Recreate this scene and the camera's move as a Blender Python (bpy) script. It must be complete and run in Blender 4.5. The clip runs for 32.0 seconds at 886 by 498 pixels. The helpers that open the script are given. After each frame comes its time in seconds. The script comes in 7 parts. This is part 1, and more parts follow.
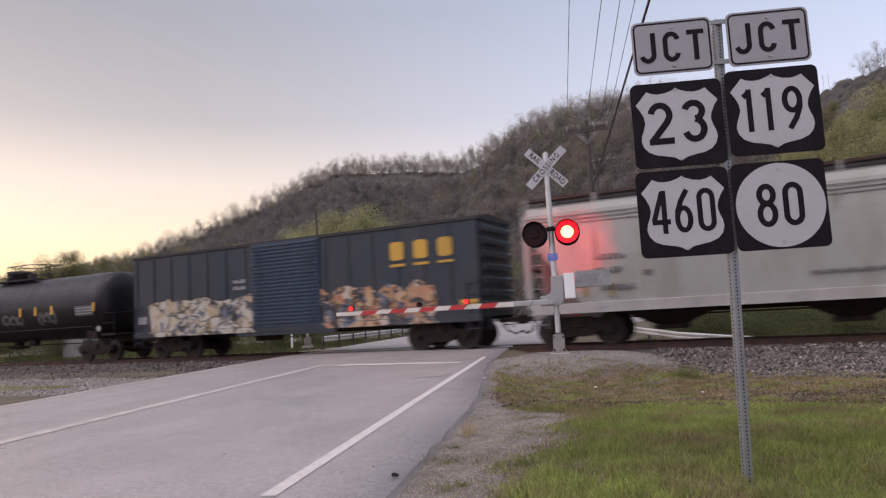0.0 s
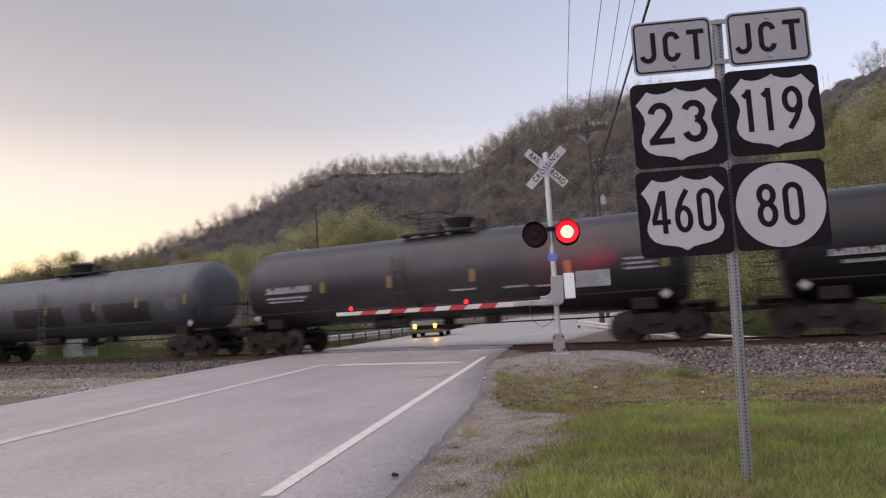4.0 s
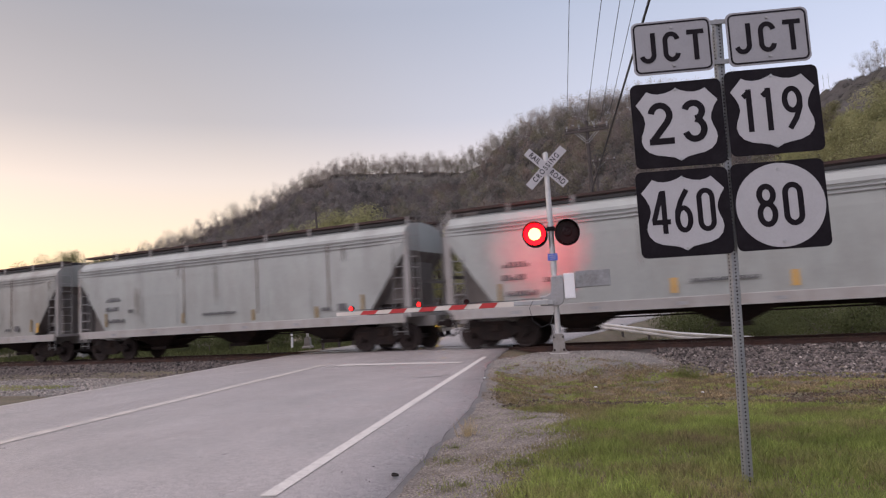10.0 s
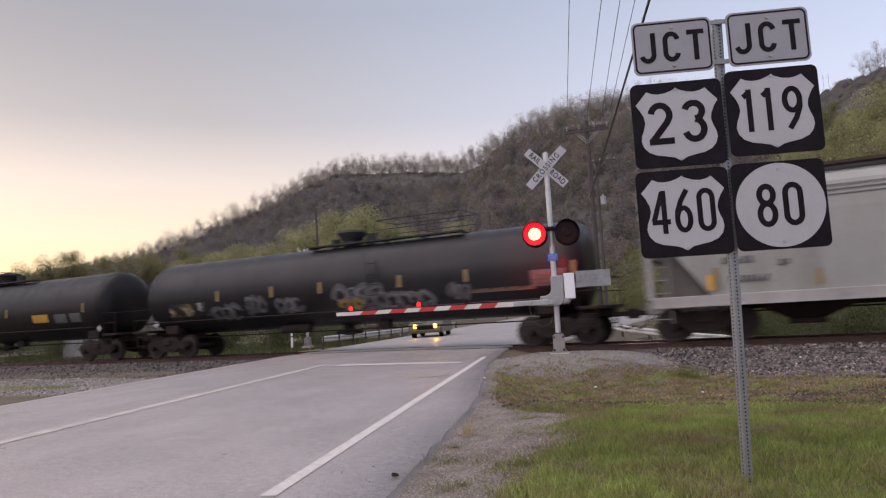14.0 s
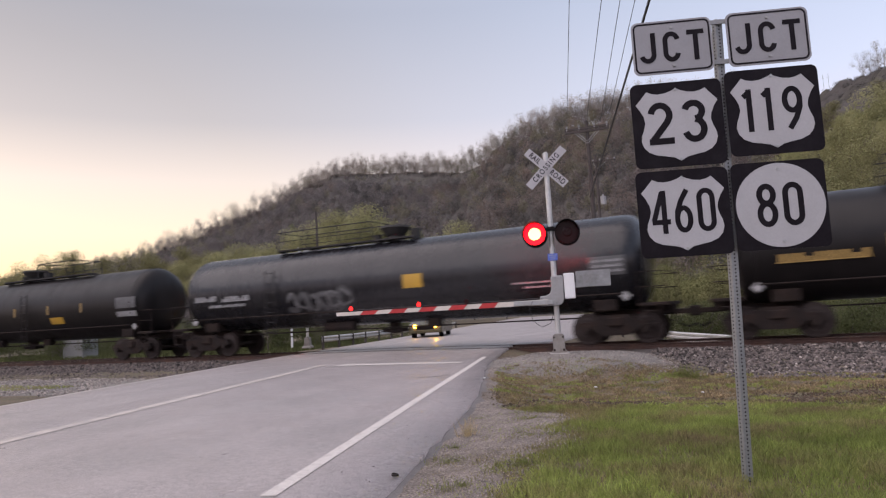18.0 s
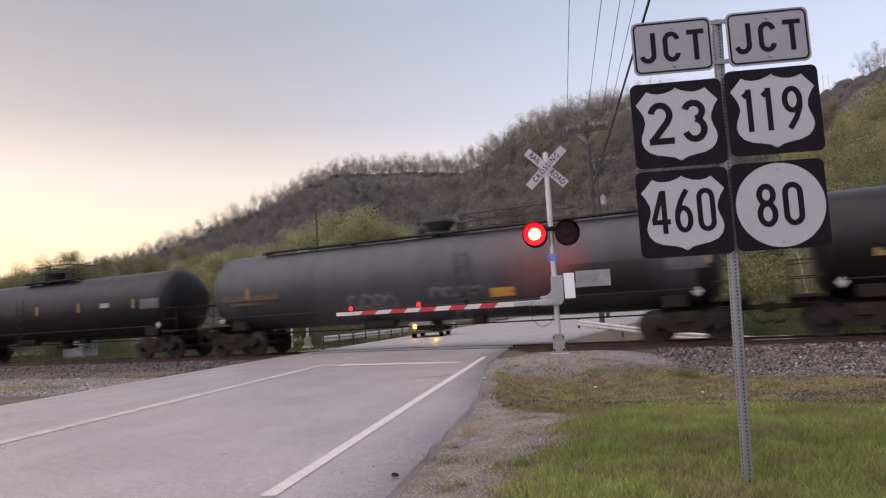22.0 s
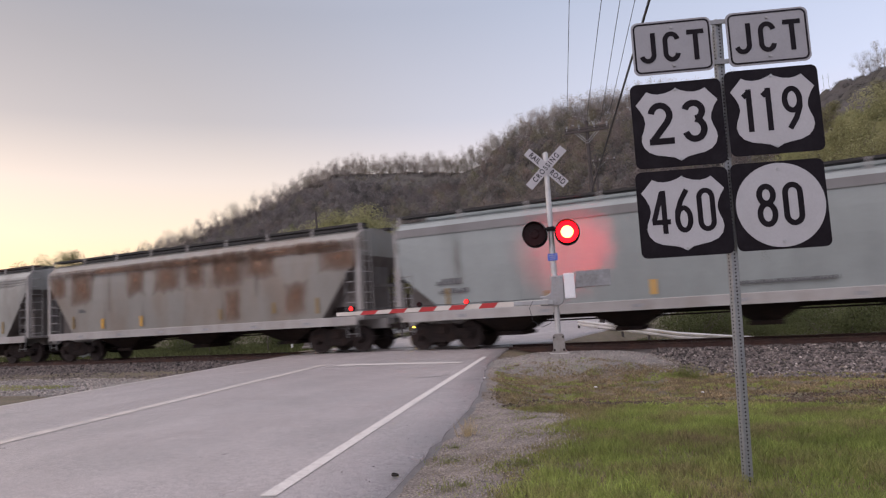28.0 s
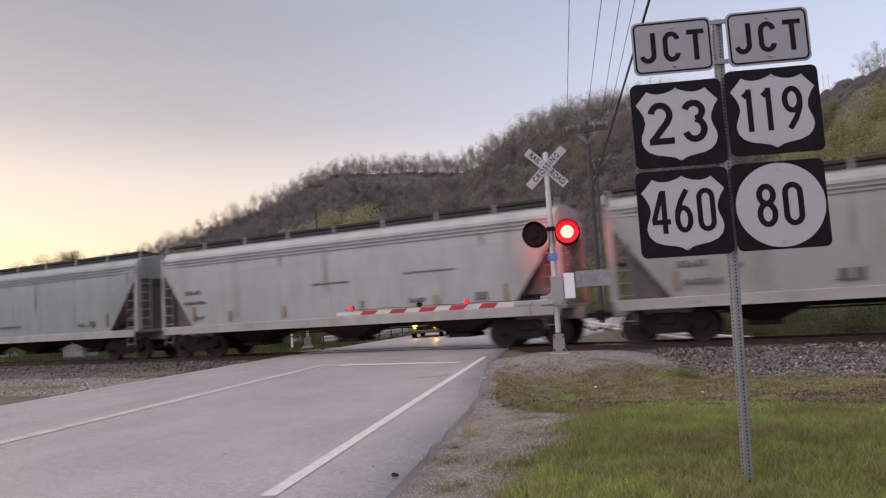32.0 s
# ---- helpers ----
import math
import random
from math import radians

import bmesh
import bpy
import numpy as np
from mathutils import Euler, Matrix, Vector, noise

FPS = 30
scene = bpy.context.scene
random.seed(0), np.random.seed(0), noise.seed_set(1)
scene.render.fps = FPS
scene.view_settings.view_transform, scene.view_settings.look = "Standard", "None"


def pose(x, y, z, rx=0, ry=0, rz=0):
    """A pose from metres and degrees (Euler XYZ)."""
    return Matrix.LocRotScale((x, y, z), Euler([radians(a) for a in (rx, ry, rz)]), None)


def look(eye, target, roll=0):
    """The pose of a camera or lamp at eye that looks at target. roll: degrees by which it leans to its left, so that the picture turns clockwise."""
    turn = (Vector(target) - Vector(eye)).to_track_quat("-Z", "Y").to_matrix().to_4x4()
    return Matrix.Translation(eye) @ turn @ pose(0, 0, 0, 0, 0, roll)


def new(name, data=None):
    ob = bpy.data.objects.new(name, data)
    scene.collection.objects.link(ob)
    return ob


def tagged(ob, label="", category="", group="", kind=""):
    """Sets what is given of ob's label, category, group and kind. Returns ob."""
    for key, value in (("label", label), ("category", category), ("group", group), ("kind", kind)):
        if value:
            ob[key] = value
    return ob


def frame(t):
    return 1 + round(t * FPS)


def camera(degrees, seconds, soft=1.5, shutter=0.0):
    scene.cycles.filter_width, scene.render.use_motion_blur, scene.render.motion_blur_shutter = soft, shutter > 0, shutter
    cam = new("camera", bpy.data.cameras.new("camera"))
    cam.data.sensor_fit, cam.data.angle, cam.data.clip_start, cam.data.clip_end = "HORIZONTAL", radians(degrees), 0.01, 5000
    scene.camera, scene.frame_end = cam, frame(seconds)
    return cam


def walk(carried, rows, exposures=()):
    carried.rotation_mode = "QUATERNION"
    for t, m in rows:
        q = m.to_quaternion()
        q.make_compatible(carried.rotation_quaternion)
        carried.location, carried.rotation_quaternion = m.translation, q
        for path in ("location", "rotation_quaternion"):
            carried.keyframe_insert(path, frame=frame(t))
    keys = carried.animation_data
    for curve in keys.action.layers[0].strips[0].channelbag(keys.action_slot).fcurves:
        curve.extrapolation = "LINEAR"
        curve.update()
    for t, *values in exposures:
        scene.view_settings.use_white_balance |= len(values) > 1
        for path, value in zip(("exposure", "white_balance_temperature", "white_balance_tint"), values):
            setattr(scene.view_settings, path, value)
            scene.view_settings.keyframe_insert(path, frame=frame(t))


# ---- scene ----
# World: x along the track in the train's direction, y away across it, z up from the rail top.
EYE = Vector((0.0, -21.2, 1.18))
AIM = EYE + 10 * Vector((-0.43458, 0.89560, 0.09506))
cam = camera(66.32, 32.0, soft=1.25, shutter=0.6)
walk(cam, [(0.0, look(EYE, AIM, -3.304)), (32.0, look(EYE, AIM, -3.304))],
     [(0.0, 0.03), (6.0, 0.07), (9.0, -0.01), (13.0, -0.01), (17.0, 0.10), (25.0, 0.10), (28.5, 0.0), (32.0, -0.03)])

# ---- light: clear evening just after sunset, glow low in the west ----
world = bpy.data.worlds.new("evening_sky")
scene.world = world
world.use_nodes = True


def evening(nt):
    n, l = nt.nodes, nt.links
    n.clear()
    out = n.new("ShaderNodeOutputWorld")
    bg = n.new("ShaderNodeBackground")
    sky = n.new("ShaderNodeTexSky")
    sky.sky_type, sky.sun_disc = "NISHITA", False
    sky.sun_elevation, sky.sun_rotation = radians(3), radians(-75)
    sky.dust_density, sky.ozone_density = 2.0, 2.0
    co = n.new("ShaderNodeTexCoord")
    sep = n.new("ShaderNodeSeparateXYZ")
    l.new(co.outputs["Generated"], sep.inputs[0])
    def ramp_of(src, stops):
        r = n.new("ShaderNodeValToRGB")
        l.new(src, r.inputs[0])
        e = r.color_ramp.elements
        e[0].position, e[0].color = stops[0][0], (*stops[0][1], 1)
        e[1].position, e[1].color = stops[-1][0], (*stops[-1][1], 1)
        for p, c in stops[1:-1]:
            k = e.new(p)
            k.color = (*c, 1)
        return r.outputs[0]

    def dot_with(v):
        d = n.new("ShaderNodeVectorMath")
        d.operation = "DOT_PRODUCT"
        l.new(co.outputs["Generated"], d.inputs[0])
        d.inputs[1].default_value = v
        return d.outputs["Value"]

    def blend(f, a, b):
        m = n.new("ShaderNodeMix")
        m.data_type = "RGBA"
        l.new(f, m.inputs[0])
        l.new(a, m.inputs[6])
        l.new(b, m.inputs[7])
        return m.outputs[2]

    # west: glow at the horizon under a dull grey-mauve; east: clear lavender blue
    west = ramp_of(sep.outputs["Z"], ((0.0, (1.24, 0.935, 0.54)), (0.07, (1.13, 0.868, 0.53)), (0.13, (1.03, 0.832, 0.65)), (0.20, (0.87, 0.742, 0.68)), (0.28, (0.555, 0.508, 0.522)), (0.42, (0.388, 0.372, 0.405)), (1.0, (0.55, 0.549, 0.64))))
    east = ramp_of(sep.outputs["Z"], ((0.0, (0.94, 0.755, 0.78)), (0.15, (0.91, 0.794, 0.90)), (0.28, (0.69, 0.735, 0.93)), (0.42, (0.53, 0.598, 0.79)), (1.0, (0.56, 0.568, 0.68))))
    side = ramp_of(dot_with((-0.87, 0.50, 0.0)), ((0.35, (0, 0, 0)), (0.62, (0.26,) * 3), (0.80, (0.62,) * 3), (0.93, (1, 1, 1))))
    tone = blend(side, east, west)
    add = n.new("ShaderNodeMix")
    add.data_type, add.blend_type = "RGBA", "ADD"
    add.inputs[0].default_value = 0.03
    l.new(tone, add.inputs[6])
    l.new(sky.outputs[0], add.inputs[7])
    l.new(add.outputs[2], bg.inputs[0])
    bg.inputs[1].default_value = 1.0
    l.new(bg.outputs[0], out.inputs[0])


evening(world.node_tree)
sun = new("sun", bpy.data.lights.new("sun", "SUN"))
sun.data.energy, sun.data.angle, sun.data.color = 2.32, radians(80), (1.0, 0.842, 0.822)
sun.matrix_world = look((-14, -22, 40), (0, 0, 0))

rng = np.random.default_rng(7)
RND = random.Random(11)


# ---- materials ----
def node_mat(name):
    m = bpy.data.materials.new(name)
    m.use_nodes = True
    nt = m.node_tree
    return m, nt, nt.nodes, nt.links, nt.nodes["Principled BSDF"]


def surf(name, col, rough=0.6, metal=0.0, var=0.18, scale=2.0, fine=0.12, fscale=40.0, bump=0.15, bscale=None, spec=0.5,
         dirt=None, dirt_amt=0.5, dirt_scale=1.2, streak=1.0, rnd=0.0, island=0.0):
    """A painted, worn or earthy surface: base colour with coarse and fine variation, stains of a second colour, fine relief."""
    m, nt, n, l, b = node_mat(name)
    co = n.new("ShaderNodeTexCoord")
    mp = n.new("ShaderNodeMapping")
    mp.inputs["Scale"].default_value = (1, 1, streak)
    l.new(co.outputs["Object"], mp.inputs[0])

    def noise_of(s, det=6.0, rg=0.6):
        t = n.new("ShaderNodeTexNoise")
        t.inputs["Scale"].default_value, t.inputs["Detail"].default_value, t.inputs["Roughness"].default_value = s, det, rg
        l.new(mp.outputs[0], t.inputs["Vector"])
        return t.outputs[0]

    def ranged(src, lo, hi, a=0.3, z=0.7):
        r = n.new("ShaderNodeMapRange")
        r.inputs[1].default_value, r.inputs[2].default_value, r.inputs[3].default_value, r.inputs[4].default_value = a, z, lo, hi
        l.new(src, r.inputs[0])
        return r.outputs[0]

    def times(a, bb):
        t = n.new("ShaderNodeMath")
        t.operation = "MULTIPLY"
        l.new(a, t.inputs[0])
        l.new(bb, t.inputs[1])
        return t.outputs[0]

    v = times(ranged(noise_of(scale), 1 - var, 1 + var), ranged(noise_of(fscale, 3), 1 - fine, 1 + fine))
    if rnd:
        oi = n.new("ShaderNodeObjectInfo")
        v = times(v, ranged(oi.outputs["Random"], 1 - rnd, 1 + rnd, 0, 1))
    if island:
        ge = n.new("ShaderNodeNewGeometry")
        v = times(v, ranged(ge.outputs["Random Per Island"], 1 - island, 1 + island, 0, 1))
    hsv = n.new("ShaderNodeHueSaturation")
    l.new(v, hsv.inputs["Value"])
    if dirt:
        mx = n.new("ShaderNodeMix")
        mx.data_type = "RGBA"
        l.new(ranged(noise_of(dirt_scale, 8, 0.65), 0, dirt_amt, 0.46, 0.62), mx.inputs[0])
        mx.inputs[6].default_value, mx.inputs[7].default_value = (*col, 1), (*dirt, 1)
        l.new(mx.outputs[2], hsv.inputs["Color"])
    else:
        hsv.inputs["Color"].default_value = (*col, 1)
    l.new(hsv.outputs[0], b.inputs["Base Color"])
    b.inputs["Metallic"].default_value = metal
    b.inputs["Specular IOR Level"].default_value = spec
    l.new(ranged(noise_of(scale * 3), max(0.02, rough - 0.08), min(1, rough + 0.08)), b.inputs["Roughness"])
    if bump:
        bp = n.new("ShaderNodeBump")
        bp.inputs["Strength"].default_value, bp.inputs["Distance"].default_value = bump, 0.02
        l.new(noise_of(bscale or fscale, 4), bp.inputs["Height"])
        l.new(bp.outputs[0], b.inputs["Normal"])
    return m


def leafy(m, share):
    """Lets part of the light through, as thin leaves do."""
    n, l = m.node_tree.nodes, m.node_tree.links
    b = n["Principled BSDF"]
    out = b.outputs[0].links[0].to_node
    tr = n.new("ShaderNodeBsdfTranslucent")
    l.new(b.inputs["Base Color"].links[0].from_socket, tr.inputs[0])
    mx = n.new("ShaderNodeMixShader")
    mx.inputs[0].default_value = share
    l.new(b.outputs[0], mx.inputs[1])
    l.new(tr.outputs[0], mx.inputs[2])
    l.new(mx.outputs[0], out.inputs[0])


def glow_mat(name, col, strength):
    m, nt, n, l, b = node_mat(name)
    b.inputs["Base Color"].default_value = (*[c * 0.3 for c in col], 1)
    b.inputs["Emission Color"].default_value = (*col, 1)
    b.inputs["Emission Strength"].default_value = strength
    return m


M = {}
def asphalt_mat():
    m = surf("asphalt", (0.342, 0.306, 0.301), 0.35, var=0.05, scale=0.4, fine=0.42, fscale=70, bump=0.45, bscale=110, dirt=(0.280, 0.258, 0.254), dirt_amt=0.5, dirt_scale=0.45)
    nt = m.node_tree
    n, l = nt.nodes, nt.links
    b = n["Principled BSDF"]
    base = b.inputs["Base Color"].links[0].from_socket
    co = n.new("ShaderNodeTexCoord")
    mp = n.new("ShaderNodeMapping")
    mp.inputs["Rotation"].default_value = (0, 0, radians(-15.2))
    mp.inputs["Scale"].default_value = (1.0, 0.05, 1.0)
    l.new(co.outputs["Object"], mp.inputs[0])
    nz = n.new("ShaderNodeTexNoise")
    nz.inputs["Scale"].default_value, nz.inputs["Detail"].default_value = 1.1, 5.0
    l.new(mp.outputs[0], nz.inputs["Vector"])
    gr = n.new("ShaderNodeTexNoise")
    gr.inputs["Scale"].default_value, gr.inputs["Detail"].default_value = 14.0, 6.0
    l.new(co.outputs["Object"], gr.inputs["Vector"])
    prev = base
    for src, lo, hi in ((nz.outputs[0], 0.92, 1.07), (gr.outputs[0], 0.86, 1.14)):
        r = n.new("ShaderNodeMapRange")
        r.inputs[1].default_value, r.inputs[2].default_value, r.inputs[3].default_value, r.inputs[4].default_value = 0.32, 0.68, lo, hi
        l.new(src, r.inputs[0])
        h = n.new("ShaderNodeHueSaturation")
        l.new(r.outputs[0], h.inputs["Value"])
        l.new(prev, h.inputs["Color"])
        prev = h.outputs[0]
    l.new(prev, b.inputs["Base Color"])
    return m


M["asphalt"] = asphalt_mat()
M["asphalt_edge"] = surf("broken_asphalt", (0.15, 0.138, 0.135), 0.85, var=0.2, scale=1.2, fine=0.25, fscale=60, bump=0.6, bscale=70)
M["line"] = surf("road_paint", (0.56, 0.52, 0.49), 0.6, var=0.05, scale=3, fine=0.14, fscale=70, bump=0.1, dirt=(0.40, 0.37, 0.35), dirt_amt=0.6, dirt_scale=14)
M["line_faint"] = surf("worn_yellow_paint", (0.445, 0.40, 0.365), 0.6, var=0.15, scale=2, fine=0.15, fscale=60, bump=0.1, dirt=(0.345, 0.32, 0.305), dirt_amt=0.9, dirt_scale=2.4)
M["soil"] = surf("ground_soil", (0.118, 0.090, 0.060), 0.95, var=0.3, scale=0.7, fine=0.4, fscale=22, bump=0.7, bscale=22, dirt=(0.092, 0.086, 0.046), dirt_amt=0.8, dirt_scale=1.4)
M["gravel_bed"] = surf("fine_gravel", (0.195, 0.178, 0.165), 0.92, var=0.18, scale=1.0, fine=0.45, fscale=45, bump=0.9, bscale=45, dirt=(0.15, 0.14, 0.12), dirt_amt=0.7, dirt_scale=3)
M["ballast_bed"] = surf("ballast_bed", (0.068, 0.058, 0.055), 0.95, var=0.2, scale=1.0, fine=0.6, fscale=18, bump=1.0, bscale=18)
M["dirt"] = surf("shoulder_dirt", (0.205, 0.174, 0.155), 0.95, var=0.28, scale=2.5, fine=0.75, fscale=42, bump=1.0, bscale=60, dirt=(0.140, 0.112, 0.088), dirt_amt=0.8, dirt_scale=1.3)
M["clod"] = surf("scuffed_earth", (0.096, 0.072, 0.056), 0.95, spec=0.1, bump=0.2, island=0.4)
M["stone"] = surf("ballast_stone", (0.104, 0.086, 0.080), 0.9, var=0.2, scale=2, fine=0.2, fscale=60, bump=0.3, island=0.85)
M["pebble"] = surf("gravel_pebble", (0.270, 0.236, 0.214), 0.9, var=0.2, scale=2, fine=0.2, fscale=60, bump=0.2, island=0.6)
M["rail"] = surf("rusty_rail", (0.062, 0.034, 0.028), 0.75, 0.3, var=0.2, scale=3, fine=0.3, fscale=50, dirt=(0.09, 0.045, 0.03), dirt_amt=0.6)
M["railhead"] = surf("polished_railhead", (0.36, 0.34, 0.33), 0.2, 0.9, var=0.1, fine=0.05, bump=0.0)
M["tie"] = surf("creosoted_tie", (0.06, 0.045, 0.038), 0.9, var=0.25, scale=2, fine=0.3, fscale=25, bump=0.5, rnd=0.25)
M["alu"] = surf("aluminium_mast", (0.56, 0.56, 0.56), 0.45, 0.55, var=0.08, scale=3, fine=0.06, fscale=60, bump=0.05, dirt=(0.36, 0.34, 0.32), dirt_amt=0.5, dirt_scale=3)
M["galv"] = surf("galvanised_steel", (0.40, 0.41, 0.42), 0.5, 0.6, var=0.12, scale=8, fine=0.12, fscale=60, bump=0.05, dirt=(0.24, 0.22, 0.21), dirt_amt=0.5, dirt_scale=4)
M["galv_dull"] = surf("dull_galvanised_plate", (0.27, 0.275, 0.285), 0.6, 0.4, var=0.15, scale=5, fine=0.12, fscale=60, bump=0.05, dirt=(0.17, 0.16, 0.155), dirt_amt=0.5, dirt_scale=4)
M["galv_post"] = surf("galvanised_post", (0.27, 0.278, 0.285), 0.5, 0.55, var=0.1, scale=6, fine=0.12, fscale=60, bump=0.05, dirt=(0.25, 0.255, 0.27), dirt_amt=0.5, dirt_scale=4)
M["sign_white"] = surf("sign_white", (0.405, 0.398, 0.422), 0.5, var=0.03, scale=4, fine=0.04, fscale=80, bump=0.02, dirt=(0.375, 0.368, 0.385), dirt_amt=0.6, dirt_scale=5)
M["sign_darker"] = surf("darker_sign_white", (0.285, 0.283, 0.305), 0.5, var=0.04, scale=4, fine=0.05, fscale=80, bump=0.02, dirt=(0.25, 0.248, 0.265), dirt_amt=0.6, dirt_scale=5)
M["sign_black"] = surf("sign_black", (0.0100, 0.0078, 0.0108), 0.5, var=0.18, scale=5, fine=0.1, bump=0.03, spec=0.10, dirt=(0.016, 0.0135, 0.017), dirt_amt=0.6, dirt_scale=7)
M["black_paint"] = surf("black_paint", (0.011, 0.009, 0.010), 0.6, spec=0.1, var=0.15, fine=0.1, bump=0.05)
M["gate_white"] = surf("gate_white", (0.60, 0.56, 0.51), 0.4, var=0.05, fine=0.05, bump=0.02, dirt=(0.5, 0.45, 0.4), dirt_amt=0.5)
M["gate_red"] = surf("gate_red", (0.42, 0.028, 0.03), 0.4, var=0.08, fine=0.05, bump=0.02)
M["box_grey"] = surf("grey_cast_box", (0.32, 0.32, 0.33), 0.5, 0.2, var=0.1, fine=0.08, bump=0.05, dirt=(0.25, 0.24, 0.23), dirt_amt=0.5, dirt_scale=4)
M["base_grey"] = surf("grimy_cast_base", (0.27, 0.25, 0.235), 0.6, 0.1, var=0.15, fine=0.12, bump=0.08, dirt=(0.17, 0.145, 0.125), dirt_amt=0.7, dirt_scale=5)
M["box_white"] = surf("white_metal_box", (0.74, 0.74, 0.76), 0.4, var=0.05, fine=0.04, bump=0.02)
M["blue_plate"] = surf("blue_plate", (0.07, 0.13, 0.50), 0.4, var=0.05, fine=0.05, bump=0.0)
M["concrete"] = surf("weathered_concrete", (0.36, 0.34, 0.32), 0.9, var=0.15, fine=0.2, fscale=50, bump=0.3)
# ring of the widened lens, with the glare round the lamp included
M["lamp_red"] = glow_mat("red_lamp_lens_and_glare", (1.0, 0.002, 0.007), 5.0)
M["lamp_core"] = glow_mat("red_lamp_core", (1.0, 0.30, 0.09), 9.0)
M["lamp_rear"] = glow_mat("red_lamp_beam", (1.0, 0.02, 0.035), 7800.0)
M["lamp_small"] = glow_mat("small_red_lamp", (1.0, 0.012, 0.012), 3.0)
M["lamp_dark"] = surf("dark_red_glass", (0.022, 0.003, 0.004), 0.3, spec=0.2, var=0.05, fine=0.03, bump=0.0)
M["headlight"] = glow_mat("headlight_glow", (1.0, 0.46, 0.022), 70.0)
M["truck_iron"] = surf("dark_cast_iron", (0.023, 0.0175, 0.0165), 0.85, 0.0, spec=0.2, var=0.25, scale=3, fine=0.25, fscale=30, bump=0.2, dirt=(0.036, 0.023, 0.018), dirt_amt=0.7, dirt_scale=2)
M["wheel"] = surf("wheel_steel", (0.028, 0.018, 0.016), 0.7, 0.2, var=0.2, fine=0.2, bump=0.1)
M["tape_yellow"] = surf("yellow_reflective_tape", (0.62, 0.33, 0.035), 0.4, var=0.08, fine=0.05, bump=0.0)
M["tape_dull"] = surf("dull_reflective_tape", (0.23, 0.155, 0.055), 0.5, var=0.15, fine=0.08, bump=0.0)
M["lump"] = surf("tar_lump", (0.022, 0.019, 0.018), 0.95, spec=0.1, bump=0.2)
M["stencil"] = surf("pale_stencil_paint", (0.27, 0.27, 0.28), 0.6, var=0.2, scale=6, fine=0.2, bump=0.0)
M["stencil_dark"] = surf("dark_stencil_paint", (0.09, 0.09, 0.095), 0.6, var=0.2, scale=6, fine=0.2, bump=0.0)
M["stencil_yellow"] = surf("yellow_stencil_paint", (0.29, 0.185, 0.05), 0.6, var=0.2, scale=6, fine=0.2, bump=0.0)
M["stencil_rust"] = surf("faded_orange_stencil_paint", (0.105, 0.062, 0.034), 0.6, var=0.25, scale=6, fine=0.2, bump=0.0)
M["scrawl_pale"] = surf("pale_spray_paint", (0.125, 0.125, 0.13), 0.5, var=0.35, scale=4, fine=0.2, bump=0.0)
M["scrawl_grey"] = surf("dull_grey_spray_paint", (0.070, 0.070, 0.075), 0.5, var=0.35, scale=3, fine=0.2, bump=0.0)
M["scrawl_gold"] = surf("gold_spray_paint", (0.20, 0.135, 0.030), 0.5, var=0.3, scale=3, fine=0.2, bump=0.0)
M["placard_white"] = surf("placard_white", (0.34, 0.34, 0.35), 0.5, var=0.1, fine=0.05, bump=0.0)
M["wood_pole"] = surf("weathered_pole_wood", (0.065, 0.055, 0.052), 0.9, var=0.2, scale=2, fine=0.25, fscale=30, bump=0.4, streak=0.15)
M["wire"] = surf("dark_cable", (0.03, 0.03, 0.035), 0.6, bump=0.0)
M["bark"] = surf("grey_bark", (0.12, 0.10, 0.085), 0.95, var=0.25, fine=0.3, fscale=20, bump=0.5)
M["bark_pale"] = surf("pale_bark", (0.29, 0.275, 0.245), 0.9, var=0.2, fine=0.2, fscale=20, bump=0.3)
M["leaf_green"] = surf("spring_leaf", (0.300, 0.295, 0.152), 0.8, var=0.25, scale=0.25, fine=0.15, fscale=3, bump=0.0, island=0.2, spec=0.1)
M["leaf_dark"] = surf("shrub_leaf", (0.098, 0.110, 0.050), 0.8, var=0.3, scale=0.35, fine=0.15, fscale=3, bump=0.0, island=0.2, spec=0.1)
M["leaf_yellow"] = surf("budding_leaf", (0.215, 0.205, 0.102), 0.8, var=0.25, scale=0.25, fine=0.15, fscale=3, bump=0.0, island=0.2, spec=0.1)
# brush colour kept dark so that gaps between crowns look shaded
M["forest"] = surf("shaded_hill_undergrowth", (0.092, 0.085, 0.082), 0.95, var=0.2, scale=0.025, fine=0.2, fscale=0.13, bump=0.0, spec=0.0,
                   dirt=(0.092, 0.088, 0.074), dirt_amt=0.7, dirt_scale=0.04)
# twig tones lifted and greyed, distance haze put into the colour
WOODS = {}
for key, nm, col, col2 in (("grey", "bare_grey_twigs", (0.196, 0.179, 0.177), (0.170, 0.156, 0.156)), ("brown", "budding_brown_twigs", (0.226, 0.192, 0.176), (0.196, 0.170, 0.160)),
                           ("russet", "russet_buds", (0.246, 0.198, 0.170), (0.214, 0.177, 0.156)), ("olive", "olive_buds", (0.222, 0.206, 0.152), (0.195, 0.183, 0.142)),
                           ("dark", "dark_twigs", (0.113, 0.109, 0.103), (0.099, 0.095, 0.093)), ("green", "first_green_leaves", (0.202, 0.215, 0.117), (0.178, 0.184, 0.113))):
    WOODS[key] = surf(nm, col, 0.95, var=0.16, scale=0.06, fine=0.12, fscale=0.5, bump=0.0, island=0.07, spec=0.0, dirt=col2, dirt_amt=0.9, dirt_scale=0.05)
    leafy(WOODS[key], 0.5)
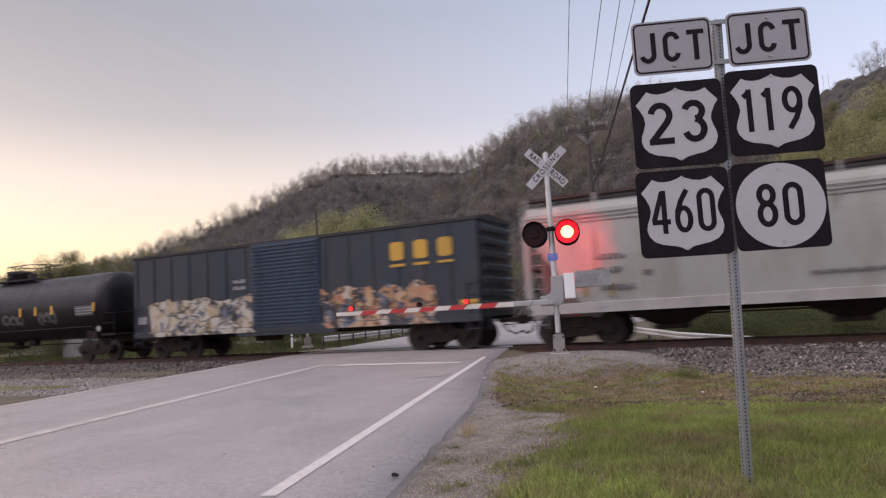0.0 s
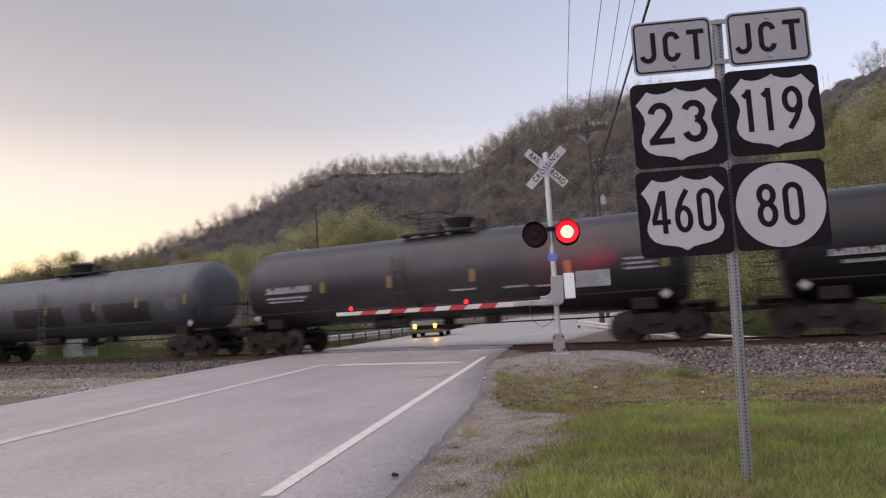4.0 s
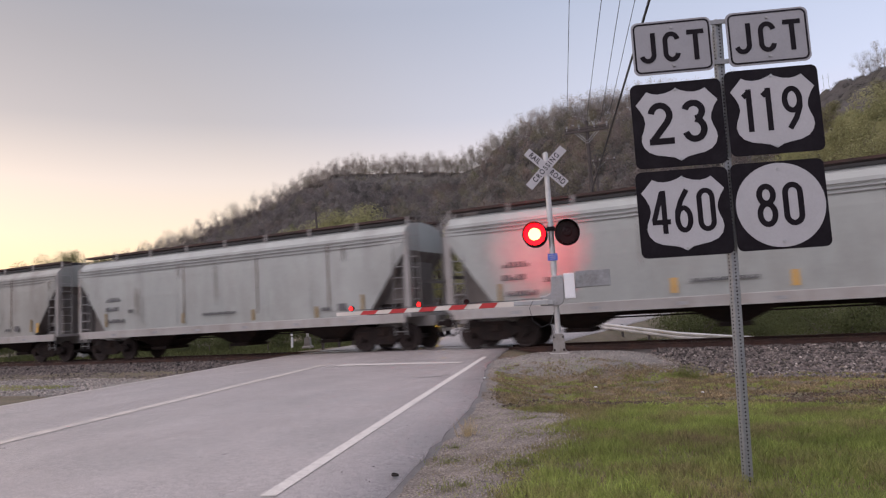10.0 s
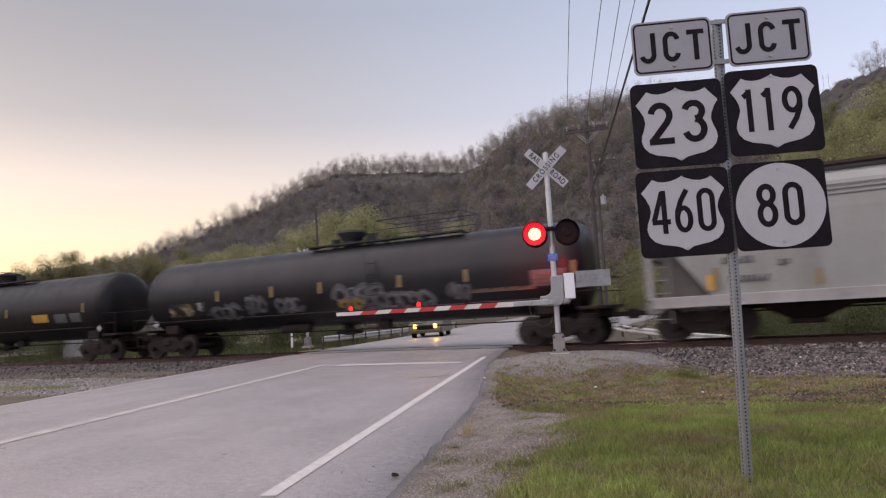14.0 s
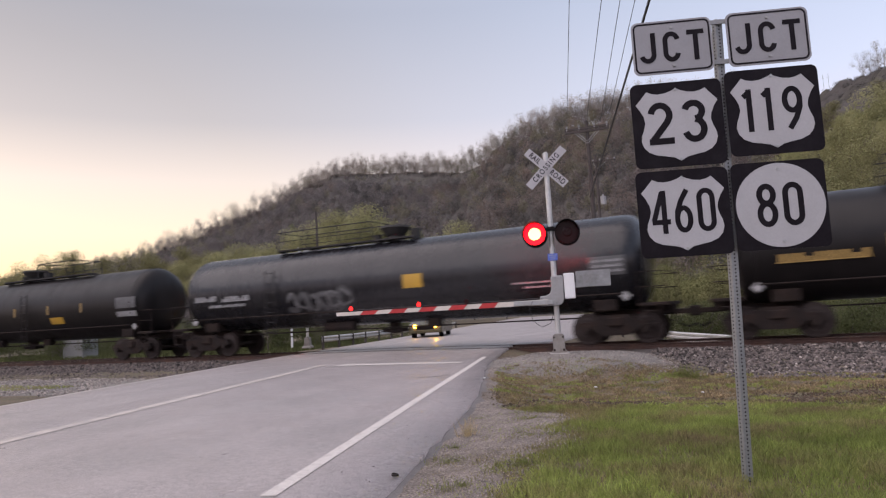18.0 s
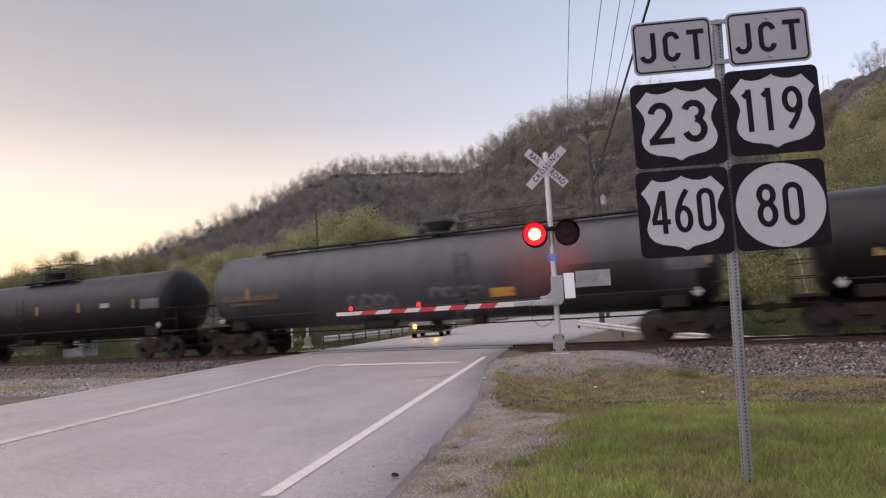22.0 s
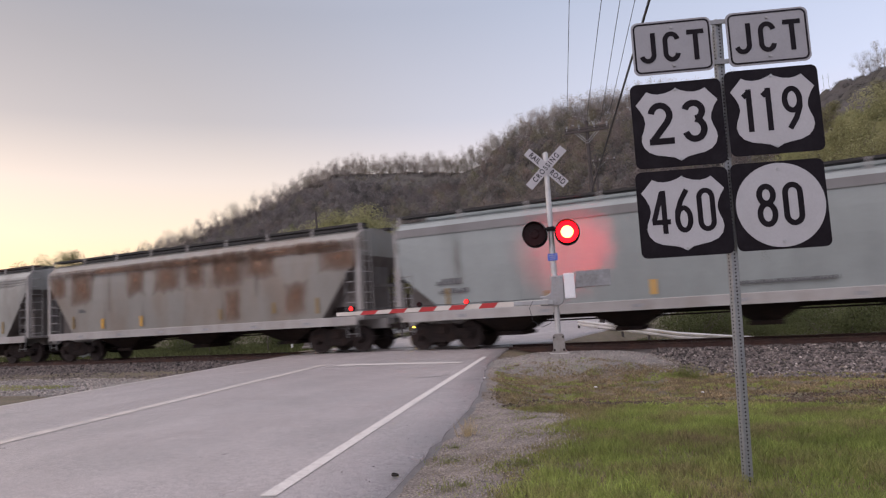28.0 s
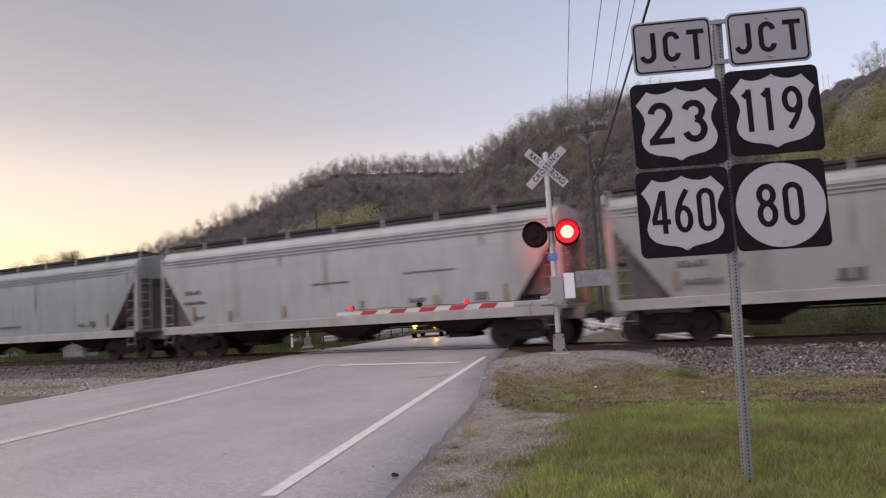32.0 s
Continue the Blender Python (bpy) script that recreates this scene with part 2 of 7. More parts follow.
M["forest_olive"] = surf("bank_woods", (0.170, 0.166, 0.082), 0.95, var=0.2, scale=0.04, fine=0.22, fscale=0.12, bump=0.0, island=0.08, spec=0.0,
                         dirt=(0.150, 0.162, 0.068), dirt_amt=0.8, dirt_scale=0.05)
M["ridge"] = surf("ridge_twigs", (0.39, 0.348, 0.318), 0.95, var=0.15, scale=0.05, fine=0.15, fscale=0.2, bump=0.0, island=0.12, spec=0.0,
                  dirt=(0.26, 0.242, 0.180), dirt_amt=0.6, dirt_scale=0.03)
M["hill_floor"] = surf("leaf_litter_slope", (0.105, 0.092, 0.086), 1.0, var=0.25, scale=0.03, fine=0.2, fscale=0.3, bump=0.0,
                       dirt=(0.14, 0.132, 0.085), dirt_amt=0.7, dirt_scale=0.03)
M["grass"] = surf("grass_blade", (0.262, 0.306, 0.088), 0.75, var=0.3, scale=0.5, fine=0.2, fscale=3, bump=0.0, island=0.4,
                  dirt=(0.270, 0.220, 0.118), dirt_amt=0.95, dirt_scale=1.1, spec=0.2)
M["grass_dark"] = surf("rank_grass_blade", (0.105, 0.116, 0.050), 0.8, var=0.3, scale=0.5, fine=0.2, fscale=3, bump=0.0, island=0.4, spec=0.15)
M["straw"] = surf("dry_grass", (0.235, 0.176, 0.098), 0.85, var=0.35, scale=1.5, fine=0.2, bump=0.0, island=0.5)
M["straw_pale"] = surf("bleached_stalk", (0.46, 0.36, 0.20), 0.8, var=0.2, scale=6, fine=0.1, bump=0.0)
for k in ("leaf_green", "leaf_dark", "leaf_yellow", "ridge", "grass", "grass_dark"):
    leafy(M[k], 0.6 if k == "ridge" else 0.5)
M["w_beam"] = surf("galvanised_guardrail", (0.60, 0.59, 0.58), 0.4, 0.5, var=0.08, fine=0.05, bump=0.0, dirt=(0.35, 0.33, 0.31), dirt_amt=0.4)
M["roof_black"] = surf("dark_roofwalk", (0.028, 0.026, 0.026), 0.8, var=0.2, fine=0.2, bump=0.1)


def paint(name, col, dirt, amt=0.5, rough=0.45, dscale=0.9, streak=0.35, var=0.10, spec=0.42):
    return surf(name, col, rough, 0.0, var=var, scale=0.8, fine=0.06, fscale=25, bump=0.04, dirt=dirt, dirt_amt=amt, dirt_scale=dscale, streak=streak, spec=spec)


P = {
    "tank_black": paint("black_tank_paint", (0.0125, 0.0116, 0.0135), (0.020, 0.0185, 0.0195), 0.5, 0.36, spec=0.24),
    "tank_dusty": paint("dusty_black_tank_paint", (0.022, 0.0212, 0.0245), (0.036, 0.033, 0.0345), 0.6, 0.36, spec=0.36),
    "tank_brown": paint("brownish_black_tank_paint", (0.0118, 0.0104, 0.0110), (0.020, 0.0172, 0.0172), 0.6, 0.38, spec=0.22),
    "tank_glossy": paint("glossy_black_tank_paint", (0.0125, 0.0125, 0.016), (0.021, 0.0205, 0.023), 0.6, 0.26, spec=0.42),
    "tank_blue": paint("blue_grey_tank_paint", (0.064, 0.067, 0.076), (0.044, 0.044, 0.048), 0.6, 0.42),
    "tank_grey": paint("dusty_grey_tank_paint", (0.047, 0.048, 0.053), (0.026, 0.026, 0.029), 0.7, 0.5),
    "hopper": paint("light_grey_hopper_paint", (0.303, 0.303, 0.284), (0.220, 0.204, 0.182), 0.6, 0.58, spec=0.34),
    "hopper_pale": paint("pale_grey_hopper_paint", (0.335, 0.350, 0.338), (0.255, 0.255, 0.24), 0.5, 0.58, spec=0.34),
    "hopper_rust": paint("rust_streaked_hopper_paint", (0.222, 0.214, 0.196), (0.178, 0.120, 0.082), 0.45, dscale=0.55, streak=0.30),
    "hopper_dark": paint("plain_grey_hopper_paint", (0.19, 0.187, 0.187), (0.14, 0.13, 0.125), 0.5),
    "hopper_green": paint("green_grey_hopper_paint", (0.258, 0.282, 0.278), (0.205, 0.222, 0.218), 0.5, 0.58, spec=0.34),
    "sill": paint("chalky_sill_paint", (0.325, 0.310, 0.300), (0.22, 0.19, 0.165), 0.5, dscale=2),
    "boxcar": paint("dark_blue_boxcar_paint", (0.017, 0.024, 0.036), (0.034, 0.034, 0.038), 0.6, dscale=1.2),
    "boxdoor": paint("blue_door_paint", (0.022, 0.040, 0.070), (0.024, 0.030, 0.042), 0.5, dscale=2),
    "yellow": paint("dull_yellow_paint", (0.46, 0.275, 0.035), (0.34, 0.20, 0.05), 0.4),
    # darker than the body paint: shade under the sloping ends, plus grime
    "recess": paint("shaded_grimy_recess_paint", (0.150, 0.135, 0.126), (0.095, 0.080, 0.072), 0.7, 0.8, dscale=2),
    "board_rust": paint("rusty_running_board", (0.062, 0.036, 0.031), (0.035, 0.028, 0.027), 0.6, 0.9, dscale=1.5),
    "dark_panel": paint("dark_repaint_panel", (0.017, 0.016, 0.017), (0.028, 0.026, 0.026), 0.4),
}


def stain_mat(name, col, col2, ragged_by=0.5, scale=2.2, strength=1.3, stretch=(1.0, 1.0, 1.0)):
    """A stain with an uneven, soft edge that lets the paint under it show through."""
    m = surf(name, col, 0.85, var=0.25, scale=1.5, fine=0.15, fscale=12, bump=0.05, dirt=col2, dirt_amt=0.8, dirt_scale=2.5, spec=0.2)
    nt = m.node_tree
    n, l = nt.nodes, nt.links
    co = n.new("ShaderNodeTexCoord")
    sp = n.new("ShaderNodeSeparateXYZ")
    l.new(co.outputs["Generated"], sp.inputs[0])

    def op(kind, a, b=None):
        t = n.new("ShaderNodeMath")
        t.operation = kind
        for i, v in enumerate((a, b)):
            if v is None:
                continue
            if isinstance(v, (int, float)):
                t.inputs[i].default_value = v
            else:
                l.new(v, t.inputs[i])
        return t.outputs[0]

    edge = op("MINIMUM", op("SUBTRACT", 0.5, op("ABSOLUTE", op("SUBTRACT", sp.outputs["X"], 0.5))), op("SUBTRACT", 0.5, op("ABSOLUTE", op("SUBTRACT", sp.outputs["Z"], 0.5))))
    nz = n.new("ShaderNodeTexNoise")
    nz.inputs["Scale"].default_value, nz.inputs["Detail"].default_value = scale, 6.0
    mp = n.new("ShaderNodeMapping")
    mp.inputs["Scale"].default_value = stretch
    l.new(co.outputs["Object"], mp.inputs["Vector"])
    l.new(mp.outputs[0], nz.inputs["Vector"])
    k = op("ADD", edge, op("MULTIPLY", op("SUBTRACT", nz.outputs[0], 0.62), ragged_by))
    r = n.new("ShaderNodeMapRange")
    r.inputs[1].default_value, r.inputs[2].default_value, r.inputs[3].default_value, r.inputs[4].default_value = 0.0, 0.48, 0.0, strength
    l.new(k, r.inputs[0])
    l.new(r.outputs[0], n["Principled BSDF"].inputs["Alpha"])
    return m


M["stain_rust"] = stain_mat("soft_rust_stain", (0.200, 0.120, 0.082), (0.235, 0.165, 0.122), 0.42, 1.5, 0.78, (1.8, 1.0, 0.8))
M["stain_seam"] = stain_mat("rusty_seam_stain", (0.120, 0.082, 0.062), (0.17, 0.12, 0.09), 0.30, 3.0, 2.2)
M["stain_drip"] = stain_mat("dark_drip_stain", (0.150, 0.112, 0.09), (0.20, 0.13, 0.085), 0.45, 2.0, 0.20)


# ---- building helpers ----
def thing(name, m, label, category, group="", kind=""):
    ob = new(name)
    ob.matrix_basis = m
    return tagged(ob, label, category, group, kind)


def mesh_of(name, bm, *mats):
    me = bpy.data.meshes.new(name)
    bm.to_mesh(me)
    bm.free()
    for m in mats:
        me.materials.append(m)
    return me


def part(name, bm, material, parent, label="", m=None, smooth=False):
    """One mesh object under a thing or under one of its parts."""
    me = bm if isinstance(bm, bpy.types.Mesh) else mesh_of(name, bm, *(material if isinstance(material, (list, tuple)) else (material,)))
    if smooth:
        for f in me.polygons:
            f.use_smooth = True
    ob = new(name, me)
    ob.parent = parent
    if m is not None:
        ob.matrix_basis = m
    return tagged(ob, label)


def solo(name, bm, material, label, category="", group="", kind="", m=None, smooth=False):
    ob = part(name, bm, material, None, "", m, smooth)
    return tagged(ob, label, category, group, kind)


def box(bm, c, s, m=None, bevel=0.0, mi=0):
    r = bmesh.ops.create_cube(bm, size=1, matrix=(m or Matrix()) @ Matrix.Translation(c) @ Matrix.Diagonal((*s, 1)))
    fs = {f for v in r["verts"] for f in v.link_faces}
    for f in fs:
        f.material_index = mi
    if bevel:
        es = {e for v in r["verts"] for e in v.link_edges}
        bmesh.ops.bevel(bm, geom=list(es), offset=bevel, segments=2, affect="EDGES", profile=0.5)
    return bm


def B(c, s, bevel=0.0):
    return box(bmesh.new(), c, s, None, bevel)


def cyl(bm, a, b, r, r2=None, n=12, mi=0):
    a, b = Vector(a), Vector(b)
    d = b - a
    q = d.to_track_quat("Z", "Y").to_matrix().to_4x4()
    res = bmesh.ops.create_cone(bm, cap_ends=True, segments=n, radius1=r, radius2=r if r2 is None else r2, depth=d.length,
                                matrix=Matrix.Translation((a + b) / 2) @ q)
    for f in {f for v in res["verts"] for f in v.link_faces}:
        f.material_index = mi
    return bm


def C(a, b, r, r2=None, n=12):
    return cyl(bmesh.new(), a, b, r, r2, n)


def prism(bm, pts, y0, y1, mi=0):
    """A polygon in the x-z plane, drawn out from y0 to y1."""
    a = [bm.verts.new((x, y0, z)) for x, z in pts]
    b = [bm.verts.new((x, y1, z)) for x, z in pts]
    fs = [bm.faces.new(a), bm.faces.new(b[::-1])]
    for i in range(len(pts)):
        j = (i + 1) % len(pts)
        fs.append(bm.faces.new((a[j], a[i], b[i], b[j])))
    for f in fs:
        f.material_index = mi
    bmesh.ops.recalc_face_normals(bm, faces=fs)
    return bm


def rods(bm, pts, r, n=6):
    """One connected tube through the points."""
    pts = [Vector(p) for p in pts]
    rings = []
    for i, p in enumerate(pts):
        t = (pts[min(i + 1, len(pts) - 1)] - pts[max(i - 1, 0)]).normalized()
        u = t.cross(Vector((0.31, 0.17, 0.93)) if abs(t.z) < 0.9 else Vector((0.9, 0.3, 0.1))).normalized()
        w = t.cross(u)
        rings.append([bm.verts.new(p + (u * math.cos(2 * math.pi * k / n) + w * math.sin(2 * math.pi * k / n)) * r) for k in range(n)])
    for a, b in zip(rings, rings[1:]):
        for k in range(n):
            bm.faces.new((a[k], a[(k + 1) % n], b[(k + 1) % n], b[k]))
    bm.faces.new(rings[0][::-1])
    bm.faces.new(rings[-1])
    return bm


def sheet(name, rows, mat, label, kind="structure", category="", smooth=True):
    """A surface through rows of points (all rows of one length)."""
    w = len(rows[0])
    vs = [p for r in rows for p in r]
    fs = [(i * w + j, i * w + j + 1, (i + 1) * w + j + 1, (i + 1) * w + j) for i in range(len(rows) - 1) for j in range(w - 1)]
    me = bpy.data.meshes.new(name)
    me.from_pydata(vs, [], fs)
    me.materials.append(mat)
    for f in me.polygons:
        f.use_smooth = smooth
    return tagged(new(name, me), label, category, "", kind)


def soup(name, verts, tris, mat):
    """A mesh object from numpy arrays of points and triangles."""
    me = bpy.data.meshes.new(name)
    me.vertices.add(len(verts))
    me.vertices.foreach_set("co", np.ascontiguousarray(verts, dtype=np.float32).ravel())
    me.loops.add(len(tris) * 3)
    me.loops.foreach_set("vertex_index", np.ascontiguousarray(tris, dtype=np.int32).ravel())
    me.polygons.add(len(tris))
    me.polygons.foreach_set("loop_start", np.arange(0, len(tris) * 3, 3, dtype=np.int32))
    me.update(calc_edges=True)
    me.materials.append(mat)
    return me


def text_part(name, body, size, mat, parent, m, thick=0.0, squeeze=1.0, spacing=1.0):
    cu = bpy.data.curves.new(name, "FONT")
    cu.body, cu.size, cu.align_x, cu.align_y, cu.offset, cu.extrude, cu.space_character = body, size, "CENTER", "CENTER", thick, 0.0008, spacing
    cu.materials.append(mat)
    ob = new(name, cu)
    ob.parent = parent
    ob.matrix_basis = m @ Matrix.Diagonal((squeeze, 1, 1, 1))
    return ob


# ---- ground, road and track ----
def ease(a, b, x):
    t = min(1.0, max(0.0, (x - a) / (b - a)))
    return t * t * (3 - 2 * t)


def edge_right(y):
    if y > 1:
        return -7.0 - 0.05 * (y - 1)
    return -2.72 - 0.275 * (y + 17) - (0.62 * ease(-13, -5, y))


def edge_left(y):
    return -13.1 - 0.20 * (y + 17) if y < 2 else -16.9 - 0.24 * (y - 2)


def road_z(y):
    return -0.012 - 0.0105 * max(0.0, -2.2 - y)


def ground_z(x, y):
    wob = 0.05 * noise.noise((x * 0.35, y * 0.35, 3.1)) + 0.02 * noise.noise((x * 1.7, y * 1.7, 1.3))
    if y < 0:
        z = -0.34 + 0.28 * ease(-9, -15.5, y) + wob
        z = z + (-0.30 - z) * ease(-4.8, -3.2, y)
        z = z + (-0.27 - z) * ease(-3.2, -2.2, y)
        z += 0.42 * math.exp(-(((x + 4.7) / 2.4) ** 4 + ((y + 5.5) / 1.7) ** 4))
    else:
        z = -0.27 + (wob - 0.05) * ease(2, 5, y) - 0.9 * ease(2.5, 8, y) * ease(-8.5, -3, x) - 0.4 * ease(3, 8, y) * ease(-22, -26, x)
    inside = min(edge_right(y) - x, x - edge_left(y))
    if -30 < y < 75:
        z = z + (road_z(y) - 0.05 - z) * ease(-1.3, -0.05, inside)
    return z


def spaced(a, b, step, far, grow=1.35):
    """Coordinates: even from a to b, then ever wider out to +-far."""
    mid = list(np.arange(a, b + 1e-6, step))
    lo, hi, s = [a], [b], step
    while lo[-1] > -far or hi[-1] < far:
        s *= grow
        lo.append(max(-far, lo[-1] - s))
        hi.append(min(far, hi[-1] + s))
    return [*sorted(set(lo))[:-1], *mid, *sorted(set(hi))[1:]]


gx, gy = spaced(-34, 12, 0.4, 3000), spaced(-23, 16, 0.4, 3000)
sheet("ground", [[(x, y, ground_z(x, y)) for x in gx] for y in gy], M["soil"], "uneven verge and field of soil and thin grass")


def road_strip(name, y0, y1, n, mat, label):
    ys = np.linspace(y0, y1, n)
    rows = []
    for y in ys:
        a, b = edge_left(y), edge_right(y)
        rag = 0.06 * noise.noise((y * 2.3, 0, 5)) + 0.03 * noise.noise((y * 8, 0, 9))
        us = [i / 12 for i in range(13)]
        rows.append([(a - 0.02, y, road_z(y) - 0.09)] + [(a + (b + rag - a) * u, y, road_z(y) + 0.03 * math.sin(math.pi * u)) for u in us] + [(b + rag + 0.02, y, road_z(y) - 0.09)])
    return sheet(name, rows, mat, label)


road_strip("road", -45, -0.86, 120, M["asphalt"], "worn grey asphalt road with cracked edges")
road_strip("road_crossing_panel", -0.62, 0.62, 5, M["asphalt"], "asphalt panel between the rails of the crossing")
road_strip("road_beyond", 0.86, 75, 60, M["asphalt"], "grey asphalt road beyond the level crossing")


def line_strip(name, pts, width, mat, label, lift=0.006):
    rows = []
    for i, (x, y) in enumerate(pts):
        a = Vector(pts[max(0, i - 1)])
        b = Vector(pts[min(len(pts) - 1, i + 1)])
        t = (b - a).normalized()
        nx = Vector((t.y, -t.x)) * width / 2

        def top(px, py):
            u = (px - edge_left(py)) / (edge_right(py) - edge_left(py))
            return road_z(py) + 0.03 * math.sin(math.pi * min(1, max(0, u))) + lift
        rows.append([(x - nx.x, y - nx.y, top(x - nx.x, y - nx.y)), (x + nx.x, y + nx.y, top(x + nx.x, y + nx.y))])
    return sheet(name, rows, mat, label, "structure")


line_strip("edge_line", [(-3.69 - 0.2727 * (y + 17), y) for y in np.linspace(-16.95, -4.3, 26)], 0.135, M["line"], "white painted edge line of the road")
line_strip("centre_line", [(-8.75 - 0.2235 * (y + 17), y) for y in np.linspace(-30, -5.9, 40)], 0.26, M["line_faint"], "worn pale centre line of the road")
line_strip("edge_line_left", [(edge_left(y) + 0.16, y) for y in np.linspace(-24, -4.6, 40)], 0.12, M["line"], "white painted line along the other road edge")
line_strip("stop_line", [(-10.6 + 0.5 * i, -6.15 + 0.04 * i) for i in range(8)], 0.42, M["line"], "white painted stop line before the crossing", 0.009)


line_strip("tar_seam", [(-6.63, -9.04), (-6.40, -8.93), (-6.19, -8.77)], 0.05, M["asphalt_edge"], "short dark tar seam in the asphalt", 0.007)


def ballast_z(x, y):
    prof = -0.17 - 0.20 * ease(1.5, 4.6, abs(y)) - 0.05 * ease(4.6, 6.6, abs(y))
    return prof + 0.025 * noise.noise((x * 2.1, y * 2.1, 8)) + 0.02 * noise.noise((x * 6, y * 6, 2))


for side, (x0, x1) in (("ballast_right", (-6.2, 30)), ("ballast_left", (-75, -16.2))):
    ys = np.arange(-6.9, 3.0, 0.3)
    xs = np.arange(x0, x1, 0.35)
    rows = []
    for y in ys:
        row = []
        for x in xs:
            z = ballast_z(x, y)
            if side == "ballast_right":
                z -= 0.5 * ease(-2.4, -4.2, y) * ease(-1.2, -3.0, x)
                z -= 0.35 * ease(-6.0, -6.9, y + 0.5 * noise.noise((x * 0.6, 0, 1)))
            else:
                z -= 0.5 * ease(0, 1.2, x - edge_left(y) + 1.0) + 0.35 * ease(-5.4, -6.6, y)
            row.append((x, y, z))
        rows.append(row)
    sheet(side, rows, M["ballast_bed"], "grey crushed-stone ballast bed of the track")
def shoulder_width(y):
    return float(np.interp(y, [-17, -15.4, -14.4, -13.5, -13.0, -12.6, -12.2, -11, -9, -6], [0.87, 1.04, 1.32, 1.60, 1.45, 0.90, 0.42, 0.20, 0.20, 0.25]))


rows = []
for y in np.arange(-44, -6.2, 0.22):
    e = edge_right(y)
    wide = shoulder_width(y) + 0.15 + 0.2 * noise.noise((0, y * 1.9, 3))
    rows.append([(e - 0.10 + (wide + 0.1) * u, y, ground_z(e - 0.10 + (wide + 0.1) * u, y) + 0.014 - 0.035 * u ** 6 + 0.012 * noise.noise((u * 9, y * 4, 2))) for u in np.linspace(0, 1, 14)])
sheet("dirt_shoulder", rows, M["dirt"], "bare dirt and gravel shoulder along the road")
rows = []
for y in np.arange(-44, -6.0, 0.15):
    e = edge_right(y)
    rows.append([(e - 0.05, y, road_z(y) - 0.012), (e + 0.14 + 0.10 * noise.noise((0, y * 2.7, 8)), y, road_z(y) - 0.045)])
sheet("crumbled_road_edge", rows, M["asphalt_edge"], "dark crumbled asphalt at the road edge")
gm = [[(x, y, ground_z(x, y) + 0.012 - 0.2 * ease(0.72, 1.0, math.hypot((x + 4.6) / 3.1, (y + 5.6) / 2.5) + 0.12 * noise.noise((x, y, 4)))) for x in np.arange(-8, -1.2, 0.2)] for y in np.arange(-8.2, -3.0, 0.2)]
sheet("gravel_pad", gm, M["gravel_bed"], "pale fine gravel pad round the crossing signal")

rows = []
for y in np.arange(-10.6, -5.6, 0.25):
    e = edge_left(y) - 0.05
    rows.append([(e - 24 * u ** 1.4, y, ground_z(e - 24 * u ** 1.4, y) + 0.02 - 0.1 * ease(-10.0, -10.6, y) + 0.012 * noise.noise((u * 40, y * 3, 2))) for u in np.linspace(0, 1, 60)])
sheet("gravel_shoulder", rows, M["gravel_bed"], "grey fine gravel between road and ballast")

for y, nm in ((-0.755, "rail_near"), (0.755, "rail_far")):
    bm = bmesh.new()
    for prof, mi in (([(-0.07, -0.17), (0.07, -0.17), (0.07, -0.155), (0.012, -0.135), (0.012, -0.045), (0.036, -0.035), (0.036, -0.004), (-0.036, -0.004), (-0.036, -0.035), (-0.012, -0.045), (-0.012, -0.135), (-0.07, -0.155)], 0),
                     ([(-0.034, -0.004), (0.034, -0.004), (0.03, 0.0), (-0.03, 0.0)], 1)):
        a = [bm.verts.new((-420, y + u, z)) for u, z in prof]
        b = [bm.verts.new((420, y + u, z)) for u, z in prof]
        fs = [bm.faces.new((a[i], a[(i + 1) % len(a)], b[(i + 1) % len(a)], b[i])) for i in range(len(a))]
        for f in fs:
            f.material_index = mi
    bmesh.ops.recalc_face_normals(bm, faces=bm.faces)
    solo(nm, bm, (M["rail"], M["railhead"]), "rusty steel rail with a polished head", "", "", "structure")
track = thing("track_ties", Matrix(), "row of dark creosoted wooden railway ties", "", "", "structure")
tie_me = mesh_of("tie", B((0, 0, -0.25), (0.23, 2.6, 0.15), 0.012), M["tie"])
for i in range(190):
    x = -70 + 0.52 * i
    if not -17.5 < x < -6.3:
        part("tie", tie_me, None, track, "", pose(x + RND.uniform(-0.03, 0.03), RND.uniform(-0.05, 0.05), RND.uniform(-0.01, 0.008), 0, 0, RND.uniform(-1, 1)))

# ---- route signs on a perforated post ----
def rounded(w, h, r, n=5):
    pts = []
    for cx, cz, a0 in ((w / 2 - r, h / 2 - r, 0), (-w / 2 + r, h / 2 - r, 90), (-w / 2 + r, -h / 2 + r, 180), (w / 2 - r, -h / 2 + r, 270)):
        for i in range(n + 1):
            a = radians(a0 + 90 * i / n)
            pts.append((cx + r * math.cos(a), cz + r * math.sin(a)))
    return pts


def moved(pts, x, z):
    return [(px + x, pz + z) for px, pz in pts]


def arc(cx, cz, rx, rz, a0, a1, n=14):
    return [(cx + rx * math.cos(radians(a0 + (a1 - a0) * k / n)), cz + rz * math.sin(radians(a0 + (a1 - a0) * k / n))) for k in range(n + 1)]


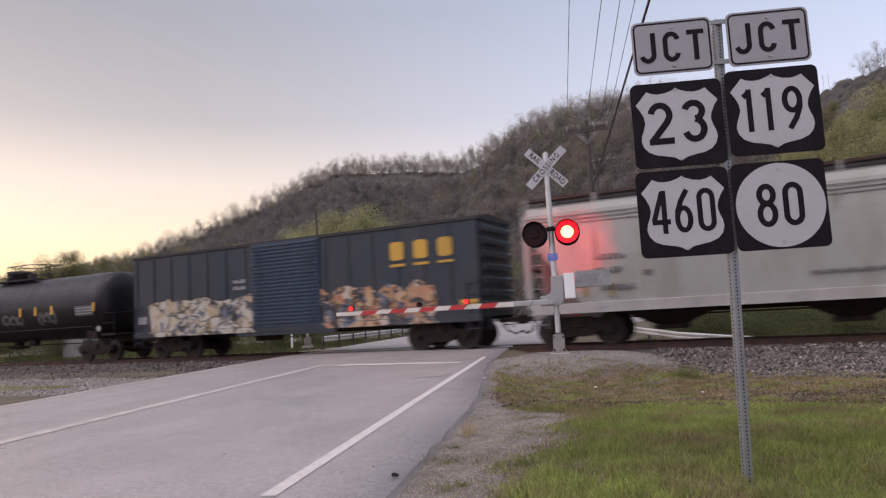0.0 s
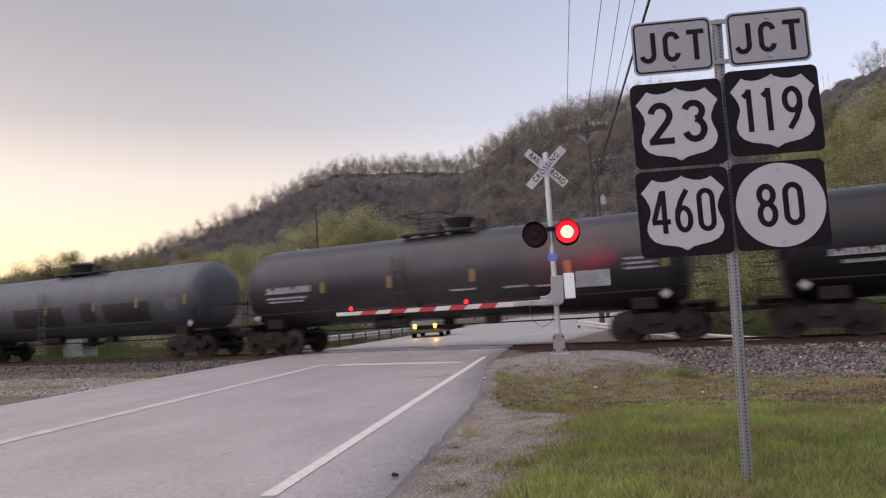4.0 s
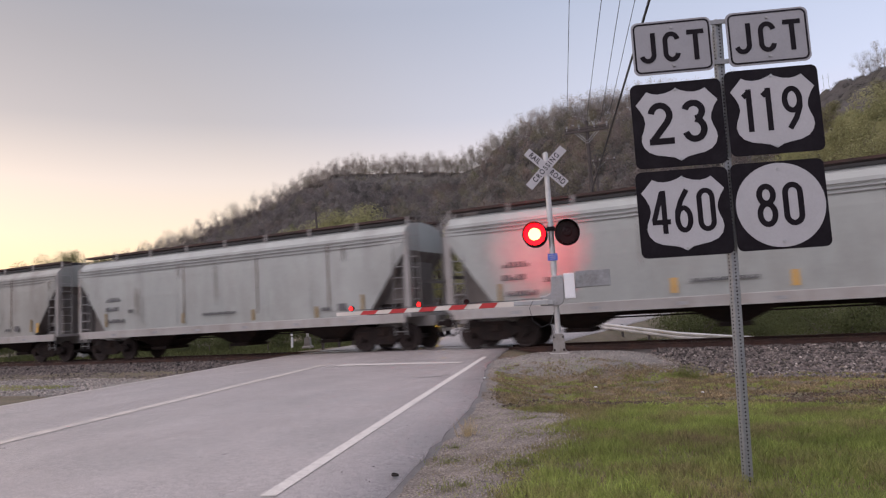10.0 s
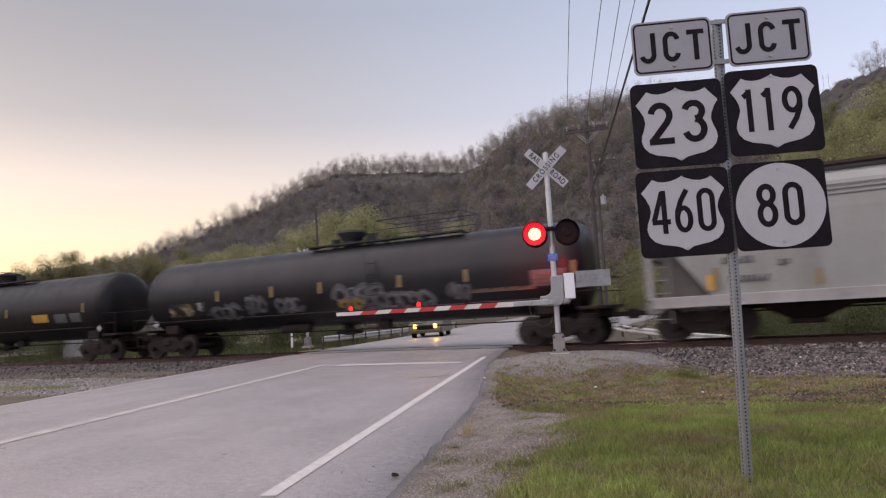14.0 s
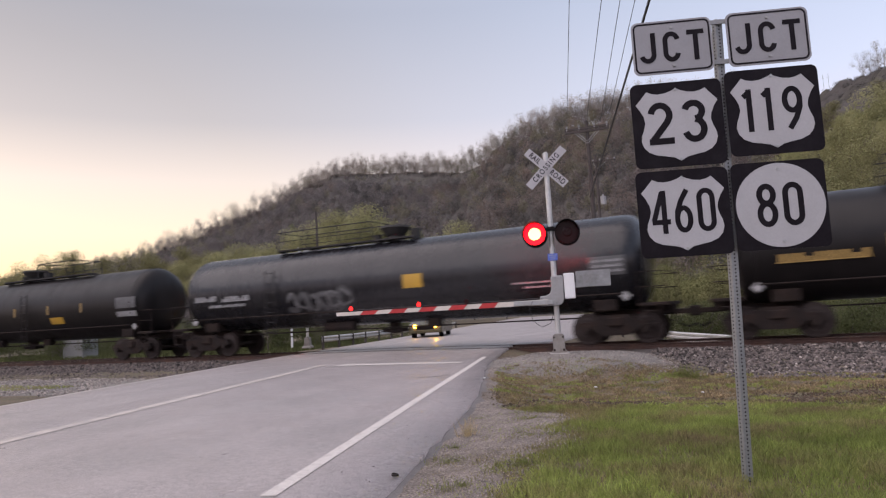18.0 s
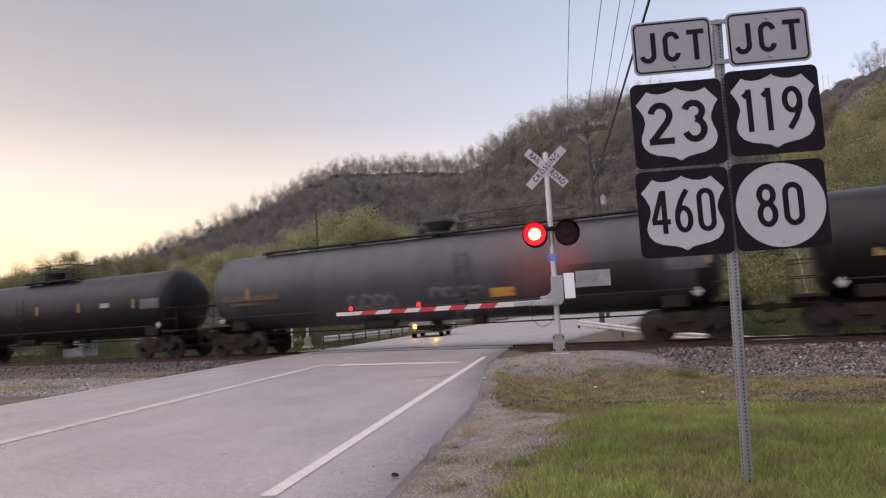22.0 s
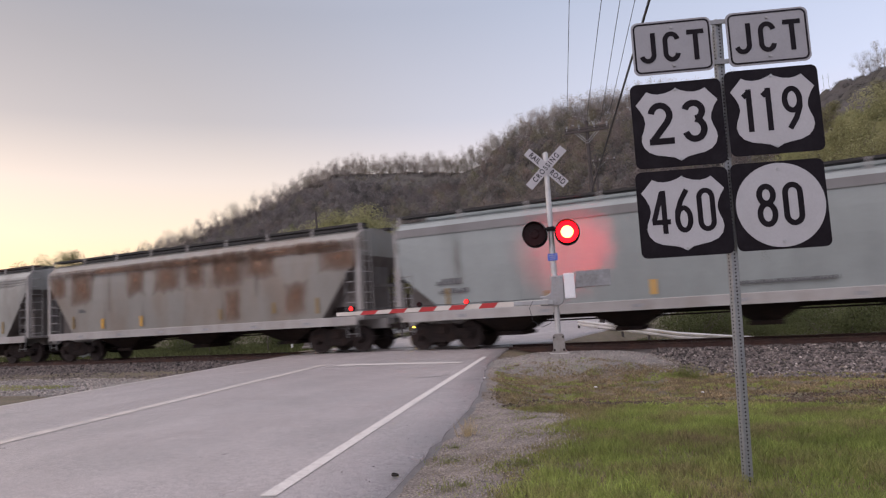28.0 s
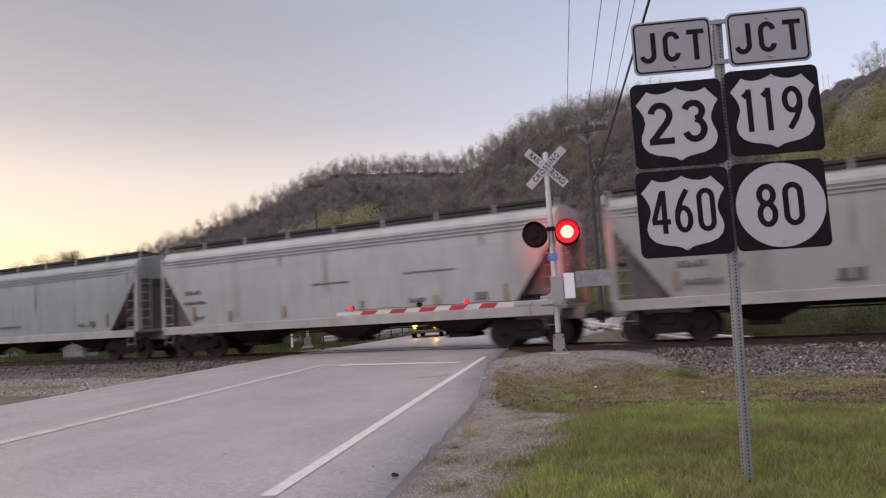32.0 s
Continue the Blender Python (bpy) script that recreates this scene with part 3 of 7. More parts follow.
def glyph(ch, w, t):
    """Centre lines of a character in a box w wide and 1 high, for strokes t thick."""
    a, b = t / 2, 1 - t / 2
    r, c, rx = w - t / 2, w / 2, w / 2 - t / 2
    rz = min(0.24, rx * 1.15)
    oval = arc(c, b - rz, rx, rz, 180, 0) + arc(c, a + rz, rx, rz, 0, -180)
    oval.append(oval[0])
    if ch == "0":
        return [oval]
    if ch == "1":
        return [[(c, 0), (c, 1)], [(c + 0.02, 0.94), (c - 0.13, 0.82)]]
    if ch == "2":
        return [arc(c, b - rz, rx, rz, 168, -12) + [(r - 0.06, 0.52), (a + 0.01, a + 0.02)], [(0, a), (w, a)]]
    if ch == "3":
        return [arc(c, b - 0.19, rx * 0.92, 0.19, 165, -80), arc(c, a + 0.235, rx, 0.235, 82, -165)]
    if ch == "4":
        return [[(w * 0.70, 0), (w * 0.70, 1)], [(w * 0.64, 0.97), (0.04, 0.30)], [(0, 0.27), (w * 1.02, 0.27)]]
    if ch in "69":
        low = arc(c, 0.315, rx, 0.315 - a, 180, -180, 26)
        tail = [(a, 0.315), (a + 0.012, 0.50), (a + 0.10, 0.74), (c + 0.10, 0.99)]
        ps = [low, tail]
        return ps if ch == "6" else [[(w - x, 1 - z) for x, z in p] for p in ps]
    if ch == "8":
        return [arc(c, a + 0.235, rx, 0.235, 90, 450, 26), arc(c, b - 0.195, rx * 0.92, 0.195, -90, 270, 26)]
    if ch == "J":
        return [[(r, 1), (r, a + rz)] + arc(c, a + rz, rx, rz, 0, -165)]
    if ch == "C":
        return [arc(c, b - rz, rx, rz, 8, 180) + arc(c, a + rz, rx, rz, 180, 352)]
    return [[(0, b), (w, b)], [(c, b), (c, 0)]]


def stroke_part(name, lines, x, z, h, t, y, mat, parent):
    """A character cut from sheeting: ribbons t thick along its centre lines."""
    bm = bmesh.new()
    for q, line in enumerate(lines):
        pts = [Vector((x + px * h, z + pz * h)) for px, pz in line]
        pts = [p for k, p in enumerate(pts) if k == 0 or (p - pts[k - 1]).length > 1e-6]
        closed = (pts[0] - pts[-1]).length < 1e-5
        vs = []
        for i, p in enumerate(pts):
            if closed:
                d0, d1 = pts[i] - pts[i - 1 if i else -2], pts[i + 1 if i + 1 < len(pts) else 1] - pts[i]
            else:
                d0, d1 = pts[max(i, 1)] - pts[max(i, 1) - 1], pts[min(i + 1, len(pts) - 1)] - pts[min(i, len(pts) - 2)]
            m = (d0.normalized() + d1.normalized()).normalized()
            k = min(1.6, 1 / max(0.3, m.dot(d1.normalized())))
            nn = Vector((-m.y, m.x)) * (t * h / 2) * k
            vs.append([bm.verts.new((p.x + s * nn.x, y - 0.0003 * q, p.y + s * nn.y)) for s in (-1, 1)])
        for a, b in zip(vs, vs[1:]):
            bm.faces.new((a[0], b[0], b[1], a[1]))
    bmesh.ops.recalc_face_normals(bm, faces=bm.faces)
    return part(name, bm, mat, parent)


def lettered(name, word, cx, cz, h, w, gap, t, y, mat, parent):
    widths = [w * (0.62 if c == "1" else 1) for c in word]
    total = sum(widths) + gap * (len(word) - 1)
    x = -total / 2
    for c, cw in zip(word, widths):
        stroke_part(name, glyph(c, cw, t), cx + x * h, cz - h / 2, h, t, y, mat, parent)
        x += cw + gap


SHIELD = [(0, .42), (-.05, .395), (-.12, .37), (-.2, .362), (-.27, .375), (-.32, .40), (-.45, .25), (-.405, .18), (-.37, .10), (-.36, .03),
          (-.378, -.04), (-.405, -.11), (-.415, -.18), (-.395, -.25), (-.345, -.31), (-.26, -.35), (-.16, -.368), (-.07, -.388), (0, -.43)]
SHIELD = SHIELD + [(-x, z) for x, z in SHIELD[-2:0:-1]]
signs = thing("route_sign_assembly", pose(-0.215, -16.165, -0.10, 0, 0, 20.1), "cluster of black and white route signs on a perforated steel post", "road sign")
bm = bmesh.new()
lean = Matrix.Translation((-0.060, 0, 0)) @ Matrix.Rotation(radians(1.62), 4, "Y")
turned = lean @ Matrix.Translation((0, 0.056, 0)) @ Matrix.Rotation(radians(13), 4, "Z")
box(bm, (0, 0, 1.62), (0.054, 0.054, 3.26), turned, 0.004)
post = part("post", bm, M["galv_post"], signs, "galvanised square steel post with punched holes")
bm = bmesh.new()
for i in range(126):
    z = 0.05 + i * 0.0254
    cyl(bm, turned @ Vector((0, -0.0282, z)), turned @ Vector((0, -0.0265, z)), 0.0062, n=6)
    cyl(bm, turned @ Vector((-0.0282, 0, z)), turned @ Vector((-0.0265, 0, z)), 0.0062, n=6)
tagged(part("punched_holes", bm, M["sign_black"], post, "row of round punched holes"), kind="stuff")
for z in (2.93, 3.22):
    part("sign_bracket", B((0.02, 0.012, z), (0.34, 0.012, 0.03)), M["galv_dull"], signs, "dull steel bracket between the plates")


def plate(name, cx, cz, w, h, back, label):
    bm = prism(bmesh.new(), moved(rounded(w, h, 0.045), cx, cz), -0.003, 0.003)
    p = part(name, bm, back, signs, label)
    for dz in (h / 2 - 0.055, -h / 2 + 0.055):
        part("bolt", C((cx, -0.012, cz + dz), (cx, -0.003, cz + dz), 0.009, n=8), M["galv"], p)
    return p


for cx, cz, word, wide, gap, thick in ((-0.311, 2.508, "23", 0.57, 0.185, 0.150), (0.337, 2.546, "119", 0.45, 0.150, 0.124), (-0.325, 1.880, "460", 0.405, 0.105, 0.116)):
    p = plate("route_plate", cx, cz, 0.622, 0.606, M["sign_black"], "black square plate with a white shield reading " + word)
    part("shield", prism(bmesh.new(), [(cx + x * 0.622, cz + z * 0.610) for x, z in SHIELD], -0.0048, -0.0035), M["sign_white"], p, "white route shield")
    lettered("digit", word, cx - 0.005, cz + 0.012, 0.302, wide, gap, thick, -0.0056, M["sign_black"], p)
p = plate("route_plate", 0.315, 1.888, 0.616, 0.606, M["sign_black"], "black square plate with a white disc reading 80")
part("disc", prism(bmesh.new(), [(0.315 + 0.294 * math.cos(a), 1.888 + 0.290 * math.sin(a)) for a in np.linspace(0, 2 * math.pi, 49)[:-1]], -0.0048, -0.0035), M["sign_white"], p, "white round route marker")
lettered("digit", "80", 0.312, 1.890, 0.300, 0.455, 0.125, 0.128, -0.0056, M["sign_black"], p)
for cx, cz in ((-0.303, 3.068), (0.349, 3.074)):
    p = plate("junction_plate", cx, cz, 0.552, 0.388, M["sign_darker"], "white plate with a black border reading JCT")
    bm = bmesh.new()
    o, i = rounded(0.528, 0.364, 0.04), rounded(0.504, 0.340, 0.03)
    va = [bm.verts.new((cx + x, -0.0042, cz + z)) for x, z in o]
    vb = [bm.verts.new((cx + x, -0.0042, cz + z)) for x, z in i]
    for k in range(len(o)):
        bm.faces.new((va[k], va[(k + 1) % len(o)], vb[(k + 1) % len(o)], vb[k]))
    part("border", bm, M["sign_black"], p, "thin black border")
    lettered("letter", "JCT", cx - 0.005, cz, 0.220, 0.54, 0.22, 0.155, -0.005, M["sign_black"], p)


# ---- crossing signal with gate ----
LENSES = []          # turning lamp lenses: object, place in its thing, facing, phase


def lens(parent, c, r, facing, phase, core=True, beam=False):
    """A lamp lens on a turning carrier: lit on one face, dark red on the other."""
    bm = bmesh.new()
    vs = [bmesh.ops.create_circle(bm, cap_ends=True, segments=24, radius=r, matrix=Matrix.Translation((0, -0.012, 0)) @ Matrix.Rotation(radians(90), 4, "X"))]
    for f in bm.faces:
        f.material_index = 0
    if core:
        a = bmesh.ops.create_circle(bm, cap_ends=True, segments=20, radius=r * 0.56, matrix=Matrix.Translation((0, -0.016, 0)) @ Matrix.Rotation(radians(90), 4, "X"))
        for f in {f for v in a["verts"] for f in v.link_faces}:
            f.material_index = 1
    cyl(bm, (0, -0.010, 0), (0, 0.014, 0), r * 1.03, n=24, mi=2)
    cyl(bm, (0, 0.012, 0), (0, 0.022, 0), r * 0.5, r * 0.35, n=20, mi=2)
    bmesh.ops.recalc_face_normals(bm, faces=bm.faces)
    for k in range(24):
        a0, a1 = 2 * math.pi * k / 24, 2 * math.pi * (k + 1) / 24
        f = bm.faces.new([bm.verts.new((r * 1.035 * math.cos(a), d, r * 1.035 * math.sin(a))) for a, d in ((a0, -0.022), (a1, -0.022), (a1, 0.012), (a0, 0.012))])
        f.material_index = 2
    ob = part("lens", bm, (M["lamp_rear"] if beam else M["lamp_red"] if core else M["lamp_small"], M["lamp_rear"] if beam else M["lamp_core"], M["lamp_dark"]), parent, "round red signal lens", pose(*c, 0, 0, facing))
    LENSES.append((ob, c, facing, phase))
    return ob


def crossbuck(parent, y, face, cz, skin, turn=0):
    for s, words in ((1, (("CROSSING", 0.0),)), (-1, (("RAIL", -0.36), ("ROAD", 0.36)))):
        rot = Matrix.Rotation(radians(turn), 4, "Z") @ Matrix.Translation((0, y - 0.012 * s * face, cz)) @ Matrix.Rotation(radians(-45 * s), 4, "Y")
        bm = bmesh.new()
        box(bm, (0, 0, 0), (1.25, 0.006, 0.205), rot, 0.002)
        bl = part("crossbuck_blade", bm, skin, parent, "white diagonal blade of the crossing sign")
        for w, off in words:
            side = rot @ Matrix.Translation((off, -0.0045 * face, 0)) @ Matrix.Rotation(radians(90), 4, "X") @ (Matrix() if face > 0 else Matrix.Rotation(radians(180), 4, "Y"))
            text_part("lettering", w, 0.186, M["sign_black"], bl, side, 0.003, 0.78, 1.34 if w == "CROSSING" else 1.12)


def signal(m, label, own_gate=True, phase0=0):
    s = thing("crossing_signal", m, label, "railway signal")
    bm = B((0, 0, -0.02), (0.46, 0.46, 0.10), 0.02)
    part("foundation", bm, M["concrete"], s, "concrete foundation block")
    bm = bmesh.new()
    prism(bm, [(-0.20, 0.02), (0.20, 0.02), (0.18, 0.06), (0.138, 0.09), (0.132, 0.43), (0.09, 0.47), (-0.09, 0.47), (-0.132, 0.43), (-0.138, 0.09), (-0.18, 0.06)], -0.14, 0.14)
    ba = part("mast_base", bm, M["base_grey"], s, "cast junction base of the mast")
    for x in (-0.13, 0.13):
        part("base_bolt", C((x * 0.85, -0.175, 0.10), (x * 0.85, -0.135, 0.10), 0.028, n=6), M["truck_iron"], ba)
        part("base_bolt", C((x * 0.8, -0.155, 0.40), (x * 0.8, -0.135, 0.40), 0.022, n=6), M["truck_iron"], ba)
    part("mast", cyl(C((0, 0, 0.5), (0, 0, 4.85), 0.065, n=20), (0, 0, 4.85), (0, 0, 4.88), 0.06, 0.02, n=20), M["alu"], s, "bare aluminium tube mast", smooth=False)
    crossbuck(s, -0.085, 1, 4.475, M["sign_white"] if own_gate else M["alu"], 0 if own_gate else 76)
    bm = bmesh.new()
    box(bm, (0, -0.03, 2.99), (0.66, 0.05, 0.05), None, 0.01)
    box(bm, (0, 0, 2.99), (0.18, 0.18, 0.10), None, 0.01)
    part("crossarm", bm, M["black_paint"], s)
    for x in (-0.385, 0.385):
        for sg in (-1, 1):
            y = sg * 0.17
            bm = bmesh.new()
            cyl(bm, (x, y - sg * 0.02, 2.87), (x, y, 2.87), 0.300, n=32)
            cyl(bm, (x, y - sg * 0.14, 2.87), (x, y - sg * 0.02, 2.87), 0.235, n=20)
            u = part("lamp_unit", bm, M["black_paint"], s, "black round background with a hooded lamp")
            bm = bmesh.new()
            n = 20
            vs = []
            for k in range(n + 1):
                a = radians(-35 + 250 * k / n)
                ln = 0.30 - 0.12 * abs(k / n - 0.5) * 2
                vs.append([bm.verts.new((x + rr * math.cos(a), y + sg * d, 2.87 + rr * math.sin(a))) for rr, d in ((0.278, 0.0), (0.278, ln), (0.272, ln), (0.272, 0.0))])
            for a, b in zip(vs, vs[1:]):
                for k in range(3):
                    bm.faces.new((a[k], a[k + 1], b[k + 1], b[k]))
            part("hood", bm, M["black_paint"], u, "black visor over the lamp")
            beam = own_gate and sg > 0
            if beam:
                tb = bmesh.new()
                for k in range(20):
                    a0, a1 = 2 * math.pi * k / 20, 2 * math.pi * (k + 1) / 20
                    q = [tb.verts.new((x + 0.115 * math.cos(a), y + d, 2.87 + 0.115 * math.sin(a))) for a, d in ((a0, 0.0), (a1, 0.0), (a1, 0.38), (a0, 0.38))]
                    tb.faces.new(q)
                bmesh.ops.remove_doubles(tb, verts=tb.verts, dist=0.0005)
                part("lamp_tube", tb, M["black_paint"], u, "black tube that narrows the lamp's beam")
            # lenses in view are oversized: their outer red ring stands in for glare
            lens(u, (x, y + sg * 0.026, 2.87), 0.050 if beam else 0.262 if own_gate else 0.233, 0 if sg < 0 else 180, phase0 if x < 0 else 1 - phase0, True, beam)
    part("number_plate", B((0, -0.075, 2.30), (0.235, 0.006, 0.17), 0.002), M["blue_plate"], s, "small blue emergency plate")
    bm = bmesh.new()
    for i in range(3):
        box(bm, (0, -0.0795, 2.345 - 0.045 * i), (0.18 - 0.03 * i, 0.001, 0.014))
    part("small_print", bm, M["sign_white"], s.children[-1])
    # gate mechanism
    bm = bmesh.new()
    prism(bm, [(-0.36, 1.145), (0.06, 1.14), (0.15, 1.18), (0.20, 1.28), (0.21, 1.80), (0.18, 1.85), (-0.05, 1.85), (-0.085, 1.81), (-0.09, 1.52), (-0.13, 1.43), (-0.22, 1.385), (-0.36, 1.38)], -0.21, 0.13)
    bmesh.ops.bevel(bm, geom=bm.edges[:], offset=0.02, segments=2, affect="EDGES", profile=0.5)
    machine = part("gate_machine", bm, M["box_grey"], s, "grey cast gate machine housing")
    for bx, bz in ((-0.31, 1.19), (-0.31, 1.34), (0.02, 1.80), (0.16, 1.80), (0.02, 1.2)):
        part("housing_bolt", C((bx, -0.235, bz), (bx, -0.205, bz), 0.018, n=6), M["galv_dull"], machine)
    part("machine_cover", B((0.345, -0.02, 1.59), (0.25, 0.36, 0.60), 0.02), M["box_white"], s, "white machine cover")
    for y in (-0.13, 0.24):
        b = box(bmesh.new(), (0.90, y, 1.735), (0.80, 0.012, 0.38), None, 0.004)
        box(b, (0.42, y + 0.02, 1.60), (0.5, 0.014, 0.12))
        part("counterweight_plate", b, M["galv_dull"], s, "galvanised counterweight plate")
    part("counterweight", B((0.98, 0.05, 1.68), (0.24, 0.28, 0.20), 0.01), M["truck_iron"], s)
    return s


SIG = pose(-4.74, -5.42, 0.08, 0, 0, 15.1)
signal_near = signal(SIG, "aluminium crossing signal with crossbuck, twin red lamps and gate machine", True, 0)
GY, GZ, TIP = -0.24, 1.235, -5.43
arm = part("gate_arm", prism(prism(bmesh.new(), [(-0.18, GZ - 0.066), (-0.18, GZ + 0.066), (-1.0, GZ + 0.060), (-1.0, GZ - 0.060)], GY - 0.02, GY + 0.02),
                             [(-1.0, GZ - 0.060), (-1.0, GZ + 0.060), (TIP, GZ + 0.044), (TIP, GZ - 0.044)], GY - 0.018, GY + 0.018), M["gate_white"], signal_near, "lowered tapered gate arm in red and white stripes")
for i in range(5):
    a = -1.36 - i * 0.745
    h = 0.059 - 0.003 * i
    part("red_stripe", prism(bmesh.new(), [(a, GZ + h), (a - 0.38, GZ + h), (a - 0.48, GZ - h), (a - 0.10, GZ - h)], GY - 0.023, GY - 0.019), M["gate_red"], arm, "slanted red stripe")
    part("red_stripe", prism(bmesh.new(), [(a, GZ + h), (a - 0.38, GZ + h), (a - 0.48, GZ - h), (a - 0.10, GZ - h)], GY + 0.019, GY + 0.023), M["gate_red"], arm, "slanted red stripe")
part("arm_root_bracket", box(box(bmesh.new(), (-0.60, GY, GZ), (0.78, 0.07, 0.11), None, 0.01), (-0.15, GY + 0.1, GZ), (0.2, 0.25, 0.10), None, 0.01), M["galv"], signal_near)
cable = [(-0.3, GY - 0.02, GZ + 0.085)] + [(-0.3 - 0.35 * i, GY - 0.02, GZ + 0.085 + 0.012 * math.sin(i * 1.9)) for i in range(1, 15)]
part("lamp_cable", rods(bmesh.new(), cable, 0.008, 5), M["wire"], arm)
loop = [(-0.52, GY - 0.03, GZ + 0.07), (-0.62, GY - 0.06, GZ - 0.12), (-0.56, GY - 0.06, GZ - 0.42), (-0.36, GY - 0.05, GZ - 0.58), (-0.15, GY + 0.02, GZ - 0.50), (-0.06, -0.07, GZ - 0.25)]
part("slack_cable", rods(bmesh.new(), loop, 0.007, 5), M["wire"], signal_near, "slack black cable hanging from the gate arm")
for x, ph in ((-5.03, None), (-3.29, 0), (-2.12, 1)):
    b = bmesh.new()
    cyl(b, (x, GY - 0.05, GZ + 0.125), (x, GY + 0.05, GZ + 0.125), 0.062, n=16)
    box(b, (x, GY, GZ + 0.062), (0.03, 0.03, 0.05))
    lu = part("arm_lamp", b, M["black_paint"], arm, "small red lamp on the gate arm")
    if ph is None:
        part("lens", C((x, GY - 0.062, GZ + 0.125), (x, GY - 0.05, GZ + 0.125), 0.055, n=16), M["lamp_small"], lu, "steady red lamp glass")
    else:
        lens(lu, (x, GY - 0.062, GZ + 0.125), 0.055, 0, ph, core=False)
signal_far = signal(pose(-21.1, 6.3, -0.06, 0, 0, 195.1), "aluminium crossing signal beyond the track, seen from behind", False, 1)

# ---- rolling stock ----
BOGIE = None


def bogie_meshes():
    frames = []
    for y in (-0.99, 0.99):
        side = bmesh.new()
        prism(side, [(-1.15, 0.50), (-1.10, 0.66), (-0.66, 0.68), (-0.42, 0.86), (0.42, 0.86), (0.66, 0.68), (1.10, 0.66), (1.15, 0.50), (0.98, 0.40), (0.74, 0.50), (0.40, 0.27), (-0.40, 0.27), (-0.74, 0.50), (-0.98, 0.40)], y - 0.07, y + 0.07)
        for x in (-0.889, 0.889):
            cyl(side, (x, y - 0.13, 0.457), (x, y + 0.13, 0.457), 0.13, n=14)
        for x in (-0.17, 0.0, 0.17):
            cyl(side, (x, y - 0.11, 0.33), (x, y + 0.11, 0.33), 0.075, n=10)
        frames.append(mesh_of("side_frame", side, M["truck_iron"]))
    bol = bmesh.new()
    box(bol, (0, 0, 0.66), (0.42, 2.3, 0.24), None, 0.03)
    cyl(bol, (0, 0, 0.75), (0, 0, 0.92), 0.2, n=14)
    for s in (-1, 1):
        box(bol, (s * 0.36, 0, 0.45), (0.1, 1.5, 0.14))
    bolster_me = mesh_of("bolster", bol, M["truck_iron"])
    w = bmesh.new()
    for s in (-1, 1):
        y = s * 0.755
        cyl(w, (0, y - 0.065, 0), (0, y + 0.065, 0), 0.452, n=28)
        cyl(w, (0, y - s * 0.075, 0), (0, y - s * 0.06, 0), 0.482, n=28)
        cyl(w, (0, y + s * 0.066, 0), (0, y + s * 0.085, 0), 0.36, 0.30, n=24)
        for k in range(3):
            a = 2.1 * k
            box(w, (0.24 * math.cos(a), y + s * 0.09, 0.24 * math.sin(a)), (0.06, 0.012, 0.06))
    cyl(w, (0, -0.95, 0), (0, 0.95, 0), 0.085, n=14)
    wheel_me = mesh_of("wheelset", w, M["wheel"])
    return frames, bolster_me, wheel_me


BOGIE = bogie_meshes()
WHEELS = []          # wheelset, place in the bogie, its car's index


def add_bogies(car, half, idx):
    for s in (1, -1):
        b = part("bogie", BOGIE[1], None, car, "dark cast freight truck with two wheelsets", pose(s * half, 0, 0))
        for me in BOGIE[0]:
            part("side_frame", me, None, b)
        for x in (-0.889, 0.889):
            w = part("wheelset", BOGIE[2], None, b, "", pose(x, 0, 0.457))
            WHEELS.append((w, x, idx))


def couplers(car, L, z=0.86):
    for s in (1, -1):
        bm = bmesh.new()
        box(bm, (s * (L / 2 - 0.42), 0, z), (0.84, 0.16, 0.15), None, 0.02)
        box(bm, (s * (L / 2 - 0.06), 0, z), (0.26, 0.30, 0.30), None, 0.05)
        cp = part("coupler", bm, M["truck_iron"], car, "dark knuckle coupler")
        hose = [(s * (L / 2 - 0.55), -0.28, 0.80), (s * (L / 2 - 0.42), -0.30, 0.52), (s * (L / 2 - 0.18), -0.2, 0.40), (s * (L / 2), -0.06, 0.50)]
        part("air_hose", rods(bmesh.new(), hose, 0.03, 6), M["black_paint"], cp)


def bars(car, rows, y, mat, name="stencil_marking", label="painted marking too blurred to read"):
    """Rows of small plain bars in place of writing: x, z, length, height."""
    for x, z, w, h in rows:
        n = max(1, int(w / (h * 0.8)))
        step = w / n
        pts = [(x - w / 2, z - h / 2), (x + w / 2, z - h / 2)]
        for i in range(n):
            a = x + w / 2 - step * i
            top = z + h / 2 * (1 if (i * 7 + int(abs(x) * 10)) % 5 else 0.2)
            pts += [(a, top), (a - step * 0.68, top), (a - step * 0.68, z - h * 0.38), (a - step * 0.98, z - h * 0.38)] if n > 1 else [(a, top), (a - step, top)]
        part(name, prism(bmesh.new(), pts, y - 0.004, y + 0.004), mat, car, label)


def ladder(bm, x, y, z0, z1, w=0.42, axis="x", step=0.36, r=0.016):
    d = Vector((w / 2, 0, 0)) if axis == "x" else Vector((0, w / 2, 0))
    for s in (-1, 1):
        cyl(bm, Vector((x, y, z0)) + d * s, Vector((x, y, z1)) + d * s, r * 1.3, n=6)
    z = z0 + 0.12
    while z < z1:
        cyl(bm, Vector((x, y, z)) - d, Vector((x, y, z)) + d, r, n=6)
        z += step
    return bm


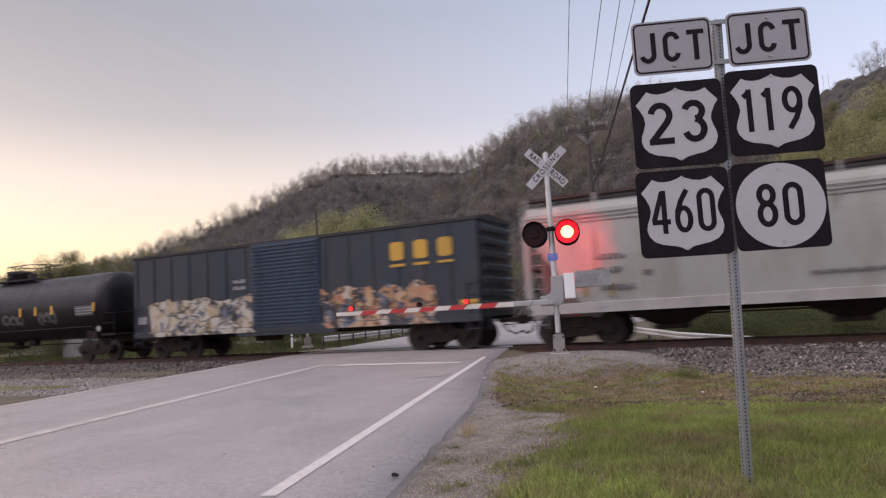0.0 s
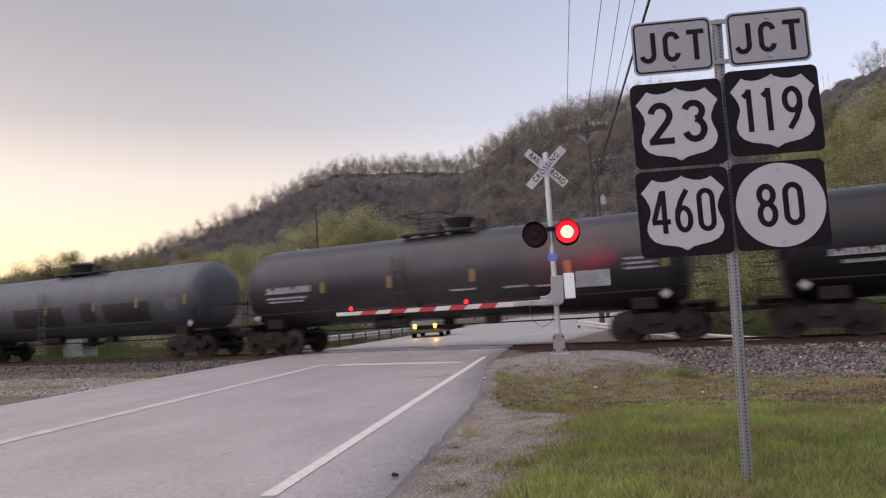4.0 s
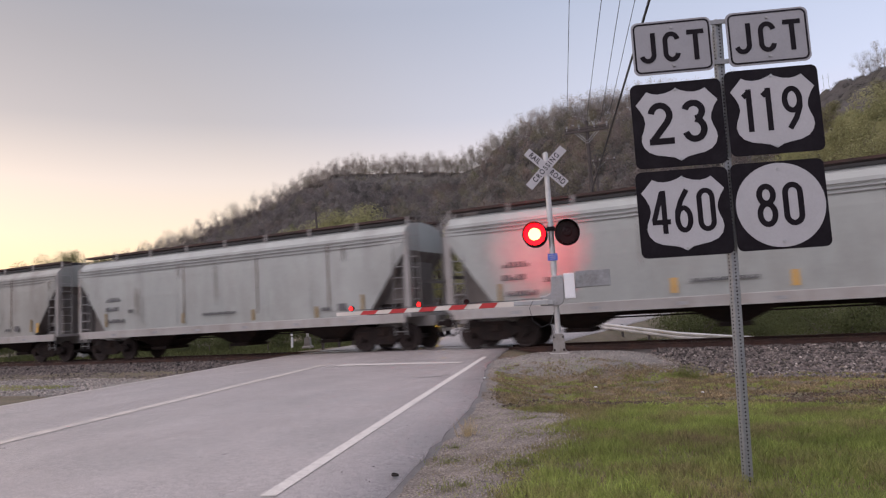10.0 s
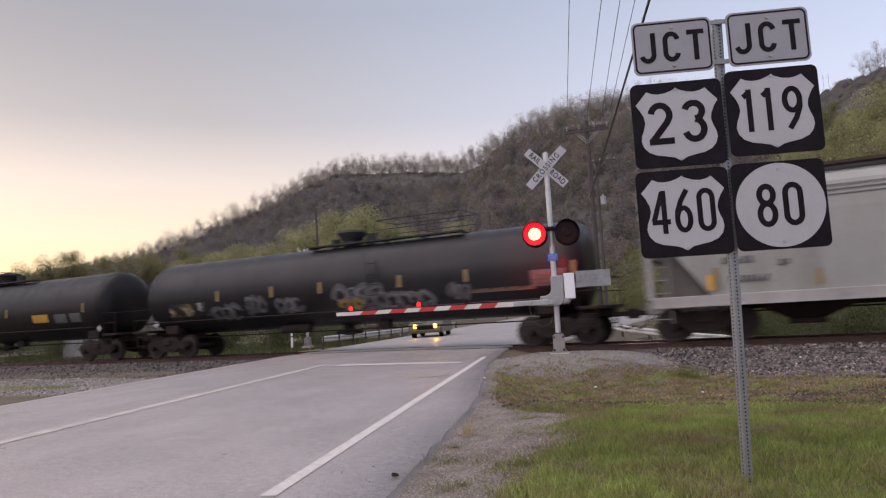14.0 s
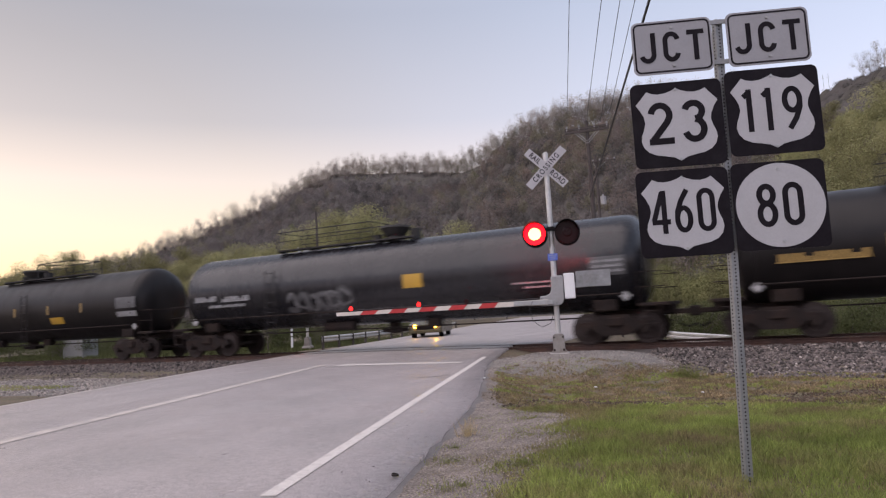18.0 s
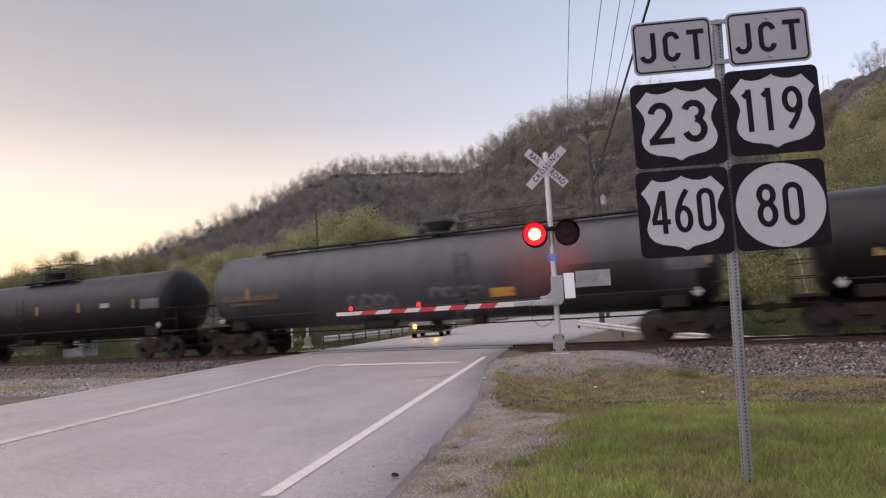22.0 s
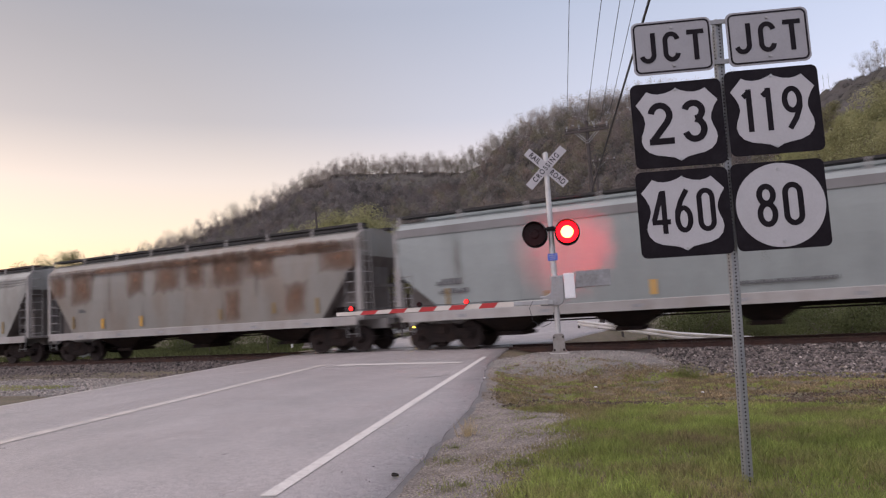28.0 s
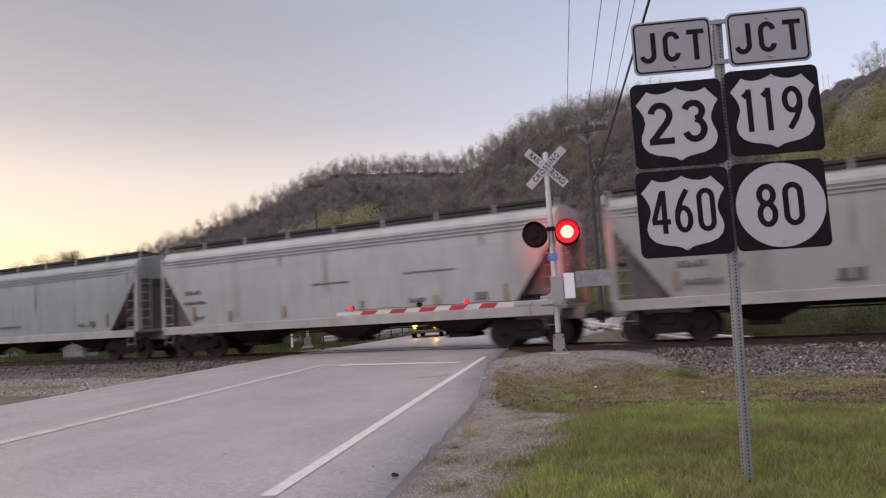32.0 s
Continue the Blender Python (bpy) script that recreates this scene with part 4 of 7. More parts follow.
def loft(bm, rings, mi=0):
    vs = [[bm.verts.new(p) for p in r] for r in rings]
    for a, b in zip(vs, vs[1:]):
        for i in range(len(a)):
            j = (i + 1) % len(a)
            bm.faces.new((a[i], a[j], b[j], b[i]))
    for e in (vs[0][::-1], vs[-1]):
        bm.faces.new(e)
    for f in bm.faces:
        f.material_index = mi
    bmesh.ops.recalc_face_normals(bm, faces=bm.faces)
    return bm


def scrawl(x, z, w, h, seed, side):
    """Overlapping ribbons of spray paint that follow a tank's curve: a filled cloud with bold looping strokes on it."""
    r = random.Random(seed)
    bm = bmesh.new()
    n = max(3, int(w / 0.42))
    for q in range(2):
        for k in range(n):
            cx, cz_ = x - w / 2 + w * (k + 0.5) / n + r.uniform(-0.06, 0.06), z + r.uniform(-0.12, 0.12) * h
            rx, rz = w / n * r.uniform(0.42, 0.62), h * r.uniform(0.34, 0.5)
            a0, span = r.uniform(0, 6.28), r.uniform(3.4, 6.0)
            m = 16
            wd = (0.5 if q == 0 else 0.16) * min(rx, rz)
            prev = None
            for i in range(m + 1):
                a = a0 + span * i / m
                wob = 1 + 0.16 * math.sin(3 * a + seed + k)
                pts = []
                for e in (-1, 1):
                    px, pz = cx + (rx * wob + e * wd) * math.cos(a), cz_ + (rz * wob + e * wd) * math.sin(a)
                    pts.append(bm.verts.new((px, -side(pz) - 0.002 - 0.002 * q - 0.0002 * k, pz)))
                if prev:
                    f = bm.faces.new((prev[0], pts[0], pts[1], prev[1]))
                    f.material_index = 1 - q
                prev = pts
    return bm


def tank_car(idx, L, skin, label, R=1.48, cz=2.46, walk_to=(-2.6, 2.2), dome=0.0, rail_style="box", rail_to=None, tapes=(), marks=(), mark_mat="stencil", panels=(), tape="tape_dull", skin2=None, sprays=(), sprays_gold=(), dark_head=False):
    car = thing("tank_car", Matrix(), label, "tank car", "freight cars of the train")
    half = L / 2 - 1.76
    rings = []
    nseg = 40
    head = 0.62
    xs = [(-half - head * math.sin(a), math.cos(a)) for a in (1.5, 1.3, 1.05, 0.8, 0.5, 0.25)] + [(-half + (2 * half) * k / 24, 1.0) for k in range(25)]
    xs += [(half + head * math.sin(a), math.cos(a)) for a in (0.25, 0.5, 0.8, 1.05, 1.3, 1.5)]
    for x, k in xs:
        rr = R * (k ** 0.55 if k < 1 else 1)
        rings.append([(x, rr * math.cos(2 * math.pi * i / nseg), cz + rr * math.sin(2 * math.pi * i / nseg)) for i in range(nseg)])
    tank = part("tank", loft(bmesh.new(), rings), P[skin], car, "long horizontal cylindrical tank with dished ends", smooth=True)
    if dark_head:
        part("tank_head", loft(bmesh.new(), [[(x + 0.004, y * 1.004, cz + (z - cz) * 1.004) for x, y, z in r] for r in rings[-7:]]), P["dark_panel"], tank, "black dished end of the tank", smooth=True)
    for x in (-half - 0.02, half + 0.02, -half / 2.6, half / 2.6):
        bm = bmesh.new()
        rings2 = [[(x + dx, (R + dr) * math.cos(2 * math.pi * i / nseg), cz + (R + dr) * math.sin(2 * math.pi * i / nseg)) for i in range(nseg)] for dx, dr in ((-0.03, -0.01), (-0.025, 0.006), (0.025, 0.006), (0.03, -0.01))]
        loft(bm, rings2)
        part("weld_band", bm, P[skin2 or skin], tank)
    for s in (1, -1):
        bm = bmesh.new()
        box(bm, (s * (L / 2 - 1.75), 0, 0.98), (2.5, 0.5, 0.34), None, 0.03)
        box(bm, (s * (L / 2 - 0.95), 0, 1.12), (0.85, 2.75, 0.10), None, 0.02)
        box(bm, (s * (L / 2 - 2.4), 0, 1.15), (0.7, 2.1, 0.35), None, 0.04)
        part("end_sill", bm, M["truck_iron"], car, "dark stub sill and end platform")
        for y in (-1.34, 1.34):
            bm = bmesh.new()
            rods(bm, [(s * (L / 2 - 0.6), y, 1.15), (s * (L / 2 - 0.6), y, 2.05), (s * (L / 2 - 1.35), y, 2.05), (s * (L / 2 - 1.35), y, 1.15)], 0.02)
            cyl(bm, (s * (L / 2 - 0.6), y, 1.62), (s * (L / 2 - 1.35), y, 1.62), 0.014, n=6)
            part("end_handrail", bm, M["truck_iron"], car)
        bm = bmesh.new()
        rods(bm, [(s * (L / 2 - 0.58), -1.34, 2.05), (s * (L / 2 - 0.58), 1.34, 2.05)], 0.018)
        part("end_handrail", bm, M["truck_iron"], car)
        for y in (-1.40, 1.40):
            part("step_ladder", ladder(bmesh.new(), s * (L / 2 - 1.0), y, 0.45, 1.15, 0.4), M["truck_iron"], car)
    for y in (-R - 0.08, R + 0.08):
        bm = bmesh.new()
        rods(bm, [(-half, y, cz - 0.95), (half, y, cz - 0.95)], 0.022)
        for k in range(9):
            x = -half + 2 * half * k / 8
            cyl(bm, (x, y, cz - 0.95), (x, y * 0.86, cz - 0.98), 0.016, n=5)
        part("side_handrail", bm, M["truck_iron"], car, "long thin handrail")
    for y in (-1, 1):
        bm = bmesh.new()
        ladder(bm, (rail_to or walk_to)[0] + 0.25, y * (R + 0.10), 0.75, cz + 0.7, 0.42)
        part("ladder", bm, P[skin], car)
    x0, x1 = walk_to
    top = cz + R
    bm = bmesh.new()
    for y in (-0.52, 0.52):
        box(bm, ((x0 + x1) / 2, y, top + 0.03), (x1 - x0, 0.36, 0.05))
    for k in range(5):
        x = x0 + (x1 - x0) * k / 4
        box(bm, (x, 0, top - 0.02), (0.06, 1.4, 0.06))
    part("roof_walkway", bm, M["roof_black"], car, "dark grated walkway on the tank")
    if rail_style != "none":
        bm = bmesh.new()
        h = 0.72 if rail_style == "box" else 0.55
        x0, x1 = rail_to or walk_to
        for y in (-0.72, 0.72):
            n = max(2, int((x1 - x0) / 1.15))
            for k in range(n + 1):
                x = x0 + (x1 - x0) * k / n
                cyl(bm, (x, y, top), (x, y, top + h), 0.02, n=6)
            rods(bm, [(x0, y, top + h), (x1, y, top + h)], 0.02)
            rods(bm, [(x0, y, top + h * 0.52), (x1, y, top + h * 0.52)], 0.014)
        for x in (x0, x1):
            rods(bm, [(x, -0.72, top + h), (x, 0.72, top + h)], 0.02)
        part("walkway_railing", bm, M["roof_black"], car, "thin dark railing round the walkway")
    bm = cyl(bmesh.new(), (dome, 0, top - 0.1), (dome, 0, top + 0.24), 0.34, n=20)
    cyl(bm, (dome, 0, top + 0.20), (dome, 0, top + 0.46), 0.38, 0.56, n=20)
    cyl(bm, (dome, 0, top + 0.46), (dome, 0, top + 0.54), 0.58, 0.54, n=20)
    part("manway_dome", bm, M["roof_black"], car, "round dark manway with a lid")
    bm = bmesh.new()
    cyl(bm, (dome - 0.75, 0, top - 0.05), (dome - 0.75, 0, top + 0.30), 0.16, n=14)
    part("vent_housing", C((dome + 0.75, 0.15, top - 0.05), (dome + 0.75, 0.15, top + 0.40), 0.2, n=12), M["roof_black"], car)
    part("valve", bm, M["roof_black"], car)
    bm = bmesh.new()
    cyl(bm, (0, 0, cz - R - 0.35), (0, 0, cz - R + 0.1), 0.22, n=14)
    box(bm, (0, 0, cz - R - 0.25), (0.9, 0.5, 0.12), None, 0.02)
    part("bottom_valve", bm, M["truck_iron"], car, "bottom outlet valve")
    bm = bmesh.new()
    cyl(bm, (-2.6, -0.6, 0.95), (-1.3, -0.6, 0.95), 0.17, n=14)
    box(bm, (1.8, -0.4, 0.92), (0.5, 0.3, 0.3), None, 0.03)
    rods(bm, [(-half, -0.35, 0.80), (half, -0.35, 0.80)], 0.025)
    part("brake_gear", bm, M["truck_iron"], car, "brake reservoir and pipe")

    def on_side(z):
        return math.sqrt(max(0.01, R * R - (z - cz) ** 2)) + 0.004

    for x, z in tapes:
        part("reflective_tape", B((x, -on_side(z), z), (0.12, 0.012, 0.40)), M[tape], car, "upright yellow reflective strip")
    for x, z, w, h in marks:
        bars(car, [(x, z, w, h)], -max(on_side(z - h / 2), on_side(z + h / 2)), M[mark_mat])
    for x, z, w, h, mat in panels:
        # a painted field that follows the tank's curve
        bm = bmesh.new()
        n = max(4, int(h / 0.08))
        vs = []
        for k in range(n + 1):
            zz = z - h / 2 + h * k / n
            vs.append([bm.verts.new((x + sx * w / 2, -on_side(zz), zz)) for sx in (-1, 1)])
        for a, b in zip(vs, vs[1:]):
            bm.faces.new((a[0], a[1], b[1], b[0]))
        part("painted_panel", bm, mat, car, "painted panel on the tank side")
    for group, mats in ((sprays, (M["scrawl_pale"], M["scrawl_grey"])), (sprays_gold, (M["scrawl_gold"], M["scrawl_gold"]))):
        for k, (x, z, w, h, seed) in enumerate(group):
            tagged(part("spray_painting", scrawl(x, z, w, h, seed, on_side), mats, car, "looping spray-painted scrawl"), kind="stuff")
    for s in (-1, 1):
        x = s * (half + 0.02)
        part("placard", prism(bmesh.new(), [(x - 0.15, 1.40), (x, 1.25), (x + 0.15, 1.40), (x, 1.55)], -on_side(1.58) - 0.03, -on_side(1.58) - 0.02), M["placard_white"], car, "small white diamond hazard placard")
        part("placard_holder", prism(bmesh.new(), [(x - 0.18, 1.40), (x, 1.22), (x + 0.18, 1.40), (x, 1.58)], -on_side(1.58) - 0.018, -on_side(1.58) + 0.02), M["truck_iron"], car, "dark placard holder")
    couplers(car, L)
    add_bogies(car, L / 2 - 2.15, idx)
    return car


def hopper_car(idx, L, skin, label, top=4.42, marks=(), tapes=(), bright=(), seams=(), patches=(), drips=(), style="round", slope=1.60, roof_pale=True):
    """A covered hopper: curved sides, sloping ends, three bays, roof walk."""
    car = thing("covered_hopper", Matrix(), label, "hopper car", "freight cars of the train")
    xe = L / 2 - 0.80
    eave = top - 0.42
    knee = 3.40 if style == "round" else 2.55
    foot = 1.22

    def bottom(x):
        a = abs(x)
        if a <= xe - slope:
            return foot
        return foot + (knee - foot) * (a - (xe - slope)) / slope
    rings = []
    xs = sorted({*np.linspace(-xe, xe, 31), -xe + slope, xe - slope})
    for x in xs:
        zb = bottom(x)
        bulge = [(1.46, zb), (1.50, zb + (eave - zb) * 0.25), (1.525, zb + (eave - zb) * 0.5), (1.52, zb + (eave - zb) * 0.75), (1.49, eave - 0.25), (1.44, eave), (1.28, eave + 0.19), (0.95, top - 0.09), (0.5, top - 0.02), (0.0, top)]
        rings.append([(x, -y, z) for y, z in bulge] + [(x, y, z) for y, z in bulge[-2::-1]])
    bm = loft(bmesh.new(), rings)
    # downward faces take the darker paint, shade and grime in one colour
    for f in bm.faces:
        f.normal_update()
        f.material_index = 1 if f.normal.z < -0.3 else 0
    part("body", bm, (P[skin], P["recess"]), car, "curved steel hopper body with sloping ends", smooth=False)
    for s in (-1, 1):
        bm = box(box(bmesh.new(), (0, s * 1.49, 1.12), (L - 1.75, 0.10, 0.30), None, 0.015), (0, s * 1.53, 0.985), (L - 1.75, 0.12, 0.03))
        part("side_sill", bm, P["sill"], car, "pale full-length side sill")
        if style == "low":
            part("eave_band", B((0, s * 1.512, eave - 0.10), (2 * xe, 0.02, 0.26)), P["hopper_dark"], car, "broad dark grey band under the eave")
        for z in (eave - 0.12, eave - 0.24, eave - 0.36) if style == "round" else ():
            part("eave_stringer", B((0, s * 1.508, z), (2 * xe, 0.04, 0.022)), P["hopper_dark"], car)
        for q in (-1, 1):
            part("reflective_tape", B((q * (xe - slope - 0.12), s * 1.532, 1.72), (0.11, 0.02, 0.55)), M["tape_dull"], car, "upright yellow reflective strip")
        x = s * (xe - 0.42)
        bm = box(box(bmesh.new(), (x, 0, 1.20), (1.0, 2.9, 0.12), None, 0.01), (s * (L / 2 - 1.6), 0, 0.98), (2.3, 0.5, 0.36), None, 0.02)
        part("end_platform", bm, P["sill"], car, "end platform over the draft sill")
    for s in (-1, 1):
        for y in (-1.42, 1.42):
            part("corner_post", B((s * (xe + 0.02), y, (eave + 1.2) / 2), (0.14, 0.12, eave - 1.2)), P["sill"], car, "upright corner post")
        # stays and beam carry the painted shade of the end opening too
        for y in (-0.5, 0.5):
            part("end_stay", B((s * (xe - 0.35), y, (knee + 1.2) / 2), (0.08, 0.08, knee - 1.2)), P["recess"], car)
        part("end_beam", B((s * (xe + 0.02), 0, 2.35), (0.08, 2.8, 0.10)), P["recess"], car)
        part("end_ladder", ladder(bmesh.new(), s * (xe + 0.16), -1.1, 1.25, top - 0.1, 0.5, "y"), P["sill"], car)
        part("end_ladder", ladder(bmesh.new(), s * (xe - 0.30), 1.46, 0.55, 3.0, 0.42), P["hopper_dark"], car)
        part("end_ladder", ladder(bmesh.new(), s * (xe - 0.30), -1.48, 0.55, 3.0, 0.42), P["hopper_dark"], car)
        # underside web of the slope end, its colour darkened for shade and grime
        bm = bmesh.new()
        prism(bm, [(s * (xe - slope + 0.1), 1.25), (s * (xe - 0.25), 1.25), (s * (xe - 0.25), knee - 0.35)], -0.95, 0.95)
        part("slope_web", bm, P["recess"], car, "web under the sloping end, shade and grime in its colour")
    part("roof_hatch", box(bmesh.new(), (0, 0, top + 0.09), (2 * xe - 1.2, 0.62, 0.16), None, 0.03), M["roof_black"] if roof_pale else P[skin], car, "long trough hatch cover")
    for s in (-1, 1):
        n = 8
        seg = (2 * xe + 0.1) / n
        for k in range(n):
            part("running_board", B((-xe - 0.05 + seg * (k + 0.5), s * 0.98, top + 0.085), (seg * 0.965, 0.42, 0.075)), P["board_rust"] if idx in (0, 6, 7, 8, 18) else M["roof_black"], car, "dark grated running board along the roof")
        for k in range(n + 1):
            part("board_bracket", B((-xe - 0.02 + (seg - 0.008) * k, s * 1.212, top - 0.06), (0.075, 0.035, 0.34)), P["sill"], car, "thin pale bracket of the running board")
            if s < 0 and (k * 5 + idx * 3) % 4 < 2:
                w, h = 0.16 + 0.10 * ((k + idx) % 3), 0.7 + 0.4 * ((k * 3 + idx) % 4)
                part("drip_stain", B((-xe + 0.03 + (seg - 0.008) * k * 0.97, -1.535, eave - 0.16 - h / 2), (w, 0.004, h)), M["stain_drip"], car, "dark vertical drip stain")
    for k in range(1, 6):
        x = -xe + slope + (2 * xe - 2 * slope) * k / 6 + 0.11 * ((k * 7 + idx) % 3 - 1)
        part("weld_seam", B((x, -1.522, (foot + eave) / 2), (0.016, 0.012, eave - foot - 0.5)), P[skin], car, "vertical weld seam of the side sheets")
    nb = 3 if style == "round" else 4
    span = 2 * (xe - slope) / nb
    for k in range(nb):
        x = -(xe - slope) + span * (k + 0.5)
        w = span * 0.43
        bm = bmesh.new()
        a = [(x - w, -1.2, 1.25), (x + w, -1.2, 1.25), (x + w, 1.2, 1.25), (x - w, 1.2, 1.25)]
        b = [(x - 0.38, -0.5, 0.50), (x + 0.38, -0.5, 0.50), (x + 0.38, 0.5, 0.50), (x - 0.38, 0.5, 0.50)]
        loft(bm, [a, b])
        box(bm, (x, 0, 0.44), (0.9, 1.25, 0.12), None, 0.01)
        part("hopper_bay", bm, M["truck_iron"], car, "funnel-shaped discharge bay with an outlet gate")
    bm = bmesh.new()
    box(bm, (0, 0, 0.98), (L - 3, 0.42, 0.3))
    cyl(bm, (xe - 1.5, -0.8, 1.5), (xe - 0.5, -0.8, 1.5), 0.2, n=12)
    rods(bm, [(-xe, -0.5, 0.78), (xe, -0.5, 0.78)], 0.025)
    part("centre_sill", bm, M["truck_iron"], car)
    bars(car, [(x, z, w, h) for x, z, w, h in marks], -1.532, M["stencil_dark"])
    # strips that throw light back: the brightness is in the tape colour
    for x in bright:
        part("reflective_tape", B((x, -1.530, 1.60), (0.13, 0.012, 0.42)), M["tape_yellow"], car, "yellow reflective strip, coloured bright as if lit")
    for x in seams:
        part("rusty_seam", B((x, -1.531, (foot + eave) / 2 + 0.1), (0.07, 0.006, eave - foot - 0.2)), M["stain_seam"], car, "brown rusty weld seam running down the side")
    for x, z in tapes:
        part("reflective_tape", B((x, -1.530, z), (0.12, 0.012, 0.40)), M["tape_dull"], car, "upright dull reflective strip")
    for x, z, w, h in patches:
        part("rust_patch", B((x, -1.541, z), (w * 1.4, 0.004, h * 1.3)), M["stain_rust"], car, "brown rust patch")
    for x, z, w, h in drips:
        part("drip_stain", B((x, -1.541, z), (w, 0.004, h)), M["stain_drip"], car, "dark vertical drip stain")
    for x in np.linspace(-xe + slope + 0.6, xe - slope - 0.6, 6):
        part("sill_reflector", B((x, -1.545, 1.10), (0.30, 0.008, 0.10)), M["stencil"], car)
    couplers(car, L)
    add_bogies(car, L / 2 - 2.1, idx)
    return car


def spray_mat(name, cols, bg):
    m, nt, n, l, b = node_mat(name)
    co = n.new("ShaderNodeTexCoord")
    nz = n.new("ShaderNodeTexNoise")
    nz.inputs["Scale"].default_value, nz.inputs["Detail"].default_value = 2.2, 4.0
    l.new(co.outputs["Object"], nz.inputs["Vector"])
    mv = n.new("ShaderNodeMix")
    mv.data_type, mv.blend_type = "VECTOR", "MIX"
    mv.inputs[0].default_value = 0.5
    l.new(co.outputs["Object"], mv.inputs[4])
    l.new(nz.outputs["Color"], mv.inputs[5])
    vo = n.new("ShaderNodeTexVoronoi")
    vo.inputs["Scale"].default_value = 6.5
    l.new(mv.outputs[1], vo.inputs["Vector"])
    ve = n.new("ShaderNodeTexVoronoi")
    ve.feature = "DISTANCE_TO_EDGE"
    ve.inputs["Scale"].default_value = 2.6
    l.new(mv.outputs[1], ve.inputs["Vector"])
    lt = n.new("ShaderNodeMapRange")
    lt.inputs[1].default_value, lt.inputs[2].default_value, lt.inputs[3].default_value, lt.inputs[4].default_value = 0.03, 0.07, 0.15, 1.0
    l.new(ve.outputs["Distance"], lt.inputs[0])
    sp = n.new("ShaderNodeSeparateColor")
    l.new(vo.outputs["Color"], sp.inputs[0])
    rp = n.new("ShaderNodeValToRGB")
    rp.color_ramp.interpolation = "CONSTANT"
    e = rp.color_ramp.elements
    e[0].color = (*cols[0], 1)
    e[1].position, e[1].color = 0.95, (*cols[-1], 1)
    for i, c in enumerate(cols[1:-1], 1):
        k = e.new(0.95 * i / (len(cols) - 1))
        k.color = (*c, 1)
    l.new(sp.outputs[0], rp.inputs[0])
    hs = n.new("ShaderNodeHueSaturation")
    l.new(rp.outputs[0], hs.inputs["Color"])
    l.new(lt.outputs[0], hs.inputs["Value"])
    l.new(hs.outputs[0], b.inputs["Base Color"])
    b.inputs["Roughness"].default_value = 0.5
    return m


M["spray_a"] = spray_mat("orange_cream_spray_paint", [(0.39, 0.33, 0.25), (0.42, 0.38, 0.33), (0.34, 0.26, 0.18), (0.10, 0.11, 0.14), (0.40, 0.34, 0.26), (0.04, 0.042, 0.05), (0.40, 0.37, 0.33), (0.36, 0.27, 0.17)], None)
M["spray_b"] = spray_mat("orange_blue_spray_paint", [(0.34, 0.17, 0.09), (0.09, 0.12, 0.17), (0.39, 0.26, 0.16), (0.40, 0.33, 0.27), (0.04, 0.042, 0.05), (0.37, 0.22, 0.12), (0.28, 0.12, 0.07)], None)
M["spray_gold"] = spray_mat("gold_grey_spray_paint", [(0.17, 0.125, 0.05), (0.012, 0.012, 0.014), (0.26, 0.25, 0.25), (0.012, 0.012, 0.014), (0.015, 0.015, 0.015), (0.22, 0.21, 0.21), (0.02, 0.02, 0.02)], None)


def ragged(x, z, w, h, seed, n=46, rough=0.16):
    pts = []
    for k in range(n):
        u = k / n
        if u < 0.5:
            px, pz = x - w / 2 + w * u * 2, z + h / 2
        else:
            px, pz = x + w / 2 - w * (u - 0.5) * 2, z - h / 2
        q = noise.noise((px * 1.7, pz, seed)) + 0.6 * noise.noise((px * 5, pz, seed))
        pts.append((px, pz + h * rough * q * (1 if u < 0.5 else 0.3)))
    return pts


